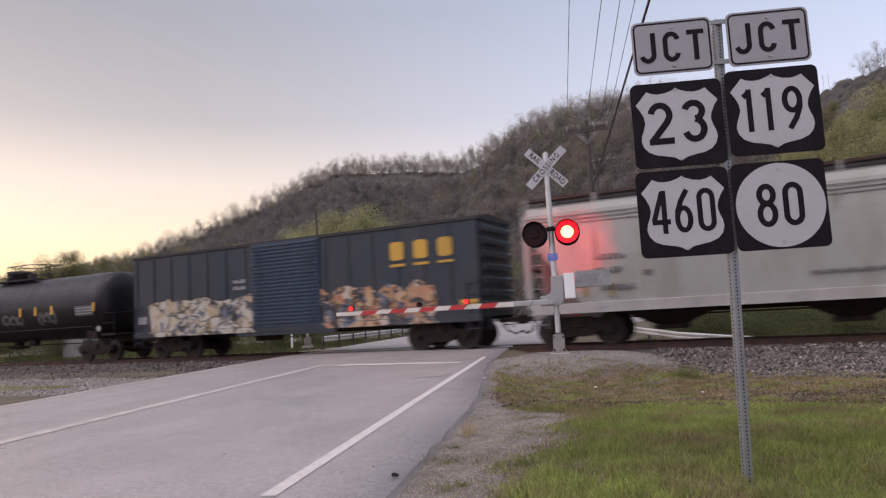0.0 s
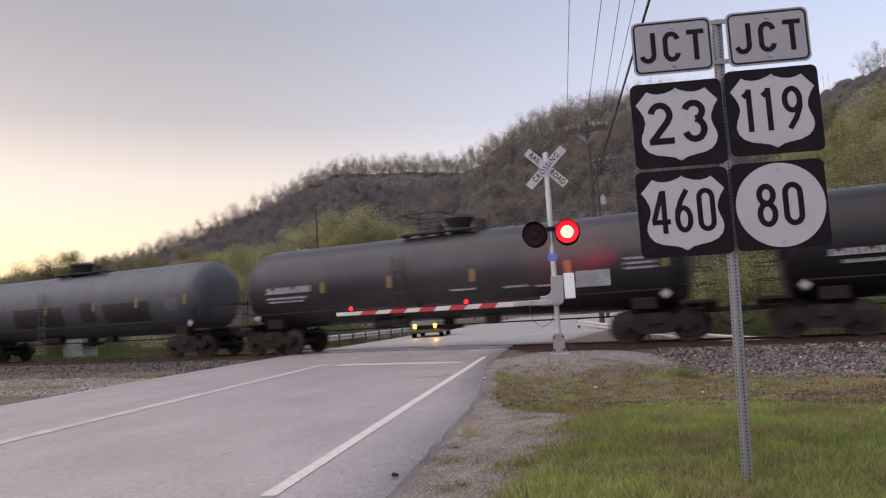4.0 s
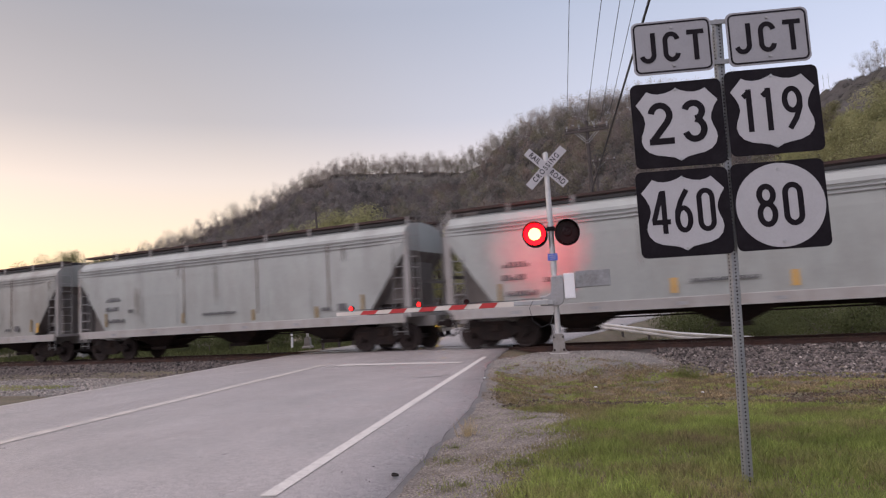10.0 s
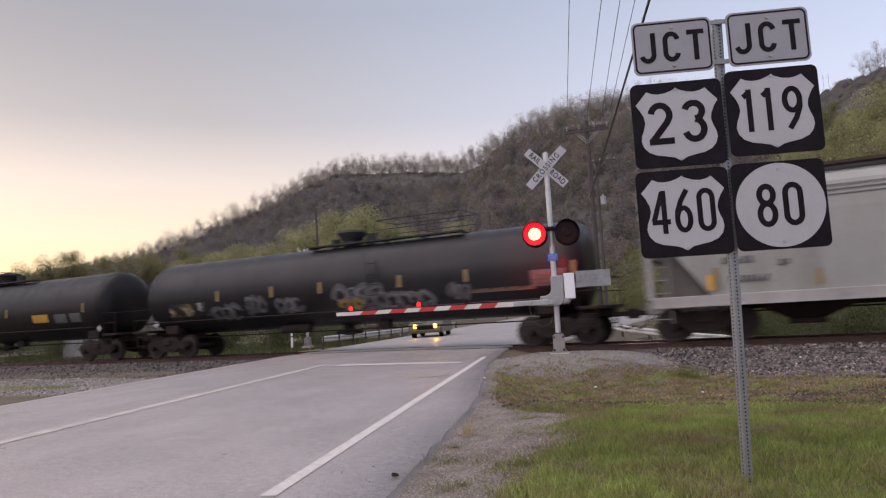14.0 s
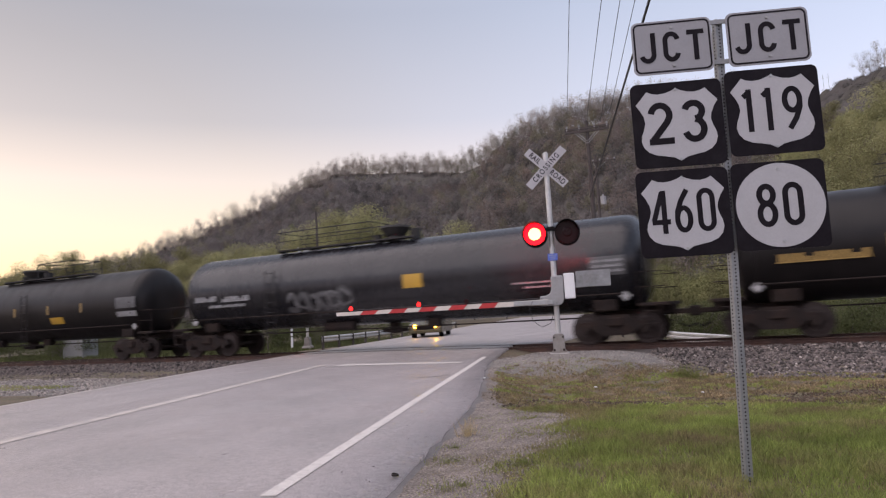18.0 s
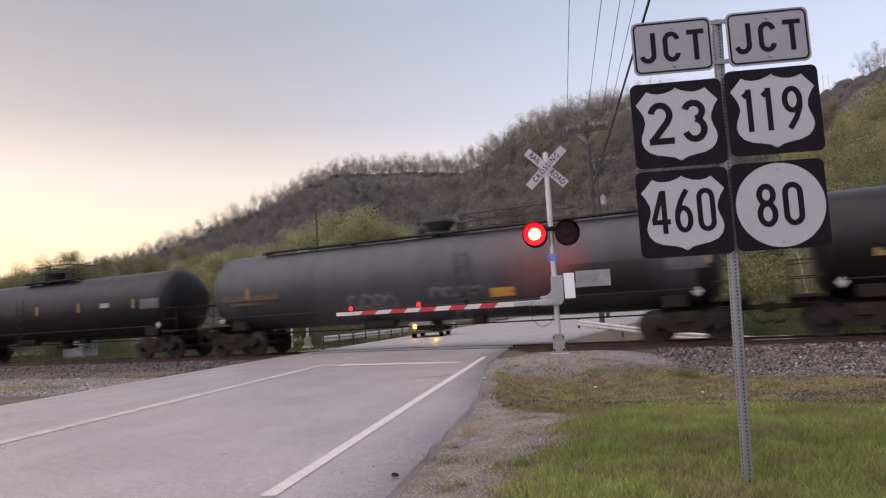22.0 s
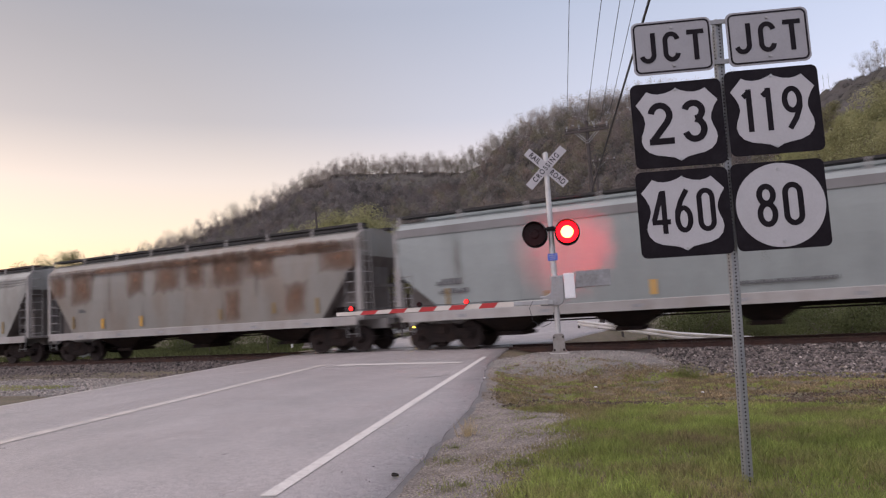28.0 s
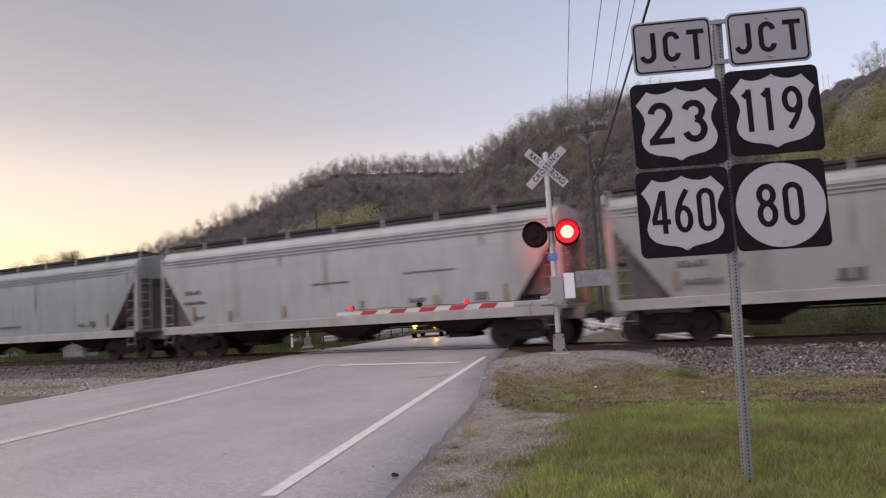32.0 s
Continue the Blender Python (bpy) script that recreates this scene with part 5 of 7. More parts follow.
def box_car(idx, L):
    car = thing("boxcar", Matrix(), "dark blue ribbed steel boxcar with a corrugated door and spray paint", "boxcar", "freight cars of the train")
    hl, top = L / 2 - 0.82, 4.38
    bm = bmesh.new()
    prism(bm, [(-hl, 1.02), (hl, 1.02), (hl, top - 0.22), (-hl, top - 0.22)], -1.44, 1.44)
    part("body", bm, P["boxcar"], car, "dark blue steel box body")
    for s in (-1, 1):
        n = 7
        for k in range(n):
            for q in (-1, 1):
                x = q * (1.85 + (hl - 1.95) * k / (n - 1))
                part("side_rib", prism(bmesh.new(), [(x - 0.09, 1.12), (x + 0.09, 1.12), (x + 0.09, top - 0.32), (x - 0.09, top - 0.32)], s * 1.44, s * 1.475), P["boxcar"], car)
    bm = bmesh.new()
    prof = [(-1.50, top - 0.24), (-1.50, top - 0.14), (-0.75, top - 0.05), (0, top), (0.75, top - 0.05), (1.50, top - 0.14), (1.50, top - 0.24)]
    loft(bm, [[(x, y, z) for y, z in prof] for x in np.linspace(-hl - 0.06, hl + 0.06, 3)])
    for k in range(17):
        x = -hl + 2 * hl * k / 16
        box(bm, (x, 0, top - 0.035), (0.06, 1.3, 0.06))
    part("roof", bm, M["roof_black"], car, "low dark ribbed roof")
    for s in (-1, 1):
        part("side_sill", box(box(bmesh.new(), (0, s * 1.46, 1.0), (2 * hl, 0.10, 0.22), None, 0.01), (0, s * 1.46, 0.86), (4.5, 0.08, 0.2), None, 0.01), P["boxcar"], car)
    for s in (-1, 1):
        bm = bmesh.new()
        box(bm, (0.1, s * 1.49, 2.62), (3.1, 0.05, 3.1), None, 0.01)
        d = part("sliding_door", bm, P["boxdoor"], car, "blue horizontally corrugated sliding door")
        for k in range(22):
            part("corrugation", C((-1.38, s * 1.515, 1.20 + k * 0.136), (1.58, s * 1.515, 1.20 + k * 0.136), 0.045, n=6), P["boxdoor"], d)
        for x in (-1.1, 1.3):
            part("lock_rod", rods(bmesh.new(), [(x, s * 1.58, 1.1), (x, s * 1.58, 4.0)], 0.02), P["boxdoor"], d)
    for s in (-1, 1):
        for k in range(7):
            z = 1.35 + k * 0.42
            part("end_rib", prism(bmesh.new(), [(s * hl, z - 0.16), (s * (hl + 0.12), z - 0.06), (s * (hl + 0.12), z + 0.06), (s * hl, z + 0.16)], -1.3, 1.3), P["boxcar"], car, "stamped rib of the end wall")
        part("ladder", ladder(bmesh.new(), s * (hl - 0.25), -1.50, 0.55, 2.2, 0.42), P["boxcar"], car)
        part("ladder", ladder(bmesh.new(), s * (hl - 0.25), 1.50, 0.55, 2.2, 0.42), P["boxcar"], car)
        part("ladder", ladder(bmesh.new(), s * (hl + 0.16), -1.1, 0.6, 2.2, 0.42, "y"), P["boxcar"], car)
    # three bold yellow shapes, each over a bar
    for k in range(3):
        x = 4.85 + 0.90 * k
        bm = bmesh.new()
        prism(bm, [(x - 0.26, 3.12), (x - 0.16, 3.05), (x + 0.16, 3.05), (x + 0.26, 3.12), (x + 0.26, 3.60), (x + 0.16, 3.67), (x - 0.16, 3.67), (x - 0.26, 3.60)], -1.486, -1.478)
        box(bm, (x, -1.482, 2.88), (0.56, 0.008, 0.09))
        part("yellow_emblem", bm, P["yellow"], car, "bold yellow painted emblem")
    part("yellow_plate", B((7.4, -1.482, 1.50), (0.62, 0.008, 0.20)), P["yellow"], car)
    part("spray_painting", prism(bmesh.new(), ragged(-4.1, 1.62, 5.7, 1.30, 3, 60, 0.24), -1.484, -1.478), M["spray_a"], car, "cream and orange spray painting")
    part("spray_painting", prism(bmesh.new(), ragged(4.0, 1.62, 4.7, 1.35, 5, 60, 0.24), -1.484, -1.478), M["spray_b"], car, "orange and blue spray painting")
    for x, w, mat in ((-4.1, 5.6, M["spray_a"]), (4.0, 4.6, M["spray_b"])):
        part("sill_overspray", prism(bmesh.new(), ragged(x, 1.0, w, 0.19, 7, 40, 0.10), -1.516, -1.512), mat, car, "orange spray paint run over the side sill")
    bars(car, [(-2.1, 2.85, 0.6, 0.13), (-2.1, 2.60, 0.6, 0.13), (-7.3, 1.6, 0.45, 0.3)], -1.482, M["stencil"])
    bm = bmesh.new()
    box(bm, (0, 0, 0.88), (L - 2.4, 0.6, 0.28))
    cyl(bm, (-2.0, -0.6, 0.75), (-0.9, -0.6, 0.75), 0.2, n=12)
    part("centre_sill", bm, M["truck_iron"], car)
    couplers(car, L)
    add_bogies(car, L / 2 - 2.55, idx)
    return car


# couplings counted from the train's head, by where they lie when t = 9 s
JOINTS = [106.0, 87.4, 70.15, 51.8, 33.5, 15.2, -2.65, -20.8, -38.75, -57.1, -77.85, -98.05, -118.4, -139.0, -159.9, -178.2, -195.75, -215.6, -233.75, -251.85, -269.95, -288.1]


def length(i):
    return JOINTS[i] - JOINTS[i + 1]


HM = [(-6.0, 2.56, 0.9, 0.17), (-6.1, 2.17, 0.8, 0.17), (-4.98, 2.03, 0.3, 0.14), (-5.85, 1.67, 1.0, 0.15), (-0.1, 1.70, 1.7, 0.10), (5.6, 1.62, 0.33, 0.24), (4.9, 1.58, 0.4, 0.13)]
TZ = 2.35            # height of the reflective strips on the tanks


def strips(*xs):
    return [(x, TZ) for x in xs]


CARS = [
    hopper_car(0, length(0), "hopper", "grey covered hopper car with weathered curved sides", marks=HM, tapes=[(-6.0, 1.6)]),
    box_car(1, length(1)),
    tank_car(2, length(2), "tank_black", "black tank car with yellow reflective strips and scrawls", walk_to=(-0.6, 2.3), rail_to=(0.2, 2.3), dome=0.0, tape="tape_yellow", tapes=strips(-4.5, -2.65, -1.05, 2.4, 3.5, 4.65, 7.45),
             marks=[(-5.7, 2.16, 2.3, 0.17), (-5.9, 1.92, 1.3, 0.09), (-2.1, 2.08, 1.2, 0.12), (-2.2, 1.90, 0.8, 0.07), (6.8, 2.34, 1.05, 0.05), (6.8, 2.22, 1.05, 0.05), (6.8, 2.10, 1.05, 0.05)], panels=[(6.8, 2.22, 1.15, 0.44, M["stencil_dark"])],
             sprays=((1.8, 2.0, 1.5, 0.42, 21), (4.2, 2.0, 1.2, 0.44, 22))),
    tank_car(3, length(3), "tank_dusty", "dusty black tank car with faint lettering bars along its side", walk_to=(-1.3, 1.45), rail_to=(-1.3, 0.2), dome=0.6, tapes=strips(-4.2, -1.45, 1.6, 4.7, 7.5),
             marks=[(-5.75, 2.36, 2.0, 0.22), (-5.85, 2.08, 1.8, 0.08), (-5.9, 1.95, 1.6, 0.07), (1.2, 1.92, 0.9, 0.06), (3.0, 1.90, 0.8, 0.06), (4.2, 1.86, 1.1, 0.06), (6.8, 2.46, 0.9, 0.07), (6.8, 2.32, 0.9, 0.07), (6.8, 2.18, 0.9, 0.07)]),
    tank_car(4, length(4), "tank_blue", "blue-grey tank car with dark repainted panels", walk_to=(-1.6, 1.55), dome=-0.65, rail_style="none", tapes=strips(-1.2, 2.0, 4.65, 7.4),
             marks=[(-5.55, 2.18, 2.0, 0.17), (-5.7, 1.98, 1.3, 0.08)], mark_mat="stencil_rust", panels=[(-1.85, 2.02, 3.5, 0.88, P["dark_panel"]), (1.53, 2.12, 0.95, 0.85, P["dark_panel"]), (3.95, 2.0, 2.8, 0.80, P["dark_panel"]), (6.6, 2.2, 0.8, 0.5, M["stencil_dark"])]),
    hopper_car(5, length(5), "hopper", "grey covered hopper car with brown rust patches", marks=HM[5:], tapes=[(-1.45, 1.6), (2.4, 1.6)], bright=(-4.5,), patches=[(-4.2, 3.35, 1.2, 0.5), (-2.7, 3.2, 0.7, 0.35), (5.0, 3.75, 0.6, 0.7), (6.0, 3.85, 1.0, 0.3)]),
    hopper_car(6, length(6), "hopper_pale", "pale grey covered hopper car with faded stencils", marks=HM, tapes=[(5.8, 1.6)], bright=(-1.4, 1.6), seams=(3.9,)),
    hopper_car(7, length(7), "hopper_pale", "pale grey covered hopper car with brown seams and drip streaks", marks=HM, tapes=[(-1.97, 1.6), (1.61, 1.55), (4.51, 1.5)], seams=(-1.9, 1.85, 5.07), drips=[(-4.55, 2.4, 0.5, 1.5)]),
    hopper_car(8, length(8), "hopper", "dingy grey covered hopper car with rusty ribs", marks=HM[:4] + HM[5:], tapes=[(-4.2, 1.6)], bright=(-6.8, 7.1), seams=(-1.6, 2.1, 5.2), patches=[(0.03, 1.95, 0.85, 0.18)]),
    tank_car(9, length(9), "tank_black", "black tank car with gold and grey scrawls", R=1.47, cz=2.42, walk_to=(-1.15, 5.1), rail_to=(1.8, 5.1), dome=0.3, tape="tape_dull", tapes=strips(-5.05, -2.4, -0.2, 3.05, 5.5, 9.0),
             marks=[(6.7, 1.84, 2.1, 0.12), (8.2, 2.22, 1.0, 0.05), (8.2, 2.10, 1.0, 0.05), (8.2, 1.98, 1.0, 0.05)], mark_mat="stencil_rust", panels=[(8.2, 2.10, 1.1, 0.5, M["stencil_dark"]), (-6.7, 1.90, 2.0, 0.52, M["spray_gold"])],
             sprays=((-4.7, 1.72, 1.4, 0.48, 31), (-3.2, 1.95, 0.9, 0.60, 32), (-1.7, 1.83, 1.1, 0.46, 33), (1.35, 2.05, 1.9, 0.50, 34), (2.9, 1.76, 2.6, 0.48, 35), (5.2, 1.86, 0.65, 0.44, 36)), sprays_gold=((1.0, 1.72, 0.9, 0.34, 37),)),
    tank_car(10, length(10), "tank_brown", "black tank car with a yellow panel and pale boxes", R=1.47, cz=2.42, walk_to=(-5.15, 2.9), rail_to=(-5.15, -0.9), dome=0.0, tapes=strips(-5.25, -2.95, -0.45, 2.2, 7.6),
             marks=[(-6.8, 2.10, 2.1, 0.24)], mark_mat="stencil_yellow", panels=[(4.6, 2.0, 1.1, 0.36, P["yellow"]), (6.0, 1.95, 0.8, 0.40, M["stencil_dark"]), (7.0, 1.95, 0.7, 0.40, M["stencil_dark"])]),
    tank_car(11, length(11), "tank_glossy", "glossy black tank car with a yellow square and pale lettering", R=1.47, cz=2.42, walk_to=(-4.6, 1.3), rail_to=(-4.6, -0.4), dome=0.2, tapes=[],
             marks=[(-7.65, 2.26, 1.1, 0.20), (-6.15, 2.21, 1.4, 0.20), (-6.6, 1.96, 1.8, 0.10), (6.0, 1.98, 1.9, 0.06), (6.1, 1.84, 1.4, 0.06), (8.0, 2.45, 0.95, 0.07), (8.0, 2.30, 0.95, 0.07), (8.0, 2.15, 0.95, 0.07)], panels=[(1.57, 2.33, 0.72, 0.46, P["yellow"]), (8.0, 2.30, 1.05, 0.56, M["stencil_dark"])],
             sprays=((-2.3, 1.90, 2.8, 0.56, 41),)),
    tank_car(12, length(12), "tank_brown", "dull black tank car with long roof railing and yellow strips", R=1.47, cz=2.42, walk_to=(-1.2, 5.05), rail_to=(1.45, 4.0), dome=0.15, tapes=strips(-4.4, -1.75, 0.85, 3.25, 5.5),
             marks=[(-6.8, 2.10, 2.1, 0.20)], mark_mat="stencil_yellow", panels=[(3.75, 1.86, 0.9, 0.30, P["yellow"]), (8.3, 2.42, 1.2, 0.46, M["stencil_dark"]), (8.3, 1.95, 1.2, 0.22, M["stencil"])]),
    tank_car(13, length(13), "tank_grey", "dusty grey tank car with dark roof and a yellow label", R=1.47, cz=2.42, dark_head=True, walk_to=(-7.0, 9.0), rail_to=(1.5, 4.9), dome=0.3, rail_style="low", tapes=strips(-7.2, 9.1),
             marks=[(-7.1, 2.18, 2.7, 0.20), (-7.3, 1.96, 1.6, 0.10)], mark_mat="stencil_rust", panels=[(3.0, 1.76, 0.8, 0.28, P["yellow"]), (6.3, 1.98, 2.4, 0.88, P["dark_panel"]), (8.5, 2.24, 1.1, 0.42, M["stencil_dark"])],
             sprays=((-1.75, 1.74, 1.9, 0.42, 51), (1.4, 1.88, 1.9, 0.30, 52))),
    tank_car(14, length(14), "tank_brown", "black tank car with gold lettering bars and low railing", R=1.42, cz=2.31, walk_to=(-2.2, 1.55), rail_to=(-1.5, 1.0), dome=-0.8, tapes=strips(-3.3, -0.15, 2.7, 6.15),
             marks=[(-5.5, 2.16, 2.2, 0.20), (-5.7, 1.94, 1.4, 0.09)], mark_mat="stencil_yellow", panels=[(4.4, 2.36, 0.55, 0.20, M["stencil"]), (7.1, 2.30, 1.1, 0.40, M["stencil_dark"])]),
    tank_car(15, length(15), "tank_blue", "blue-grey tank car with a dark central band", R=1.42, cz=2.31, walk_to=(-1.7, 1.45), dome=-0.8, rail_style="none", tapes=strips(-3.4, 2.0, 5.1),
             marks=[(-5.1, 2.16, 2.1, 0.18)], mark_mat="stencil_rust", panels=[(0.2, 2.4, 0.40, 1.9, P["dark_panel"]), (6.2, 2.25, 1.2, 0.5, M["stencil_dark"])]),
    hopper_car(16, length(16), "hopper_green", "smooth green-grey covered hopper car with low end openings", style="low", slope=1.7, marks=[(-7.25, 2.20, 0.92, 0.20), (-7.1, 1.90, 1.05, 0.16), (2.4, 1.55, 2.4, 0.1), (-5.8, 1.45, 0.8, 0.08)], tapes=[(-4.0, 1.5)], bright=(-0.9,), roof_pale=False),
    hopper_car(17, length(17), "hopper_rust", "covered hopper car heavily streaked with rust", marks=[(-6.0, 2.2, 0.5, 0.16)], tapes=[(2.0, 1.65), (4.6, 1.75)], bright=(-4.68, -2.33),
               patches=[(-4.6, 3.84, 5.2, 0.3), (0.2, 3.82, 5.4, 0.34), (4.6, 3.8, 5.4, 0.4), (7.0, 3.8, 2.4, 0.38), (-0.84, 3.34, 1.28, 1.21), (0.71, 3.36, 1.02, 1.17), (2.42, 3.36, 1.59, 1.24), (3.92, 3.42, 1.47, 1.02), (7.55, 3.38, 1.42, 0.88), (2.62, 2.0, 0.59, 1.03), (5.63, 2.06, 0.9, 1.1), (-2.62, 3.26, 1.0, 1.21), (-5.96, 3.15, 1.28, 1.22), (-7.52, 3.31, 0.84, 0.91)]),
    hopper_car(18, length(18), "hopper", "grey covered hopper car with square stencils", marks=HM + [(-2.4, 1.6, 0.7, 0.3), (1.9, 1.6, 0.6, 0.3)], tapes=[(2.9, 1.6)]),
    hopper_car(19, length(19), "hopper_pale", "pale grey covered hopper car with faint lettering", marks=[(-6.6, 2.56, 0.85, 0.16), (-6.5, 2.16, 1.2, 0.12), (-6.35, 1.58, 0.6, 0.14), (0.0, 2.48, 1.6, 0.07), (3.9, 2.60, 1.9, 0.07), (5.68, 1.68, 0.45, 0.24), (3.4, 1.68, 0.6, 0.14)], tapes=[(-4.7, 1.56), (-2.1, 1.58), (1.27, 1.58), (4.1, 1.6)]),
    hopper_car(20, length(20), "hopper_green", "greenish grey covered hopper car at the rear", marks=HM, tapes=[(-2.0, 1.55)]),
]
SPEED, GAIN = 10.6, 0.0011


def run_of(t):
    """How far the train has gone since t = 9 s."""
    return SPEED * ((t - 9) + GAIN * (t - 9) ** 2 / 2)


# ---- hills and woods ----
# bearing (degrees right of the track's normal), distance and ground height of the ridge
RIDGE = [(-110, 1300, 60), (-85, 1100, 50), (-68, 900, 45), (-50.4, 745, 73.5), (-46.7, 720, 91.1), (-43.7, 695, 104.2), (-41.4, 677, 113.3), (-39.1, 658, 123.4), (-36.3, 633, 134.4), (-34.8, 620, 138.2), (-32.5, 609, 134.9), (-29.6, 595, 130.8), (-26.7, 580, 127.3), (-24.0, 560, 122.9), (-18.7, 500, 123), (-14.7, 450, 122), (-11, 430, 117), (-5, 420, 112), (0, 400, 100), (4, 384, 97.5), (4.6, 381, 102.5), (5.7, 376, 103), (7.2, 368, 102), (8.5, 360, 100.5), (15, 340, 98), (30, 330, 84), (60, 360, 80), (100, 450, 60)]
RB, RD, RH = (np.array(c, float) for c in zip(*RIDGE))
RH = RH - 4.0        # the trees on the crest stand this much taller


def ridge_at(b):
    return np.interp(b, RB, RD), np.interp(b, RB, RH)


def hill_point(b, w):
    """On the hill at bearing b; w runs from the foot (0) over the crest (1) and down behind (2)."""
    d, h = ridge_at(b)
    foot = np.interp(b, [-110, -60, -35, -10, 10, 100], [500, 420, 260, 170, 120, 150])
    dist = foot + (d - foot) * w
    up = np.clip(w, 0, 1)
    steep = np.clip((-19 - b) / 5, 0, 1)      # the far ridge is steepest at its crest
    prof = (1 - steep) * (0.55 * up + 0.45 * up * up * (3 - 2 * up)) + steep * up ** 1.25 - 0.5 * np.maximum(w - 1, 0) ** 1.5
    a = np.radians(b)
    return np.stack([dist * np.sin(a), -21.2 + dist * np.cos(a), -3 + (h + 3) * prof], -1)


bs = np.linspace(-110, 100, 140)
rows = []
for w in np.linspace(0, 1.8, 30):
    pts = hill_point(bs, np.full_like(bs, w))
    row = []
    for p in pts:
        k = 9 * noise.noise((p[0] * 0.012, p[1] * 0.012, 0.5)) + 3 * noise.noise((p[0] * 0.04, p[1] * 0.04, 2))
        row.append((p[0], p[1], p[2] + k * min(1, w * 3) * (0.4 if w > 0.9 else 1)))
    rows.append(row)
sheet("hillside", rows, M["hill_floor"], "steep wooded hillside behind the valley road")


def leaf_cloud(n, size, r, rr, base, tall, gaps=0.25):
    """n leaf clumps (bent triangles) in an uneven crown from base to tall."""
    lobes = r.normal(0, 1, (7, 3)) * np.array([rr * 0.5, rr * 0.5, (tall - base) * 0.24]) + np.array([0, 0, base + (tall - base) * 0.52])
    pick = r.integers(0, 7, n)
    d = r.normal(0, 1, (n, 3))
    d /= np.linalg.norm(d, axis=1)[:, None]
    p = lobes[pick] + d * (r.random((n, 1)) ** 0.4) * np.array([rr * 0.52, rr * 0.52, (tall - base) * 0.22])
    lo, hi = p[:, 2].min(), p[:, 2].max()
    p[:, 2] = base * 0.8 + (p[:, 2] - lo) / (hi - lo) * (tall - base * 0.8)
    face = d * 0.8 + (p - np.array([0, 0, base + (tall - base) * 0.4])) / rr * 0.7 + r.normal(0, 0.35, (n, 3)) + np.array([0, 0, 0.25])
    face /= np.linalg.norm(face, axis=1)[:, None]
    a = np.cross(face, r.normal(0, 1, (n, 3)))
    a /= np.linalg.norm(a, axis=1)[:, None]
    b = np.cross(face, a)
    s = size * r.uniform(0.5, 1.3, (n, 1))
    q = np.stack([p - a * s, p + a * s * 0.9 + b * s * 0.25, p + b * s * 1.0, p - b * s * 0.8 + a * s * 0.2], 1)
    v = q.reshape(-1, 3)
    o = np.arange(n)[:, None] * 4
    t = np.concatenate([o + np.array([[0, 1, 2]]), o + np.array([[0, 3, 1]])])
    return v, t


def stick(a, b, r0, r1, k=4):
    a, b = np.array(a, float), np.array(b, float)
    d = (b - a) / (np.linalg.norm(b - a) + 1e-9)
    u = np.cross(d, [0.3, 0.8, 0.5])
    u /= np.linalg.norm(u)
    w = np.cross(d, u)
    ang = np.arange(k) * 2 * np.pi / k
    ring = np.cos(ang)[:, None] * u + np.sin(ang)[:, None] * w
    v = np.concatenate([a + ring * r0, b + ring * r1])
    t = []
    for i in range(k):
        j = (i + 1) % k
        t += [(i, j, k + j), (i, k + j, k + i)]
    return v, np.array(t)


def join(parts):
    vs, ts, o = [], [], 0
    for v, t in parts:
        vs.append(v)
        ts.append(t + o)
        o += len(v)
    return np.concatenate(vs), np.concatenate(ts)


def limbs(r, tall, spread, n=7, thick=0.22, twigs=0, lean=0.0):
    top = np.array([lean, 0, tall * 0.72])
    ps = [stick((0, 0, -1.0), top * 0.5, thick, thick * 0.75, 6), stick(top * 0.5, top, thick * 0.75, thick * 0.35, 5)]
    for i in range(n):
        h = r.uniform(0.3, 0.72)
        a = r.uniform(0, 6.28)
        s = top * (h / 0.72)
        e = s + np.array([math.cos(a), math.sin(a), r.uniform(0.6, 1.4)]) * spread * r.uniform(0.4, 0.9)
        e[2] = min(e[2], tall * 0.97)
        ps.append(stick(s, e, thick * 0.35, thick * 0.12, 4))
        for k in range(twigs):
            b = s + (e - s) * r.uniform(0.4, 1)
            f = b + r.normal(0, 1, 3) * spread * 0.28 + np.array([0, 0, spread * 0.22])
            ps.append(stick(b, f, thick * 0.10, thick * 0.03, 3))
    return join(ps)


def scatter(name, variants, places, mat, label):
    """Copies of a few tree shapes at many places, as one far wood."""
    out = []
    for (x, y, z, s, a, k) in places:
        v, t = variants[int(k)]
        c, sn = math.cos(a), math.sin(a)
        out.append((np.stack([x + s * (v[:, 0] * c - v[:, 1] * sn), y + s * (v[:, 0] * sn + v[:, 1] * c), z + s * v[:, 2]], 1), t))
    v, t = join(out)
    me = soup(name, v, t, mat)
    return tagged(new(name, me), label, "woods", "", "stuff")


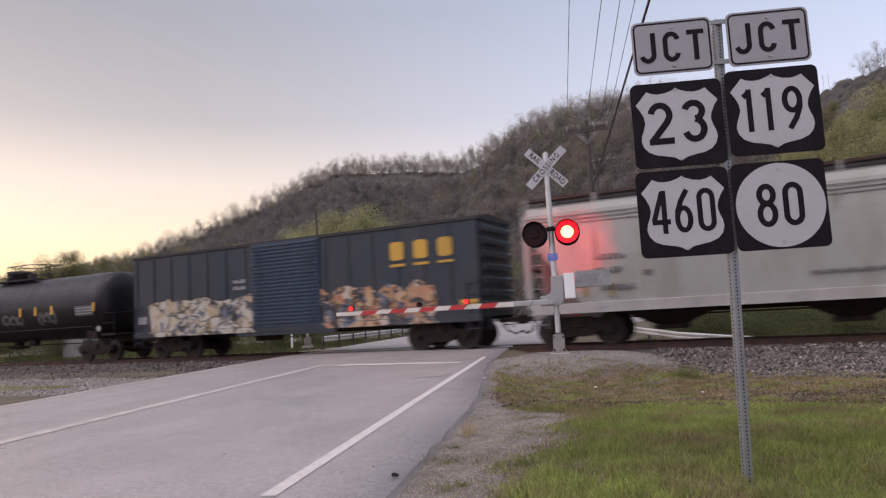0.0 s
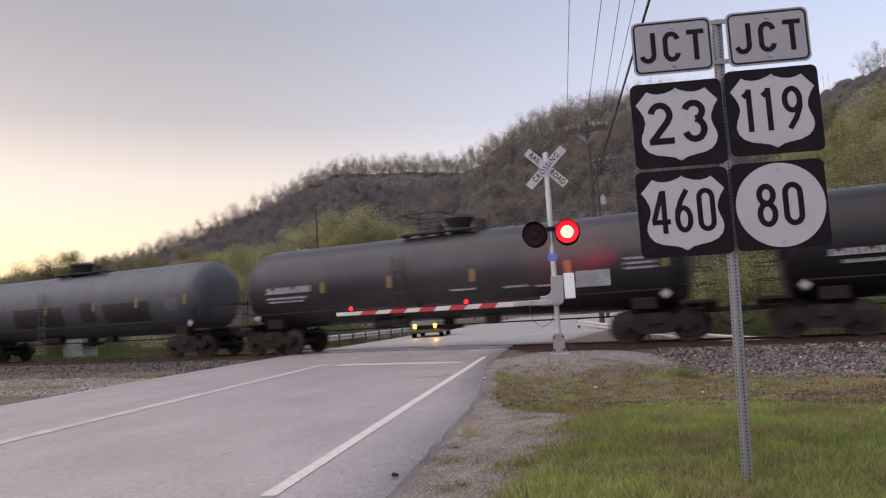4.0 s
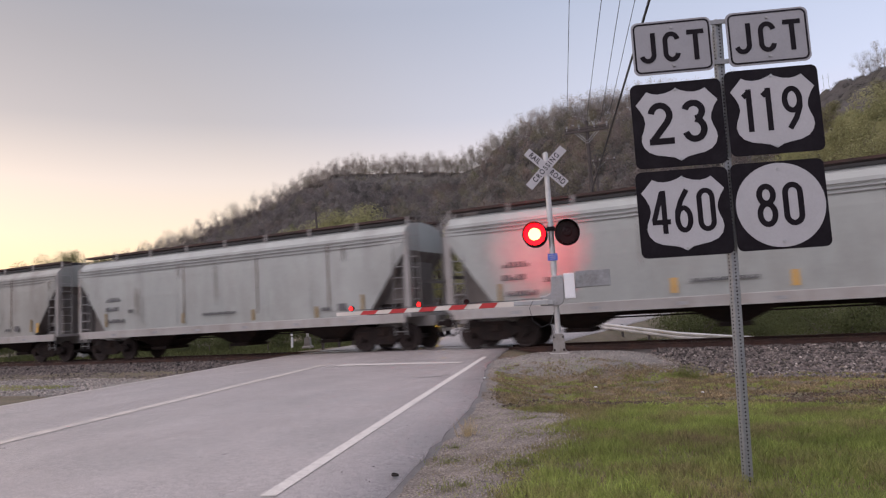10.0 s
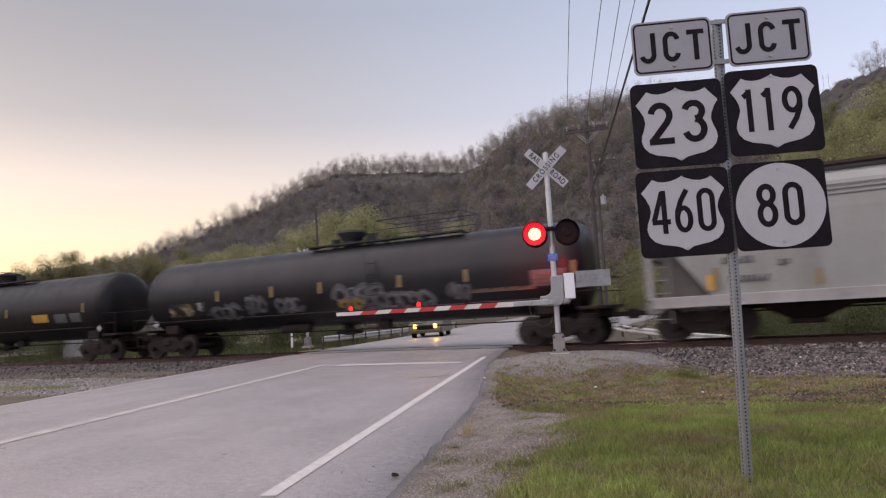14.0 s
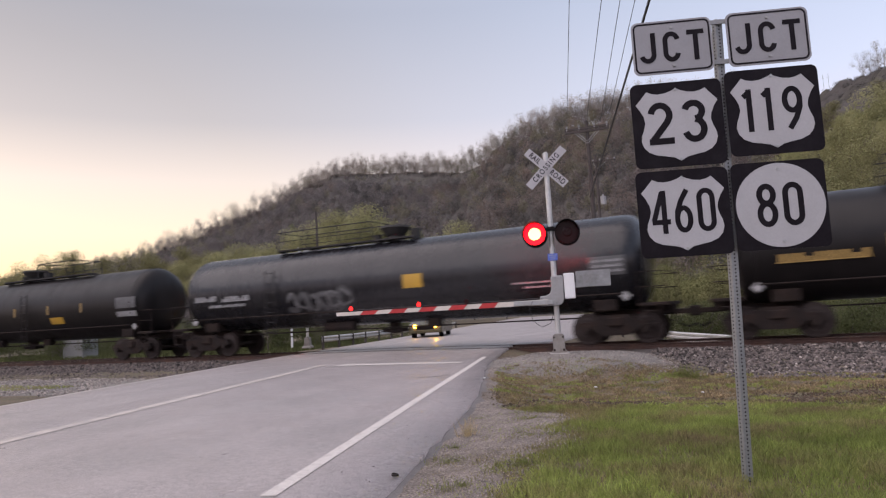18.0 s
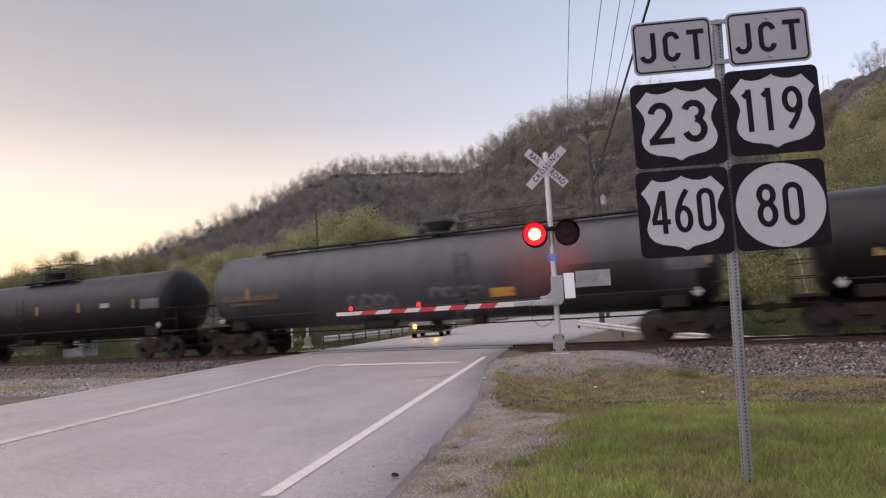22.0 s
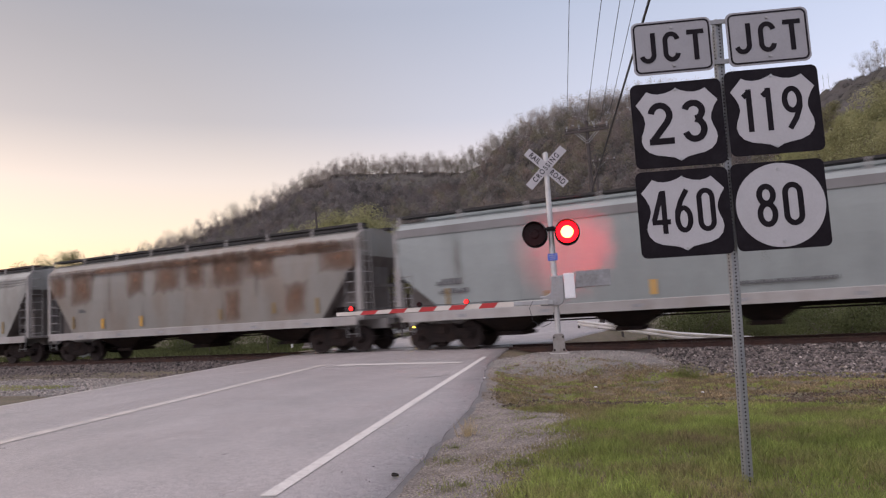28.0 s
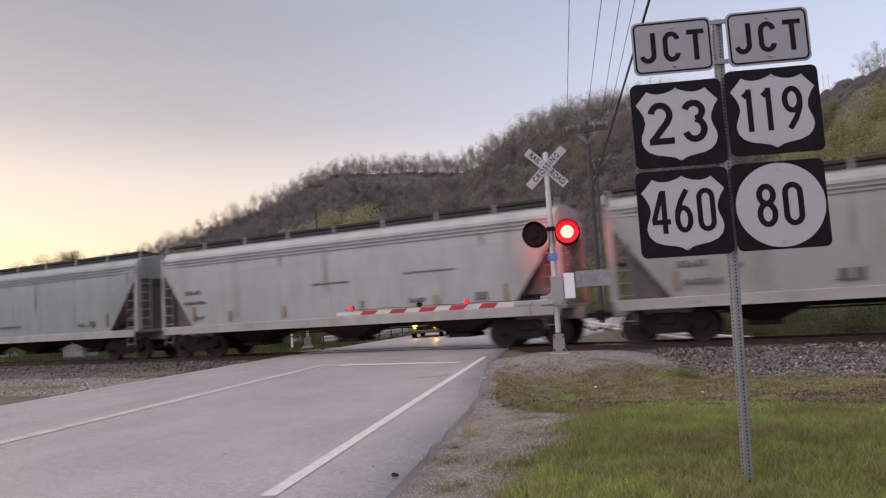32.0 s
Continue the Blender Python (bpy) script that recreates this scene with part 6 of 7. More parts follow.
def far_crown(r, bits, size, tall=13.0):
    """A far crown: uneven lobes of small leaf sprays."""
    lobes = []
    for k in range(3):
        a = r.uniform(0, 6.28)
        d = r.uniform(0.5, 1.7)
        lobes.append(((math.cos(a) * d, math.sin(a) * d, tall * r.uniform(0.42, 0.74)), (r.uniform(2.0, 3.0), r.uniform(2.0, 3.0), r.uniform(2.2, 3.6))))
    ps = []
    pick = r.integers(0, 3, bits)
    d = r.normal(0, 1, (bits, 3))
    d /= np.linalg.norm(d, axis=1)[:, None]
    c = np.array([lobes[k][0] for k in pick])
    s3 = np.array([lobes[k][1] for k in pick])
    p = c + d * s3 * (0.35 + 1.1 * r.random((bits, 1)) ** 1.1)
    face = d + r.normal(0, 0.55, (bits, 3)) + np.array([0, 0, 0.2])
    face /= np.linalg.norm(face, axis=1)[:, None]
    a = np.cross(face, r.normal(0, 1, (bits, 3)))
    a /= np.linalg.norm(a, axis=1)[:, None]
    b = np.cross(face, a)
    s = size * r.uniform(0.5, 1.3, (bits, 1))
    ps.append((np.stack([p - a * s, p + a * s * 0.9 + b * s * 0.3, p + b * s], 1).reshape(-1, 3), np.arange(bits * 3).reshape(-1, 3)))
    ps.append(stick((0, 0, -1), (0, 0, tall * 0.5), 0.2, 0.1, 3))
    return join(ps)


def thin_tree(r, low, leaves):
    """A slender budding tree on the crest: a long stem, rising limbs, a thin fan of twigs and buds."""
    v, t = leaf_cloud(leaves, 0.27, r, 4.4, low, 18.5)
    return join([(v, t[:leaves]), limbs(r, 17.8, 4.2, 11, 0.22, 4)])


def wood_crown(r, n, size):
    """A rounded crown of a slope tree on a short stem: lobes coated with twig sprays that face outwards."""
    k = 5
    a = r.uniform(0, 6.28, k)
    c = np.stack([np.cos(a) * r.uniform(0.2, 0.55, k), np.sin(a) * r.uniform(0.2, 0.55, k), r.uniform(-0.35, 0.45, k)], 1)
    c[0] = (0, 0, 0.5)
    rad = r.uniform(0.45, 0.66, k)
    d = r.normal(0, 1, (n, 3)) + np.array([0, 0, 0.35])
    d /= np.linalg.norm(d, axis=1)[:, None]
    q = r.integers(0, k, n)
    p = c[q] + d * rad[q][:, None] * r.uniform(0.8, 1.08, (n, 1))
    face = d + r.normal(0, 0.20, (n, 3)) + np.array([0, 0, 0.35])
    face /= np.linalg.norm(face, axis=1)[:, None]
    u = np.cross(face, r.normal(0, 1, (n, 3)))
    u /= np.linalg.norm(u, axis=1)[:, None]
    w = np.cross(face, u)
    z = size * r.uniform(0.55, 1.35, (n, 1))
    p = p * np.array([4.0, 4.0, 5.0]) + np.array([0, 0, 7.6])
    tri = np.stack([p - u * z, p + u * z * 0.9 + w * z * 0.3, p + w * z], 1).reshape(-1, 3)
    return tri, np.arange(n * 3).reshape(-1, 3)


slope_trees = [far_crown(rng, 1500, 0.19) for _ in range(8)]
ridge_trees = [thin_tree(rng, low, n) for low, n in ((7.0, 850), (3.0, 1050), (4.5, 950), (6.0, 850), (2.0, 1200), (5.0, 900), (4.0, 1000))]


def hill_height(p, w):
    k = 9 * noise.noise((p[0] * 0.012, p[1] * 0.012, 0.5)) + 3 * noise.noise((p[0] * 0.04, p[1] * 0.04, 2))
    return p[2] + k * min(1, w * 3) * (0.4 if w > 0.9 else 1)


CELL = 6.4
JIT = np.random.default_rng(3).random((256, 256, 4))


def crown_field(x, y):
    """Height of the closed canopy over the slope, crown beside crown, at arrays of places."""
    ci, cj = np.floor(x / CELL).astype(int), np.floor(y / CELL).astype(int)
    best = np.full(x.shape, -9.0)
    for di in (-1, 0, 1):
        for dj in (-1, 0, 1):
            q = JIT[(ci + di) % 256, (cj + dj) % 256]
            tx, ty = (ci + di + 0.1 + 0.8 * q[..., 0]) * CELL, (cj + dj + 0.1 + 0.8 * q[..., 1]) * CELL
            rr = 3.0 + 2.4 * q[..., 2]
            d2 = (x - tx) ** 2 + (y - ty) ** 2
            best = np.maximum(best, np.sqrt(np.maximum(0, rr * rr - d2)) * 1.9 + 4.6 * q[..., 3] + 1.0 - 0.5 * np.sqrt(d2))
    return best


def canopy(name, b0, b1, nb, w1, nw, mat, label, sprays, size, tall=1.0):
    """A far wood: its closed canopy, and loose leaf sprays standing out of it."""
    bb, ww = np.meshgrid(np.linspace(b0, b1, nb), np.linspace(0, w1, nw))
    base = hill_point(bb, ww).reshape(-1, 3)
    w = ww.ravel()
    soft = tall * np.clip(w / 0.05, 0, 1) * (1 - 0.68 * np.clip((w - 0.88) / 0.1, 0, 1))
    hills = np.array([hill_height(p, k) for p, k in zip(base, w)])
    v = np.stack([base[:, 0], base[:, 1], hills + crown_field(base[:, 0], base[:, 1]) * soft - 0.5 * (soft == 0)], 1)
    r = np.random.default_rng(nb)
    v += r.normal(0, 0.22, v.shape)
    a = (np.arange(nw - 1)[:, None] * nb + np.arange(nb - 1)[None, :]).ravel()
    t = np.concatenate([np.stack([a, a + 1, a + nb + 1], 1), np.stack([a, a + nb + 1, a + nb], 1)])
    pick = r.integers(0, len(v), sprays)
    p = v[pick] + r.normal(0, 0.45, (sprays, 3)) + np.array([0, 0, 0.3])
    f = r.normal(0, 0.4, (sprays, 3)) + np.array([0, -0.5, 0.8])
    f /= np.linalg.norm(f, axis=1)[:, None]
    e = np.cross(f, r.normal(0, 1, (sprays, 3)))
    e /= np.linalg.norm(e, axis=1)[:, None]
    g = np.cross(f, e)
    s = size * r.uniform(0.5, 1.4, (sprays, 1))
    q = (np.stack([p - e * s, p + e * s * 0.9 + g * s * 0.3, p + g * s], 1).reshape(-1, 3), np.arange(sprays * 3).reshape(-1, 3))
    v, t = join([(v, t), q])
    return tagged(new(name, soup(name, v, t, mat)), label, "woods", "", "stuff")


canopy("hillside_undergrowth", -67, 16, 500, 1.0, 130, M["forest"], "grey-brown brush under the hillside trees, darkened as shade between crowns", 60000, 0.5, 0.42)
kinds = ("grey", "brown", "russet", "olive", "green", "dark")
CROWNS = {k: [wood_crown(rng, {"grey": 290, "brown": 310, "russet": 330, "olive": 340, "green": 350, "dark": 330}[k], 0.40) for _ in range(6)] for k in kinds}
spots = {k: [] for k in kinds}
SP = 6.6
for w in np.arange(0.03, 0.962, 0.020):
    b = -67.0
    while b < 15:
        d, _h = ridge_at(b)
        foot_ = float(np.interp(b, [-110, -60, -35, -10, 10, 100], [500, 420, 260, 170, 120, 150]))
        b += math.degrees(SP / (foot_ + (d - foot_) * w)) * rng.uniform(0.75, 1.25)
        ww = w + rng.uniform(-0.009, 0.009)
        p = hill_point(np.array([b]), np.array([ww]))[0]
        n0 = noise.noise((p[0] * 0.016, p[1] * 0.016, 7.0)) + 0.5 * rng.normal()
        right = ease(-34, -20, b)
        k = "grey" if n0 < 0.10 - 0.55 * right else "brown" if n0 < 0.62 - 0.45 * right else "olive" if n0 < 0.90 - 0.30 * right else "russet" if right > 0.4 and n0 < 1.15 else "green" if n0 > 1.35 else "olive"
        if rng.random() < 0.10:
            k = "dark"
        if b > 1.5 and ww < 0.60 or b < -21.5 and ww > (0.945 if b > -34 else 0.985):
            continue
        if b > 3.2:
            k = "dark"
        # brown often swapped for grey towards the far left, as painted haze
        if b < -27 and k == "brown" and rng.random() < 0.6:
            k = "grey"
        spots[k].append((p[0], p[1], hill_height(p, ww) - 1.5 - 3.0 * ease(0.9, 0.985, ww), rng.uniform(0.62, 1.32) * (1 - 0.45 * ease(0.70, 0.9, ww) * ease(-20, -23, b) * ease(-38, -34, b)) * (0.42 if b > 3.2 else 1), rng.uniform(0, 6.28), rng.integers(0, 6)))
for k, what in (("grey", "bare haze-grey trees"), ("brown", "brown budding trees"), ("russet", "russet budding trees"), ("olive", "olive-green budding trees"), ("green", "trees in first green leaf"), ("dark", "dark leafless trees")):
    scatter("hillside_woods", CROWNS[k], spots[k], WOODS[k], what + " of the spring woods on the hillside")
canopy("bank_woods", 1.0, 16, 130, 0.46, 150, M["forest_olive"], "yellow-green spring woods on the rising bank", 190000, 0.27)
places = []
for k in range(420):
    b = -60 + 62 * (k + rng.uniform(0, 1)) / 420
    w = rng.uniform(0.90 if b < -35 else 0.965, 1.03)
    p = hill_point(np.array([b]), np.array([w]))[0]
    places.append((p[0], p[1], hill_height(p, w) - 0.5 - 4.8 * ease(-20, -23, b) - 2.6 * ease(-33, -37, b), rng.uniform(0.90, 1.50) * (1 + 0.15 * ease(-33, -37, b)) * (1 - 0.25 * ease(-47, -55, b)), rng.uniform(0, 6.28), rng.integers(0, 7)))
for b, k in ((7.15, 0.70), (7.6, 0.86), (8.1, 0.80), (8.5, 0.95), (8.9, 1.0)):
    p = hill_point(np.array([b]), np.array([1.0]))[0]
    places.append((p[0], p[1], hill_height(p, 1.0) - 0.5, k, b, int(k * 3)))
scatter("ridge_woods", ridge_trees, places, M["ridge"], "thin bare-branched trees along the ridge")


places = []
for _ in range(230):
    b = rng.uniform(-16, 1)
    w = rng.uniform(-0.12, 0.16)
    p = hill_point(np.array([b]), np.array([max(0.0, w)]))[0]
    k = 1 + min(0.0, w) * 2.5
    places.append((p[0] * k, -21.2 + (p[1] + 21.2) * k, hill_height(p, max(0.0, w)) - 0.8, rng.uniform(0.6, 1.0), rng.uniform(0, 6.28), rng.integers(0, 8)))
scatter("foot_woods", slope_trees, places, M["forest_olive"], "green bushes and trees at the foot of the hill")


def tree_meshes(seed, tall, spread, leaves, size, mat, bark, base=None, twigs=3, thick=0.2, lean=0.0):
    r = np.random.default_rng(seed)
    v, t = leaf_cloud(leaves, size, r, spread, tall * 0.28 if base is None else base, tall)
    crown = soup("crown", v, t[:leaves], mat)
    v, t = limbs(r, tall * 0.92, spread * 0.72, 10, thick, twigs, lean)
    return soup("trunk", v, t, bark), crown


def tree(name, meshes, x, y, z, s, a, label, category="tree", group="trees beyond the track"):
    ob = thing(name, pose(x, y, z, 0, 0, a) @ Matrix.Diagonal((s, s, s, 1)), label, category, group)
    part("trunk", meshes[0], None, ob)
    part("crown", meshes[1], None, ob)
    return ob


LEAFY = [tree_meshes(20 + i, 14, 5.0, 9000, 0.16, M["leaf_green"], M["bark"]) for i in range(3)]
BUDDY = [tree_meshes(30 + i, 13, 4.2, 6500, 0.105, M["leaf_yellow"], M["bark"], twigs=5) for i in range(3)]
PALE = [tree_meshes(40 + i, 13, 3.0, 7500, 0.085, M["leaf_yellow"], M["bark_pale"], twigs=2, thick=0.17, lean=1.0) for i in range(2)]
FARLEAF = [tree_meshes(60 + i, 13, 4.4, 8000, 0.17, M["leaf_yellow"], M["bark"], base=3.0, twigs=2) for i in range(3)]
SHRUB = [tree_meshes(50 + i, 3.4, 2.2, 5600, 0.060, M["leaf_dark"], M["bark"], base=0.1, thick=0.06) for i in range(3)]
for i, (x, y, top, k, s) in enumerate(((-85, 102, 26, 1, 1.7), (-78, 106, 23.5, 0, 1.5), (-74, 112, 23.0, 0, 1.5), (-92, 108, 23, 1, 1.5), (-101, 116, 25, 0, 1.4), (-110, 118, 20, 0, 1.4), (-119, 120, 21, 0, 1.4), (-128, 120, 22, 0, 1.4), (-138, 121, 24, 0, 1.5),
                                       (-150, 124, 23, 1, 1.5), (-66, 112, 21, 0, 1.4), (-58, 112, 19, 0, 1.3), (-50, 110, 17, 1, 1.3), (-81, 98, 22, 0, 1.5), (-88, 100, 24, 0, 1.6), (-83, 108, 25, 0, 1.7), (-72, 104, 21.5, 0, 1.5), (-95, 110, 22, 0, 1.5), (-77, 96, 19, 0, 1.3), (-105, 112, 20, 0, 1.4), (-115, 114, 19, 0, 1.4), (-133, 116, 21, 0, 1.4), (-145, 120, 21, 0, 1.4), (-62, 106, 18, 0, 1.3), (-91, 104, 24.5, 0, 1.6), (-80, 101, 24.5, 0, 1.6), (-76, 108, 24, 0, 1.5), (-98, 106, 22, 0, 1.5), (-108, 108, 21, 0, 1.4), (-122, 112, 21.5, 0, 1.4))):
    me = (LEAFY if k == 0 else BUDDY)[i % 3]
    tall = 14 if k == 0 else 13
    tree("leafy_tree" if k == 0 else "budding_tree", me, x, y, top - tall * s, s, 47 * i, "roadside tree in fresh yellow-green spring leaf")
for i, (x, y, top, s) in enumerate(((-232, 121, 27.5, 1.6), (-224, 124, 26.5, 1.5), (-216, 128, 30.4, 1.7), (-220.5, 127, 29.4, 1.5), (-213, 130, 29.6, 1.4), (-236, 115, 26, 1.5), (-228, 130, 28, 1.6), (-219, 136, 28, 1.6), (-208, 134, 28, 1.6), (-204, 146, 30, 1.6), (-198, 150, 30, 1.7), (-188, 158, 31, 1.7), (-176, 150, 28, 1.6), (-164, 142, 26, 1.5), (-156, 136, 25, 1.5), (-222, 140, 27, 1.6), (-226, 156, 29, 1.7), (-212, 165, 31, 1.7), (-196, 160, 31, 1.7), (-185, 150, 27, 1.6), (-170, 140, 25, 1.5), (-240, 128, 25, 1.6))):
    tree("budding_tree", FARLEAF[i % 3], x, y, top - 13 * s, s, 61 * i, "distant tree with thin spring leaves against the sky")
for i, (x, y, z, s) in enumerate(((5.4, 47.5, -3.0, 1.05), (7.5, 50, -3.0, 1.15), (3.2, 55, -3, 1.0))):
    tree("pale_tree", PALE[i % 2], x, y, z, s, 80 * i, "thin pale-barked tree on the bank")
for i, (x, y, z, s, k) in enumerate(((10, 78, 1, 1.35, 1), (13.5, 84, 3, 1.4, 1), (6.5, 86, 3, 1.4, 1), (16, 92, 6, 1.4, 1), (9, 104, 10, 1.4, 1), (4, 70, -2, 1.1, 1), (12, 100, 10, 1.3, 0), (17, 95, 8, 1.4, 1), (8, 80, 2, 1.2, 0), (14, 75, 2, 1.2, 1), (4, 90, 6, 1.3, 1), (20, 110, 12, 1.5, 0), (-2, 95, 3, 1.2, 1), (11, 62, -2, 0.9, 0), (15, 60, -2, 1.0, 1))):
    tree("leafy_tree" if k == 0 else "budding_tree", (LEAFY if k == 0 else BUDDY)[i % 3], x, y, z, s, 53 * i, "tree in fresh leaf on the rising bank")
for i, (b, w) in enumerate(((3.8, 0.52), (4.4, 0.54), (5.0, 0.50), (5.8, 0.40), (6.6, 0.34), (7.3, 0.42), (8.0, 0.46), (8.7, 0.50), (4.7, 0.22), (6.2, 0.18), (7.7, 0.26), (8.5, 0.33), (5.4, 0.10), (7.0, 0.12), (4.1, 0.12), (8.2, 0.15))):
    p = hill_point(np.array([b]), np.array([w]))[0]
    tree("budding_tree", FARLEAF[i % 3], p[0], p[1], hill_height(p, w) - 1.0, 0.95 + 0.1 * (i % 4), 67 * i, "tree in thin yellow-green leaf on the bank")
for i in range(34):
    x = RND.uniform(-5, 14)
    y = RND.uniform(13, 34)
    tree("shrub", SHRUB[i % 3], x, y, -2.2 - 0.02 * y, RND.uniform(0.8, 1.2), RND.uniform(0, 360), "low green shrub on the bank beyond the track", "shrub", "shrubs beyond the track")
for i in range(26):
    tree("shrub", SHRUB[i % 3], RND.uniform(-62, -26), RND.uniform(11, 28), -1.7, RND.uniform(0.8, 1.15), RND.uniform(0, 360), "low green shrub beyond the track", "shrub", "shrubs beyond the track")


# ---- poles and lines ----
def pole(x, y, tall, arms, label, r=0.15, transformer=False):
    ob = thing("utility_pole", pose(x, y, -1.2), label, "utility pole")
    part("pole_shaft", C((0, 0, -0.5), (0, 0, tall), r, r * 0.62, 12), M["wood_pole"], ob, "weathered round wooden shaft")
    for z, w, a, off in arms:
        m = Matrix.Rotation(radians(a), 4, "Z")
        arm_ = part("crossarm", box(bmesh.new(), (off, -0.12, z), (w, 0.09, 0.12), m, 0.008), M["wood_pole"], ob)
        for k in (-1, -0.38, 0.38, 1):
            p = m @ Vector((off + k * (w / 2 - 0.1), -0.12, z))
            part("insulator", cyl(cyl(bmesh.new(), p + Vector((0, 0, 0.05)), p + Vector((0, 0, 0.22)), 0.035, n=8), p + Vector((0, 0, 0.12)), p + Vector((0, 0, 0.18)), 0.06, n=8), M["box_grey"], arm_)
        for k in (-1, 1):
            part("brace", C(m @ Vector((off * 0.6 + k * w * 0.3, -0.10, z)), (0, -0.08, z - 0.7), 0.015, n=6), M["galv"], ob)
    if transformer:
        b = cyl(cyl(bmesh.new(), (0.42, 0, tall - 4.45), (0.42, 0, tall - 3.75), 0.26, n=16), (0.42, 0, tall - 3.75), (0.42, 0, tall - 3.55), 0.06, n=8)
        part("transformer", b, M["box_grey"], ob, "grey pole-mounted transformer")
    return ob


pole(-8.2, 14.0, 12.1, ((11.72, 2.3, 6, 0.0), (11.57, 2.3, 6, 0.0)), "tall weathered wooden utility pole with one crossarm")
pole(-13.3, 38.2, 15.6, ((15.0, 2.05, 5, 0.72),), "wooden utility pole with crossarm and transformer", 0.17, True)


def cable_run(name, a, b, sag, r, label, n=22):
    a, b = Vector(a), Vector(b)
    pts = []
    for i in range(n + 1):
        u = i / n
        p = a.lerp(b, u)
        p.z -= sag * 4 * u * (1 - u)
        pts.append(p)
    return solo(name, rods(bmesh.new(), pts, r, 5), M["wire"], label, "cable", "overhead lines")


for k, (x, y, z) in enumerate(((-9.22, 13.8, 10.74), (-8.2, 13.9, 10.74), (-7.45, 13.98, 10.74), (-7.08, 14.02, 10.74))):
    cable_run("power_line", (x, y, z), ((7.02, 8.01, 8.08, 8.85)[k], -42.2 + 0.2 * k, 11.15), 0.10, 0.012, "thin overhead power line")
far_pole = thing("utility_pole", pose(-53.4, 51.2, -1.5), "thin dark wooden pole among the trees beyond the track", "utility pole")
part("pole_shaft", C((0, 0, 0), (0, 0, 17.0), 0.20, 0.14, 10), M["wood_pole"], far_pole, "dark round wooden shaft")
part("crossarm", B((0, -0.15, 13.2), (0.9, 0.10, 0.14), 0.01), M["wood_pole"], far_pole)
cable_run("telephone_cable", (-8.35, 14.2, 6.9), (9.9, -42.0, 10.9), 0.15, 0.035, "thick black overhead cable")
pole(8.0, -42.2, 12.6, ((12.1, 2.3, 25, 0.0),), "wooden utility pole on the near roadside")


for x, y, z in ((31.0, 364.0, 106.5), (33.4, 364.8, 107.0)):
    ob = thing("radio_mast", pose(x, y, 76), "thin distant radio mast on the ridge", "radio mast", "masts on the ridge")
    part("mast_shaft", C((0, 0, 0), (0, 0, z + 3.5 - 76), 0.16, 0.07, 6), M["galv_dull"], ob)
    part("antenna", C((-0.6, 0, z + 1.5 - 76), (0.6, 0, z + 1.5 - 76), 0.05, n=5), M["galv_dull"], ob)

# ---- beyond the crossing ----
def guardrail(pts, label):
    ob = thing("guardrail", Matrix(), label, "guardrail")
    bm = bmesh.new()
    prof = [(0.0, 0.0), (-0.05, 0.04), (-0.05, 0.10), (0.0, 0.15), (-0.05, 0.20), (-0.05, 0.26), (0.0, 0.30)]
    vs = []
    for i, p in enumerate(pts):
        a, b = Vector(pts[max(0, i - 1)]), Vector(pts[min(len(pts) - 1, i + 1)])
        t = (b - a)
        nn = Vector((t.y, -t.x, 0)).normalized()
        if nn.dot(EYE - Vector(p)) < 0:
            nn = -nn
        vs.append([bm.verts.new(Vector(p) - nn * d * 1.0 + Vector((0, 0, h - 0.30))) for d, h in prof])
    for a, b in zip(vs, vs[1:]):
        for k in range(len(prof) - 1):
            bm.faces.new((a[k], a[k + 1], b[k + 1], b[k]))
    part("w_beam", bm, M["w_beam"], ob, "galvanised corrugated beam")
    for i, p in enumerate(pts):
        part("guard_post", B((p[0], p[1] + 0.12, p[2] - 0.45), (0.10, 0.12, 0.95), 0.01), M["wood_pole"], ob, "weathered wooden post")
    return ob


def between(pts, step):
    out = []
    for a, b in zip(pts, pts[1:]):
        a, b = Vector(a), Vector(b)
        n = max(1, int((b - a).length / step))
        out += [tuple(a.lerp(b, i / n)) for i in range(n)]
    return out + [pts[-1]]


guardrail(between([(-9.6, 14.5, 0.45), (-6.7, 11.4, 0.17), (-3.8, 8.4, -0.12), (-0.1, 5.7, -0.34), (6, 3.9, -0.6)], 1.9), "pale galvanised guardrail running down beside the track")
guardrail(between([(-20.2, 6.2, 0.42), (-22.1, 13.0, 0.36), (-23.6, 21.5, 0.36), (-26, 34, 0.4)], 1.9), "galvanised guardrail along the road beyond the crossing")
for x, y in ((-23.6, 8.2),):
    b = thing("marker_post", pose(x, y, -0.15), "short white marker post with dark bands", "marker post")
    part("shaft", C((0, 0, 0), (0, 0, 1.0), 0.06, n=12), M["box_white"], b)
    part("band", cyl(C((0, 0, 0.80), (0, 0, 0.86), 0.063, n=12), (0, 0, 0.55), (0, 0, 0.60), 0.063, n=12), M["black_paint"], b)
cab = thing("signal_cabinet", pose(-46.3, 12.2, -0.6, 0, 0, 8), "low grey metal equipment cabinet beyond the track", "cabinet")
part("cabinet_body", B((0, 0, 0.85), (1.9, 1.4, 1.5), 0.03), M["box_grey"], cab)
part("cabinet_roof", B((0, 0, 1.66), (2.06, 1.56, 0.10), 0.02), M["galv_dull"], cab)
for x in (-0.46, 0.46):
    part("cabinet_door", B((x, -0.715, 0.85), (0.86, 0.03, 1.3), 0.005), M["box_grey"], cab)


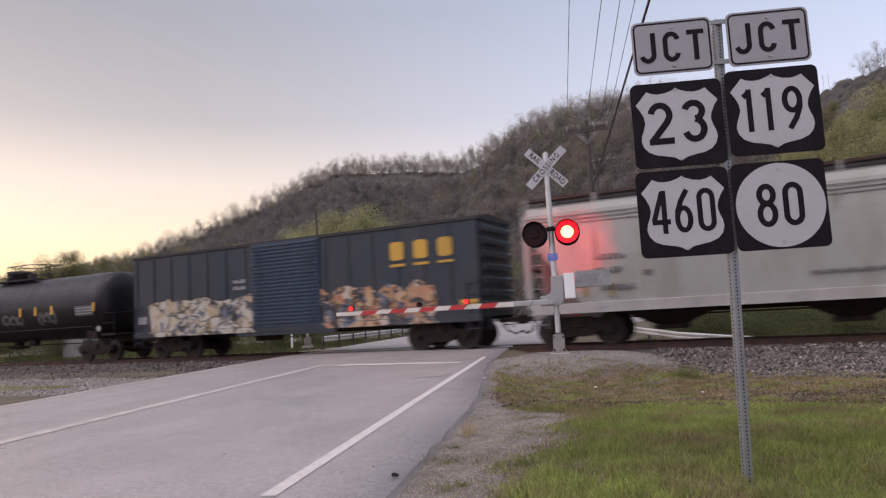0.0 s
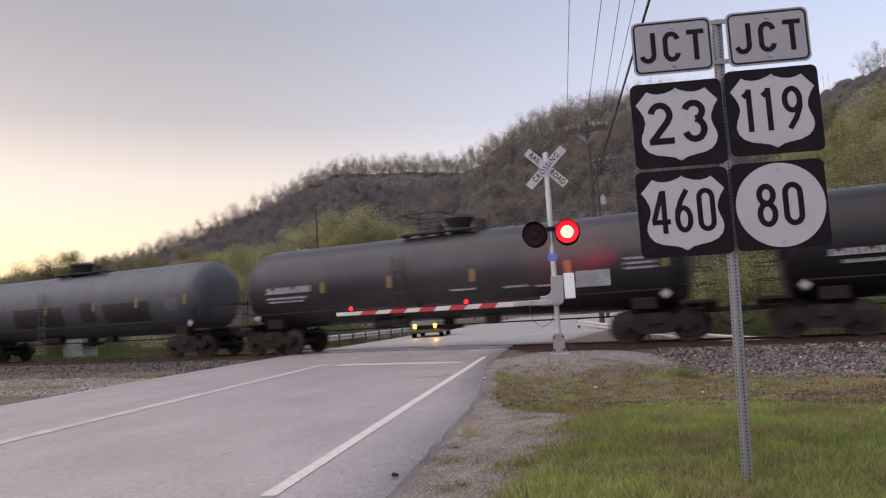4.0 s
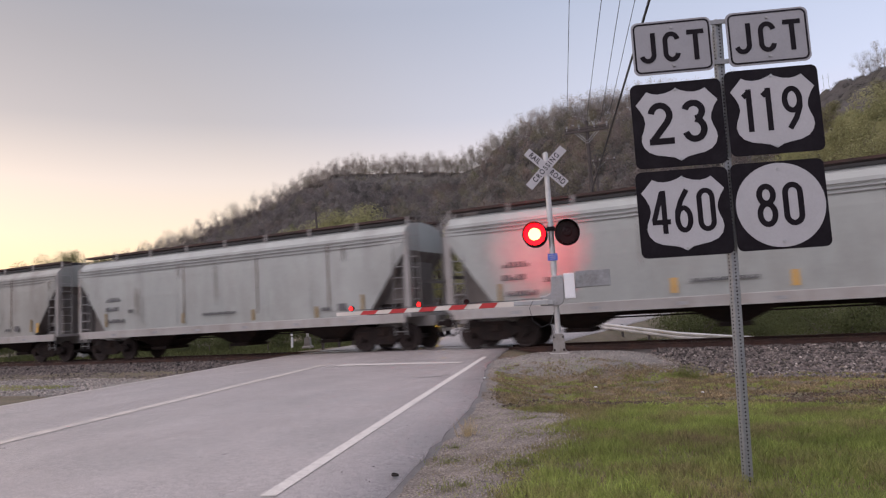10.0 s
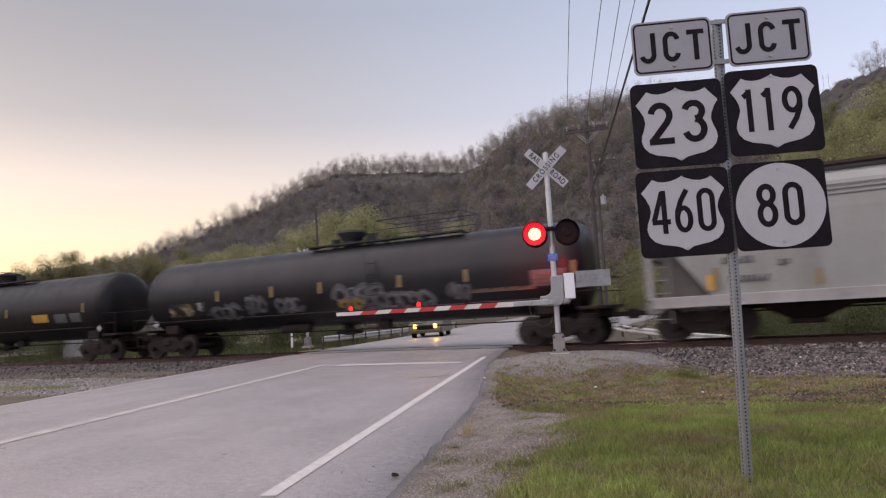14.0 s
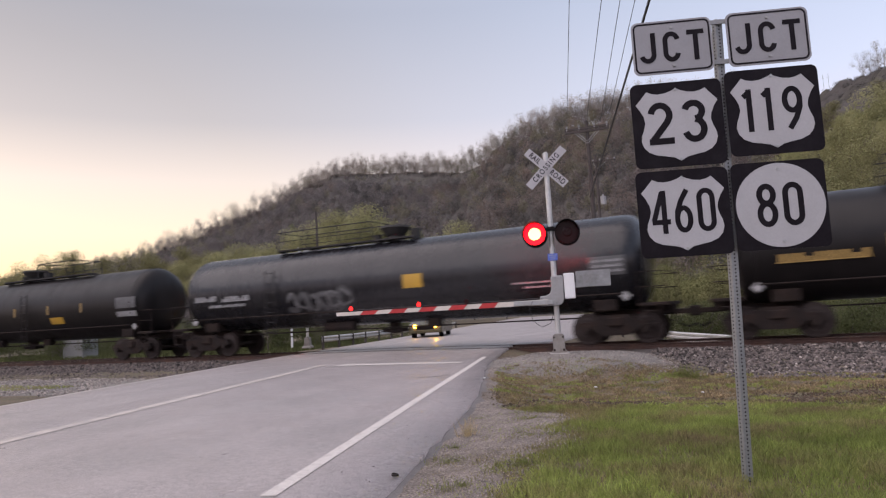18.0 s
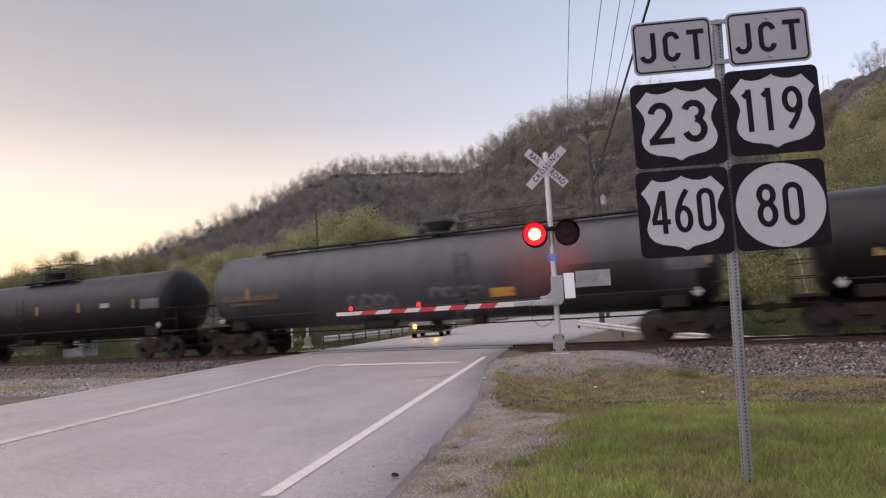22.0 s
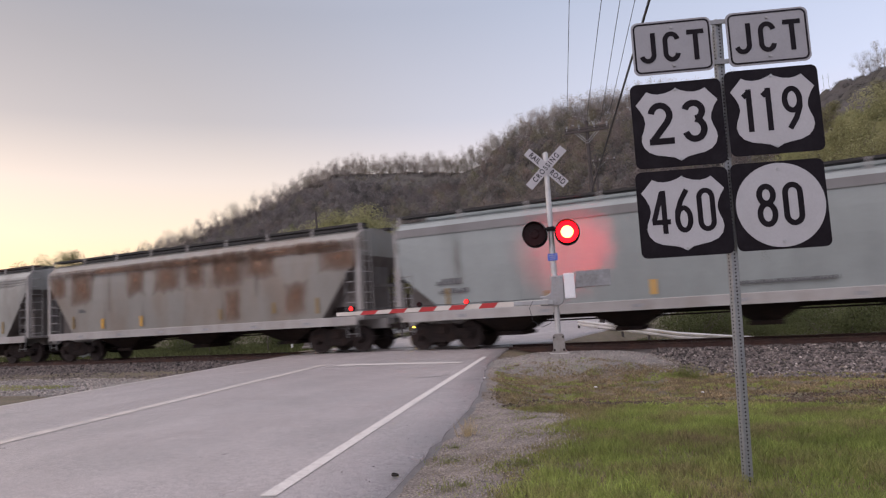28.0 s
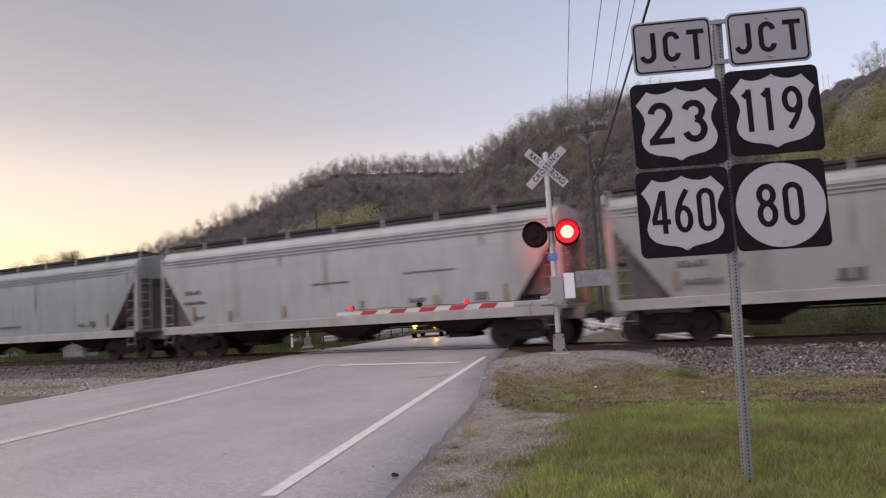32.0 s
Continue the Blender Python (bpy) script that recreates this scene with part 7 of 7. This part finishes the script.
def car_waiting():
    m = pose(-16.62, 10.35, -0.01, 0, 0, 18)
    c = thing("waiting_car", m, "dark small car waiting with its headlights on", "car")
    body = surf("dark_olive_car_paint", (0.090, 0.078, 0.042), 0.3, 0.2, var=0.05, fine=0.03, bump=0.0)
    glass = surf("dark_car_glass", (0.012, 0.013, 0.016), 0.08, var=0.02, fine=0.0, bump=0.0)
    # side outline along local y (front at 0, rear at +4.3)
    bm = bmesh.new()
    outline = [(0.02, 0.25), (0.0, 0.45), (0.06, 0.68), (0.9, 0.86), (1.35, 0.92), (3.9, 0.95), (4.28, 0.85), (4.3, 0.4), (4.2, 0.25)]
    rings = [[(x * k, y, z) for y, z in outline] for x, k in ((-0.88, 1.0), (-0.80, 1.0), (0.80, 1.0), (0.88, 1.0))]
    rings = [[(x, 0.06 + y * 0.97 if abs(x) > 0.85 else y, z) for (x, y, z) in r] for r in rings]
    part("body", loft(bm, rings), body, c, "dark painted body", smooth=False)
    cabn = [(1.15, 0.9), (1.95, 1.42), (3.2, 1.46), (4.05, 0.94)]
    part("cabin", loft(bmesh.new(), [[(x * (1 if z < 1 else 0.82), y, z) for y, z in cabn] for x in (-0.80, 0.80)]), glass, c, "dark glazed cabin")
    part("roof", B((0, 2.58, 1.455), (1.26, 1.2, 0.03), 0.01), body, c)
    part("grille", B((0, -0.005, 0.52), (0.9, 0.03, 0.18), 0.01), M["black_paint"], c)
    part("bumper", B((0, 0.0, 0.33), (1.66, 0.08, 0.16), 0.03), body, c)
    for x in (-0.54, 0.54):
        h = part("headlight", cyl(bmesh.new(), (x, 0.06, 0.61), (x, -0.02, 0.61), 0.085, n=16), M["headlight"], c, "lit warm headlight")
    for x in (-0.74, 0.74):
        for y in (0.85, 3.45):
            w = part("wheel", C((x - 0.1, y, 0.31), (x + 0.1, y, 0.31), 0.31, n=20), M["black_paint"], c)
            part("rim", C((x - 0.11 if x < 0 else x + 0.1, y, 0.31), (x - 0.1 if x < 0 else x + 0.11, y, 0.31), 0.19, n=16), M["galv"], w)
    for s in (-1, 1):
        part("mirror", B((s * 0.95, 1.3, 0.98), (0.16, 0.1, 0.12), 0.03), body, c)
    return c


car_waiting()

# ---- grass, stones and litter ----
def blades(n, x0, x1, y0, y1, keep, hmin, hmax, width=0.006):
    xs = rng.uniform(x0, x1, n)
    ys = rng.uniform(y0, y1, n)
    kx = []
    for x, y in zip(xs, ys):
        q = keep(x, y)
        if rng.random() < q:
            kx.append((x, y, ground_z(x, y), q))
    k = np.array(kx)
    m = len(k)
    a = rng.uniform(0, 6.28, m)
    h = rng.uniform(hmin, hmax, m) * (0.30 + 0.80 * k[:, 3])
    lean_ = rng.normal(0, 0.45, (m, 2)) * h[:, None]
    w = width * rng.uniform(0.7, 1.5, m)
    dx, dy = np.cos(a) * w, np.sin(a) * w
    zb = k[:, 2] - 0.01
    p0 = np.stack([k[:, 0] - dx, k[:, 1] - dy, zb], 1)
    p1 = np.stack([k[:, 0] + dx, k[:, 1] + dy, zb], 1)
    p2 = np.stack([k[:, 0] - dx * 0.7 + lean_[:, 0] * 0.4, k[:, 1] - dy * 0.7 + lean_[:, 1] * 0.4, zb + h * 0.6], 1)
    p3 = np.stack([k[:, 0] + dx * 0.7 + lean_[:, 0] * 0.4, k[:, 1] + dy * 0.7 + lean_[:, 1] * 0.4, zb + h * 0.6], 1)
    p4 = np.stack([k[:, 0] + lean_[:, 0], k[:, 1] + lean_[:, 1], zb + h * 0.97], 1)
    v = np.stack([p0, p1, p2, p3, p4], 1).reshape(-1, 3)
    o = np.arange(m)[:, None] * 5
    t = np.concatenate([o + np.array([[0, 1, 3]]), o + np.array([[0, 3, 2]]), o + np.array([[2, 3, 4]])])
    return v, t


def turf(x, y):
    """How much of the near verge is grown over."""
    w = shoulder_width(y)
    return ease(w - 0.45, w + 0.45, x - edge_right(y) + 0.55 * noise.noise((x * 0.9, y * 0.9, 1)) + 0.45 * noise.noise((x * 3.1, y * 3.6, 11)))


def lawn_edge(x):
    """Where the green lawn gives way to brown thatch."""
    return float(np.interp(x, [-4.0, -2.2, -1.0, 0.8, 3.0], [-12.9, -12.4, -11.6, -10.5, -10.0]))


def lush(x, y):
    """Green grass towards the road's near end, thin brown thatch by the track."""
    c = lawn_edge(x)
    return ease(c + 1.1, c - 1.1, y + 0.9 * noise.noise((x * 0.5, y * 0.6, 6)) + 0.9 * noise.noise((x * 1.6, y * 2.1, 3)))


def clump(x, y):
    """Tufts and thin places of the turf, 10 to 60 cm across."""
    return ease(-0.35, 0.55, noise.noise((x * 1.7, y * 2.3, 4)) + 0.75 * noise.noise((x * 4.6, y * 5.5, 9)) + 0.45 * noise.noise((x * 11, y * 13, 5)))


def bare(x, y):
    """Scuffed brown earth, most of it in a belt between lawn and track."""
    belt = math.exp(-((y - lawn_edge(x) - 0.9 + 0.5 * noise.noise((x * 0.5, 0, 2))) / 1.1) ** 2)
    return belt * ease(-0.15, 0.45, noise.noise((x * 0.8, y * 1.6, 14)) + 0.5 * noise.noise((x * 2.7, y * 4.0, 15)) + 0.12)


def verge(x, y):
    g = lush(x, y)
    return (0.16 + 0.84 * turf(x, y)) * ease(0.05, 0.3, x - edge_right(y)) * (0.48 + 0.52 * g) * (1 - 0.9 * bare(x, y)) * (0.06 + 0.34 * g + (0.94 - 0.34 * g) * clump(x, y)) ** (1.2 - 0.55 * g)


def dead(x, y):
    return turf(x, y) * (1 - 0.72 * lush(x, y)) * (1 - 0.6 * bare(x, y)) * (0.15 + 0.85 * (1 - clump(x + 3.7, y - 1.9)))


v, t = blades(190000, -6.2, 2.4, -12.5, -6.5, verge, 0.025, 0.105, 0.0068)
tagged(new("verge_grass", soup("verge_grass", v, t, M["grass"])), "short rough green grass of the verge", "grass", "", "stuff")
v, t = blades(150000, -6.4, 2.4, -12.8, -6.5, dead, 0.012, 0.06, 0.0068)
tagged(new("dry_thatch", soup("dry_thatch", v, t, M["straw"])), "dead brown grass thatch on the verge", "grass", "", "stuff")
v, t = blades(130000, -3.2, 12, -34, -6.5, lambda x, y: 0.0 if (x < 2.0 and y > -16.9) else 0.85 * turf(x, y) * ease(-34, -26, y) * ease(12, 8, x), 0.04, 0.10, 0.009)
tagged(new("side_verge_grass", soup("side_verge_grass", v, t, M["grass"])), "green grass of the verge round the viewpoint", "grass", "", "stuff")
v, t = blades(30000, -24, -14, -13, -6.6, lambda x, y: 0.9 * ease(1.0, 0.6, math.hypot((x + 20.6) / 2.9, (y + 8.35) / 0.8) + 0.4 * noise.noise((x * 0.8, y * 0.8, 2))), 0.03, 0.10, 0.009)
tagged(new("far_verge_grass", soup("far_verge_grass", v, t, M["grass"])), "thin grass between road and ballast", "grass", "", "stuff")
v, t = blades(42000, -64, -23.5, 3.2, 26, lambda x, y: 0.9 * ease(0.3, 1.5, edge_left(y) - x), 0.15, 0.45, 0.03)
tagged(new("far_bank_grass", soup("far_bank_grass", v, t, M["grass_dark"])), "rank grass beyond the track left of the road", "grass", "", "stuff")
v, t = blades(300000, -3.4, 3.4, -18.6, -12.3, lambda x, y: verge(x, y) * ease(-18.6, -16.9, y) * ease(3.4, 1.6, x), 0.03, 0.115, 0.0032)
tagged(new("near_verge_grass", soup("near_verge_grass", v, t, M["grass"])), "thicker green grass round the sign post", "grass", "", "stuff")
v, t = blades(65000, -3.4, 1.9, -17.2, -12.3, lambda x, y: turf(x, y) * (0.25 + 0.75 * (1 - clump(x + 3.7, y - 1.9))) * 0.8, 0.02, 0.07, 0.0032)
tagged(new("near_thatch", soup("near_thatch", v, t, M["straw"])), "dead blades between the green grass", "grass", "", "stuff")
v, t = blades(26000, -6, 12, 4.0, 14, lambda x, y: 0.9, 0.10, 0.35, 0.018)
tagged(new("bank_grass", soup("bank_grass", v, t, M["grass_dark"])), "rank grass on the bank beyond the track", "grass", "", "stuff")


def stones(n, x0, x1, y0, y1, zf, keep, smin, smax):
    r = np.random.default_rng(n)
    base = np.array([[1, 0, 0], [-1, 0, 0], [0, 1, 0], [0, -1, 0], [0, 0, 1], [0, 0, -1]], float)
    tri = np.array([[0, 2, 4], [2, 1, 4], [1, 3, 4], [3, 0, 4], [2, 0, 5], [1, 2, 5], [3, 1, 5], [0, 3, 5]])
    vs, ts, o = [], [], 0
    for _ in range(n):
        x, y = r.uniform(x0, x1), r.uniform(y0, y1)
        if r.random() > keep(x, y):
            continue
        s = r.uniform(smin, smax) * np.array([1, r.uniform(0.6, 1), r.uniform(0.5, 0.9)])
        b = (base + r.normal(0, 0.22, (6, 3))) * s
        a = r.uniform(0, 6.28)
        c, sn = math.cos(a), math.sin(a)
        vs.append(np.stack([x + b[:, 0] * c - b[:, 1] * sn, y + b[:, 0] * sn + b[:, 1] * c, zf(x, y) + b[:, 2] + s[2] * 0.25], 1))
        ts.append(tri + o)
        o += 6
    return np.concatenate(vs), np.concatenate(ts)


v, t = stones(19000, -3.2, 11, -7.3, -1.0, lambda x, y: max(ballast_z(x, y) - 0.35 * ease(-6.0, -6.9, y), ground_z(x, y)), lambda x, y: ease(-3.2, -1.2, x + (y + 4) * 0.5), 0.025, 0.06)
tagged(new("ballast_stones", soup("ballast_stones", v, t, M["stone"])), "loose grey ballast stones beside the rail", "ballast", "", "stuff")
v, t = stones(1500, -2.8, 11, -7.0, -1.2, lambda x, y: max(ballast_z(x, y) - 0.35 * ease(-6.0, -6.9, y), ground_z(x, y)) + 0.012, lambda x, y: 0.8, 0.018, 0.048)
tagged(new("pale_ballast_stones", soup("pale_ballast_stones", v, t, M["pebble"])), "freshly broken pale stones among the ballast", "ballast", "", "stuff")
v, t = stones(7000, -34, -15.5, -6.2, -1.0, ballast_z, lambda x, y: ease(0.2, 1.2, edge_left(y) - x), 0.03, 0.07)
tagged(new("ballast_stones", soup("ballast_stones", v, t, M["stone"])), "loose grey ballast stones left of the road", "ballast", "", "stuff")


v, t = stones(15000, -34, -14.2, -10.2, -5.6, lambda x, y: ground_z(x, y) + 0.02, lambda x, y: ease(0.1, 0.6, edge_left(y) - x) * (0.5 + 0.6 * noise.noise((x * 0.7, y * 0.9, 3))), 0.014, 0.042)
tagged(new("gravel_stones", soup("gravel_stones", v, t, M["pebble"])), "loose gravel between road and ballast", "gravel", "", "stuff")


v, t = stones(9000, -8, -1.4, -8.2, -3.2, lambda x, y: ground_z(x, y) + 0.012, lambda x, y: 1.0 if math.hypot((x + 4.6) / 3.0, (y + 5.6) / 2.4) < 0.9 + 0.2 * noise.noise((x, y, 4)) and x > edge_right(y) + 0.05 else 0.0, 0.008, 0.019)
tagged(new("pad_gravel", soup("pad_gravel", v, t, M["pebble"])), "loose pale gravel of the pad round the signal", "gravel", "", "stuff")


def shoulder(x, y):
    d = x - edge_right(y)
    pad = 1 if math.hypot((x + 4.6) / 3.0, (y + 5.6) / 2.4) < 0.85 else 0
    w = shoulder_width(y)
    return max(pad, (1 - ease(w - 0.3, w + 0.5, d)) * ease(0.0, 0.2, d) * 0.9)


v, t = stones(52000, -8, 1, -19, -3.2, lambda x, y: ground_z(x, y) + 0.002, shoulder, 0.004, 0.014)
tagged(new("shoulder_gravel", soup("shoulder_gravel", v, t, M["pebble"])), "scattered fine gravel on the road shoulder", "gravel", "", "stuff")


v, t = stones(30000, -5.2, 0.0, -17.2, -10.4, lambda x, y: ground_z(x, y) + 0.012, lambda x, y: 0.85 * (1 - ease(shoulder_width(y) - 0.2, shoulder_width(y) + 0.5, x - edge_right(y))) * ease(0.08, 0.25, x - edge_right(y)), 0.003, 0.009)
tagged(new("shoulder_grit", soup("shoulder_grit", v, t, M["pebble"])), "fine grit on the dirt shoulder", "gravel", "", "stuff")
v, t = stones(700, -6.5, -2.4, -17.2, -9.0, lambda x, y: road_z(y) + 0.004, lambda x, y: 0.9 * ease(-1.25, -0.1, x - edge_right(y)) if x < edge_right(y) - 0.04 else 0.0, 0.003, 0.008)
tagged(new("asphalt_crumbs", soup("asphalt_crumbs", v, t, M["lump"])), "dark crumbs of asphalt along the road edge", "gravel", "", "stuff")


def tuft(x, y, n, tall, mat, label, spread=0.10):
    r = np.random.default_rng(int(abs(x * 100) + n))
    ps = []
    for _ in range(n):
        a, d = r.uniform(0, 6.28), abs(r.normal(0, spread))
        b = np.array([math.cos(a) * d * 1.4, math.sin(a) * d, -0.02])
        h = tall * r.uniform(0.4, 1)
        g = r.normal(0, 0.35, 2)
        ps.append(stick(b, b + np.array([g[0] * h, g[1] * h, h]), 0.003, 0.001, 3))
    v, t = join(ps)
    ob = tagged(new("grass_tuft", soup("grass_tuft", v, t, mat)), label, "plant", "tufts on the shoulder", "stuff")
    ob.matrix_basis = pose(x, y, ground_z(x, y))
    return ob


for x, y, n, tall, dry in ((-3.18, -14.3, 60, 0.24, True), (-3.05, -14.9, 90, 0.12, False), (-2.75, -15.5, 120, 0.11, False), (-2.35, -14.6, 90, 0.09, False), (-3.5, -13.2, 80, 0.10, False), (-2.7, -13.5, 90, 0.10, False),
                           (-1.95, -15.9, 110, 0.12, False), (-2.25, -16.4, 110, 0.11, False), (-3.4, -12.3, 80, 0.12, False), (-2.75, -12.75, 110, 0.11, False), (-3.05, -11.7, 90, 0.07, False), (-2.6, -11.5, 90, 0.07, False), (-1.75, -7.25, 150, 0.30, False), (-1.55, -7.4, 120, 0.24, False)):
    tuft(x, y, n if dry or tall > 0.2 else n * 3, tall if dry or tall > 0.2 else tall * 0.55, M["straw_pale"] if dry else M["grass"], "dry straw-coloured weed stalks" if dry else "low green grass tuft in the gravel", 0.05 if dry else 0.13)
v, t = stones(16000, -6.0, 2.4, -12.2, -8.2, lambda x, y: ground_z(x, y) + 0.004, lambda x, y: turf(x, y) * bare(x, y), 0.008, 0.030)
tagged(new("earth_clods", soup("earth_clods", v, t, M["clod"])), "dark crumbs of scuffed earth on the verge", "soil", "", "stuff")
bm = bmesh.new()
bmesh.ops.create_icosphere(bm, subdivisions=2, radius=0.030)
for v_ in bm.verts:
    v_.co *= 1 + 0.9 * noise.noise(v_.co * 26)
    v_.co.z *= 0.5
    v_.co.x *= 1.1
solo("asphalt_lump", bm, M["lump"], "dark broken lump of asphalt at the road edge", "stone", m=pose(-3.0, -16.2, road_z(-16.2) + 0.03))
for k, (x, y) in enumerate(((-5.2, -9.0), (-3.1, -8.8), (-1.2, -9.6), (-0.9, -12.2), (-4.6, -12.4), (-6.1, -6.9))):
    bm = box(bmesh.new(), (0, 0, 0.012), (0.05, 0.035, 0.02), None, 0.006)
    solo("litter_scrap", bm, M["box_white"], "small white scrap of litter on the verge", "litter", "litter on the verge", m=pose(x, y, ground_z(x, y) + 0.03, 8 * k, 5, 40 * k))


# ---- motion ----
def motions():
    marks = [2.0 * k for k in range(17)]
    for i, car in enumerate(CARS):
        mid = (JOINTS[i] + JOINTS[i + 1]) / 2
        walk(car, [(t, pose(mid + run_of(t), 0, 0)) for t in marks])
    for w, x, i in WHEELS:
        mid = (JOINTS[i] + JOINTS[i + 1]) / 2
        t0 = 9 + (-42 - mid) / SPEED
        t1 = t0 + 5.6
        f0, f1 = max(0, round(t0 * 30)), min(960, round(t1 * 30))
        ts = [k / 30 for k in range(f0, f1 + 1)] if f1 > f0 else []
        rows = [(0.0, None)] * (not ts or ts[0] > 0) + [(t, t) for t in ts] + [(32.0, None)] * (not ts or ts[-1] < 32)
        base = ts[0] if ts else 0.0
        out = []
        for t, k in rows:
            a = 0.0 if k is None and t == 0 else math.degrees((run_of(ts[-1] if k is None and ts else (k or 0.0)) - run_of(base)) / 0.457) if ts else 0.0
            out.append((t, pose(x, 0, 0.457, 0, a, 0)))
        walk(w, out)
    half, begin = 0.6592, -0.040
    for ob, c, facing, phase in LENSES:
        rows = []
        for k in range(49):
            lit = (k + phase) % 2 == 1       # first half-beat: the second lamp of the pair
            goal = 0.0 if lit else -176.0    # turned round when dark
            t = math.floor((begin + k * half) * 30) / 30
            if k:
                rows += [(t, rows[-1][1]), (t + 1 / 30, -88.0), (t + 2 / 30, goal)]
            else:
                rows.append((0.0, goal))
        rows = [r for r in rows if r[0] < 31.95]
        rows.append((32.0, rows[-1][1]))
        walk(ob, [(t, pose(*c, 0, 0, facing + a)) for t, a in rows])


motions()
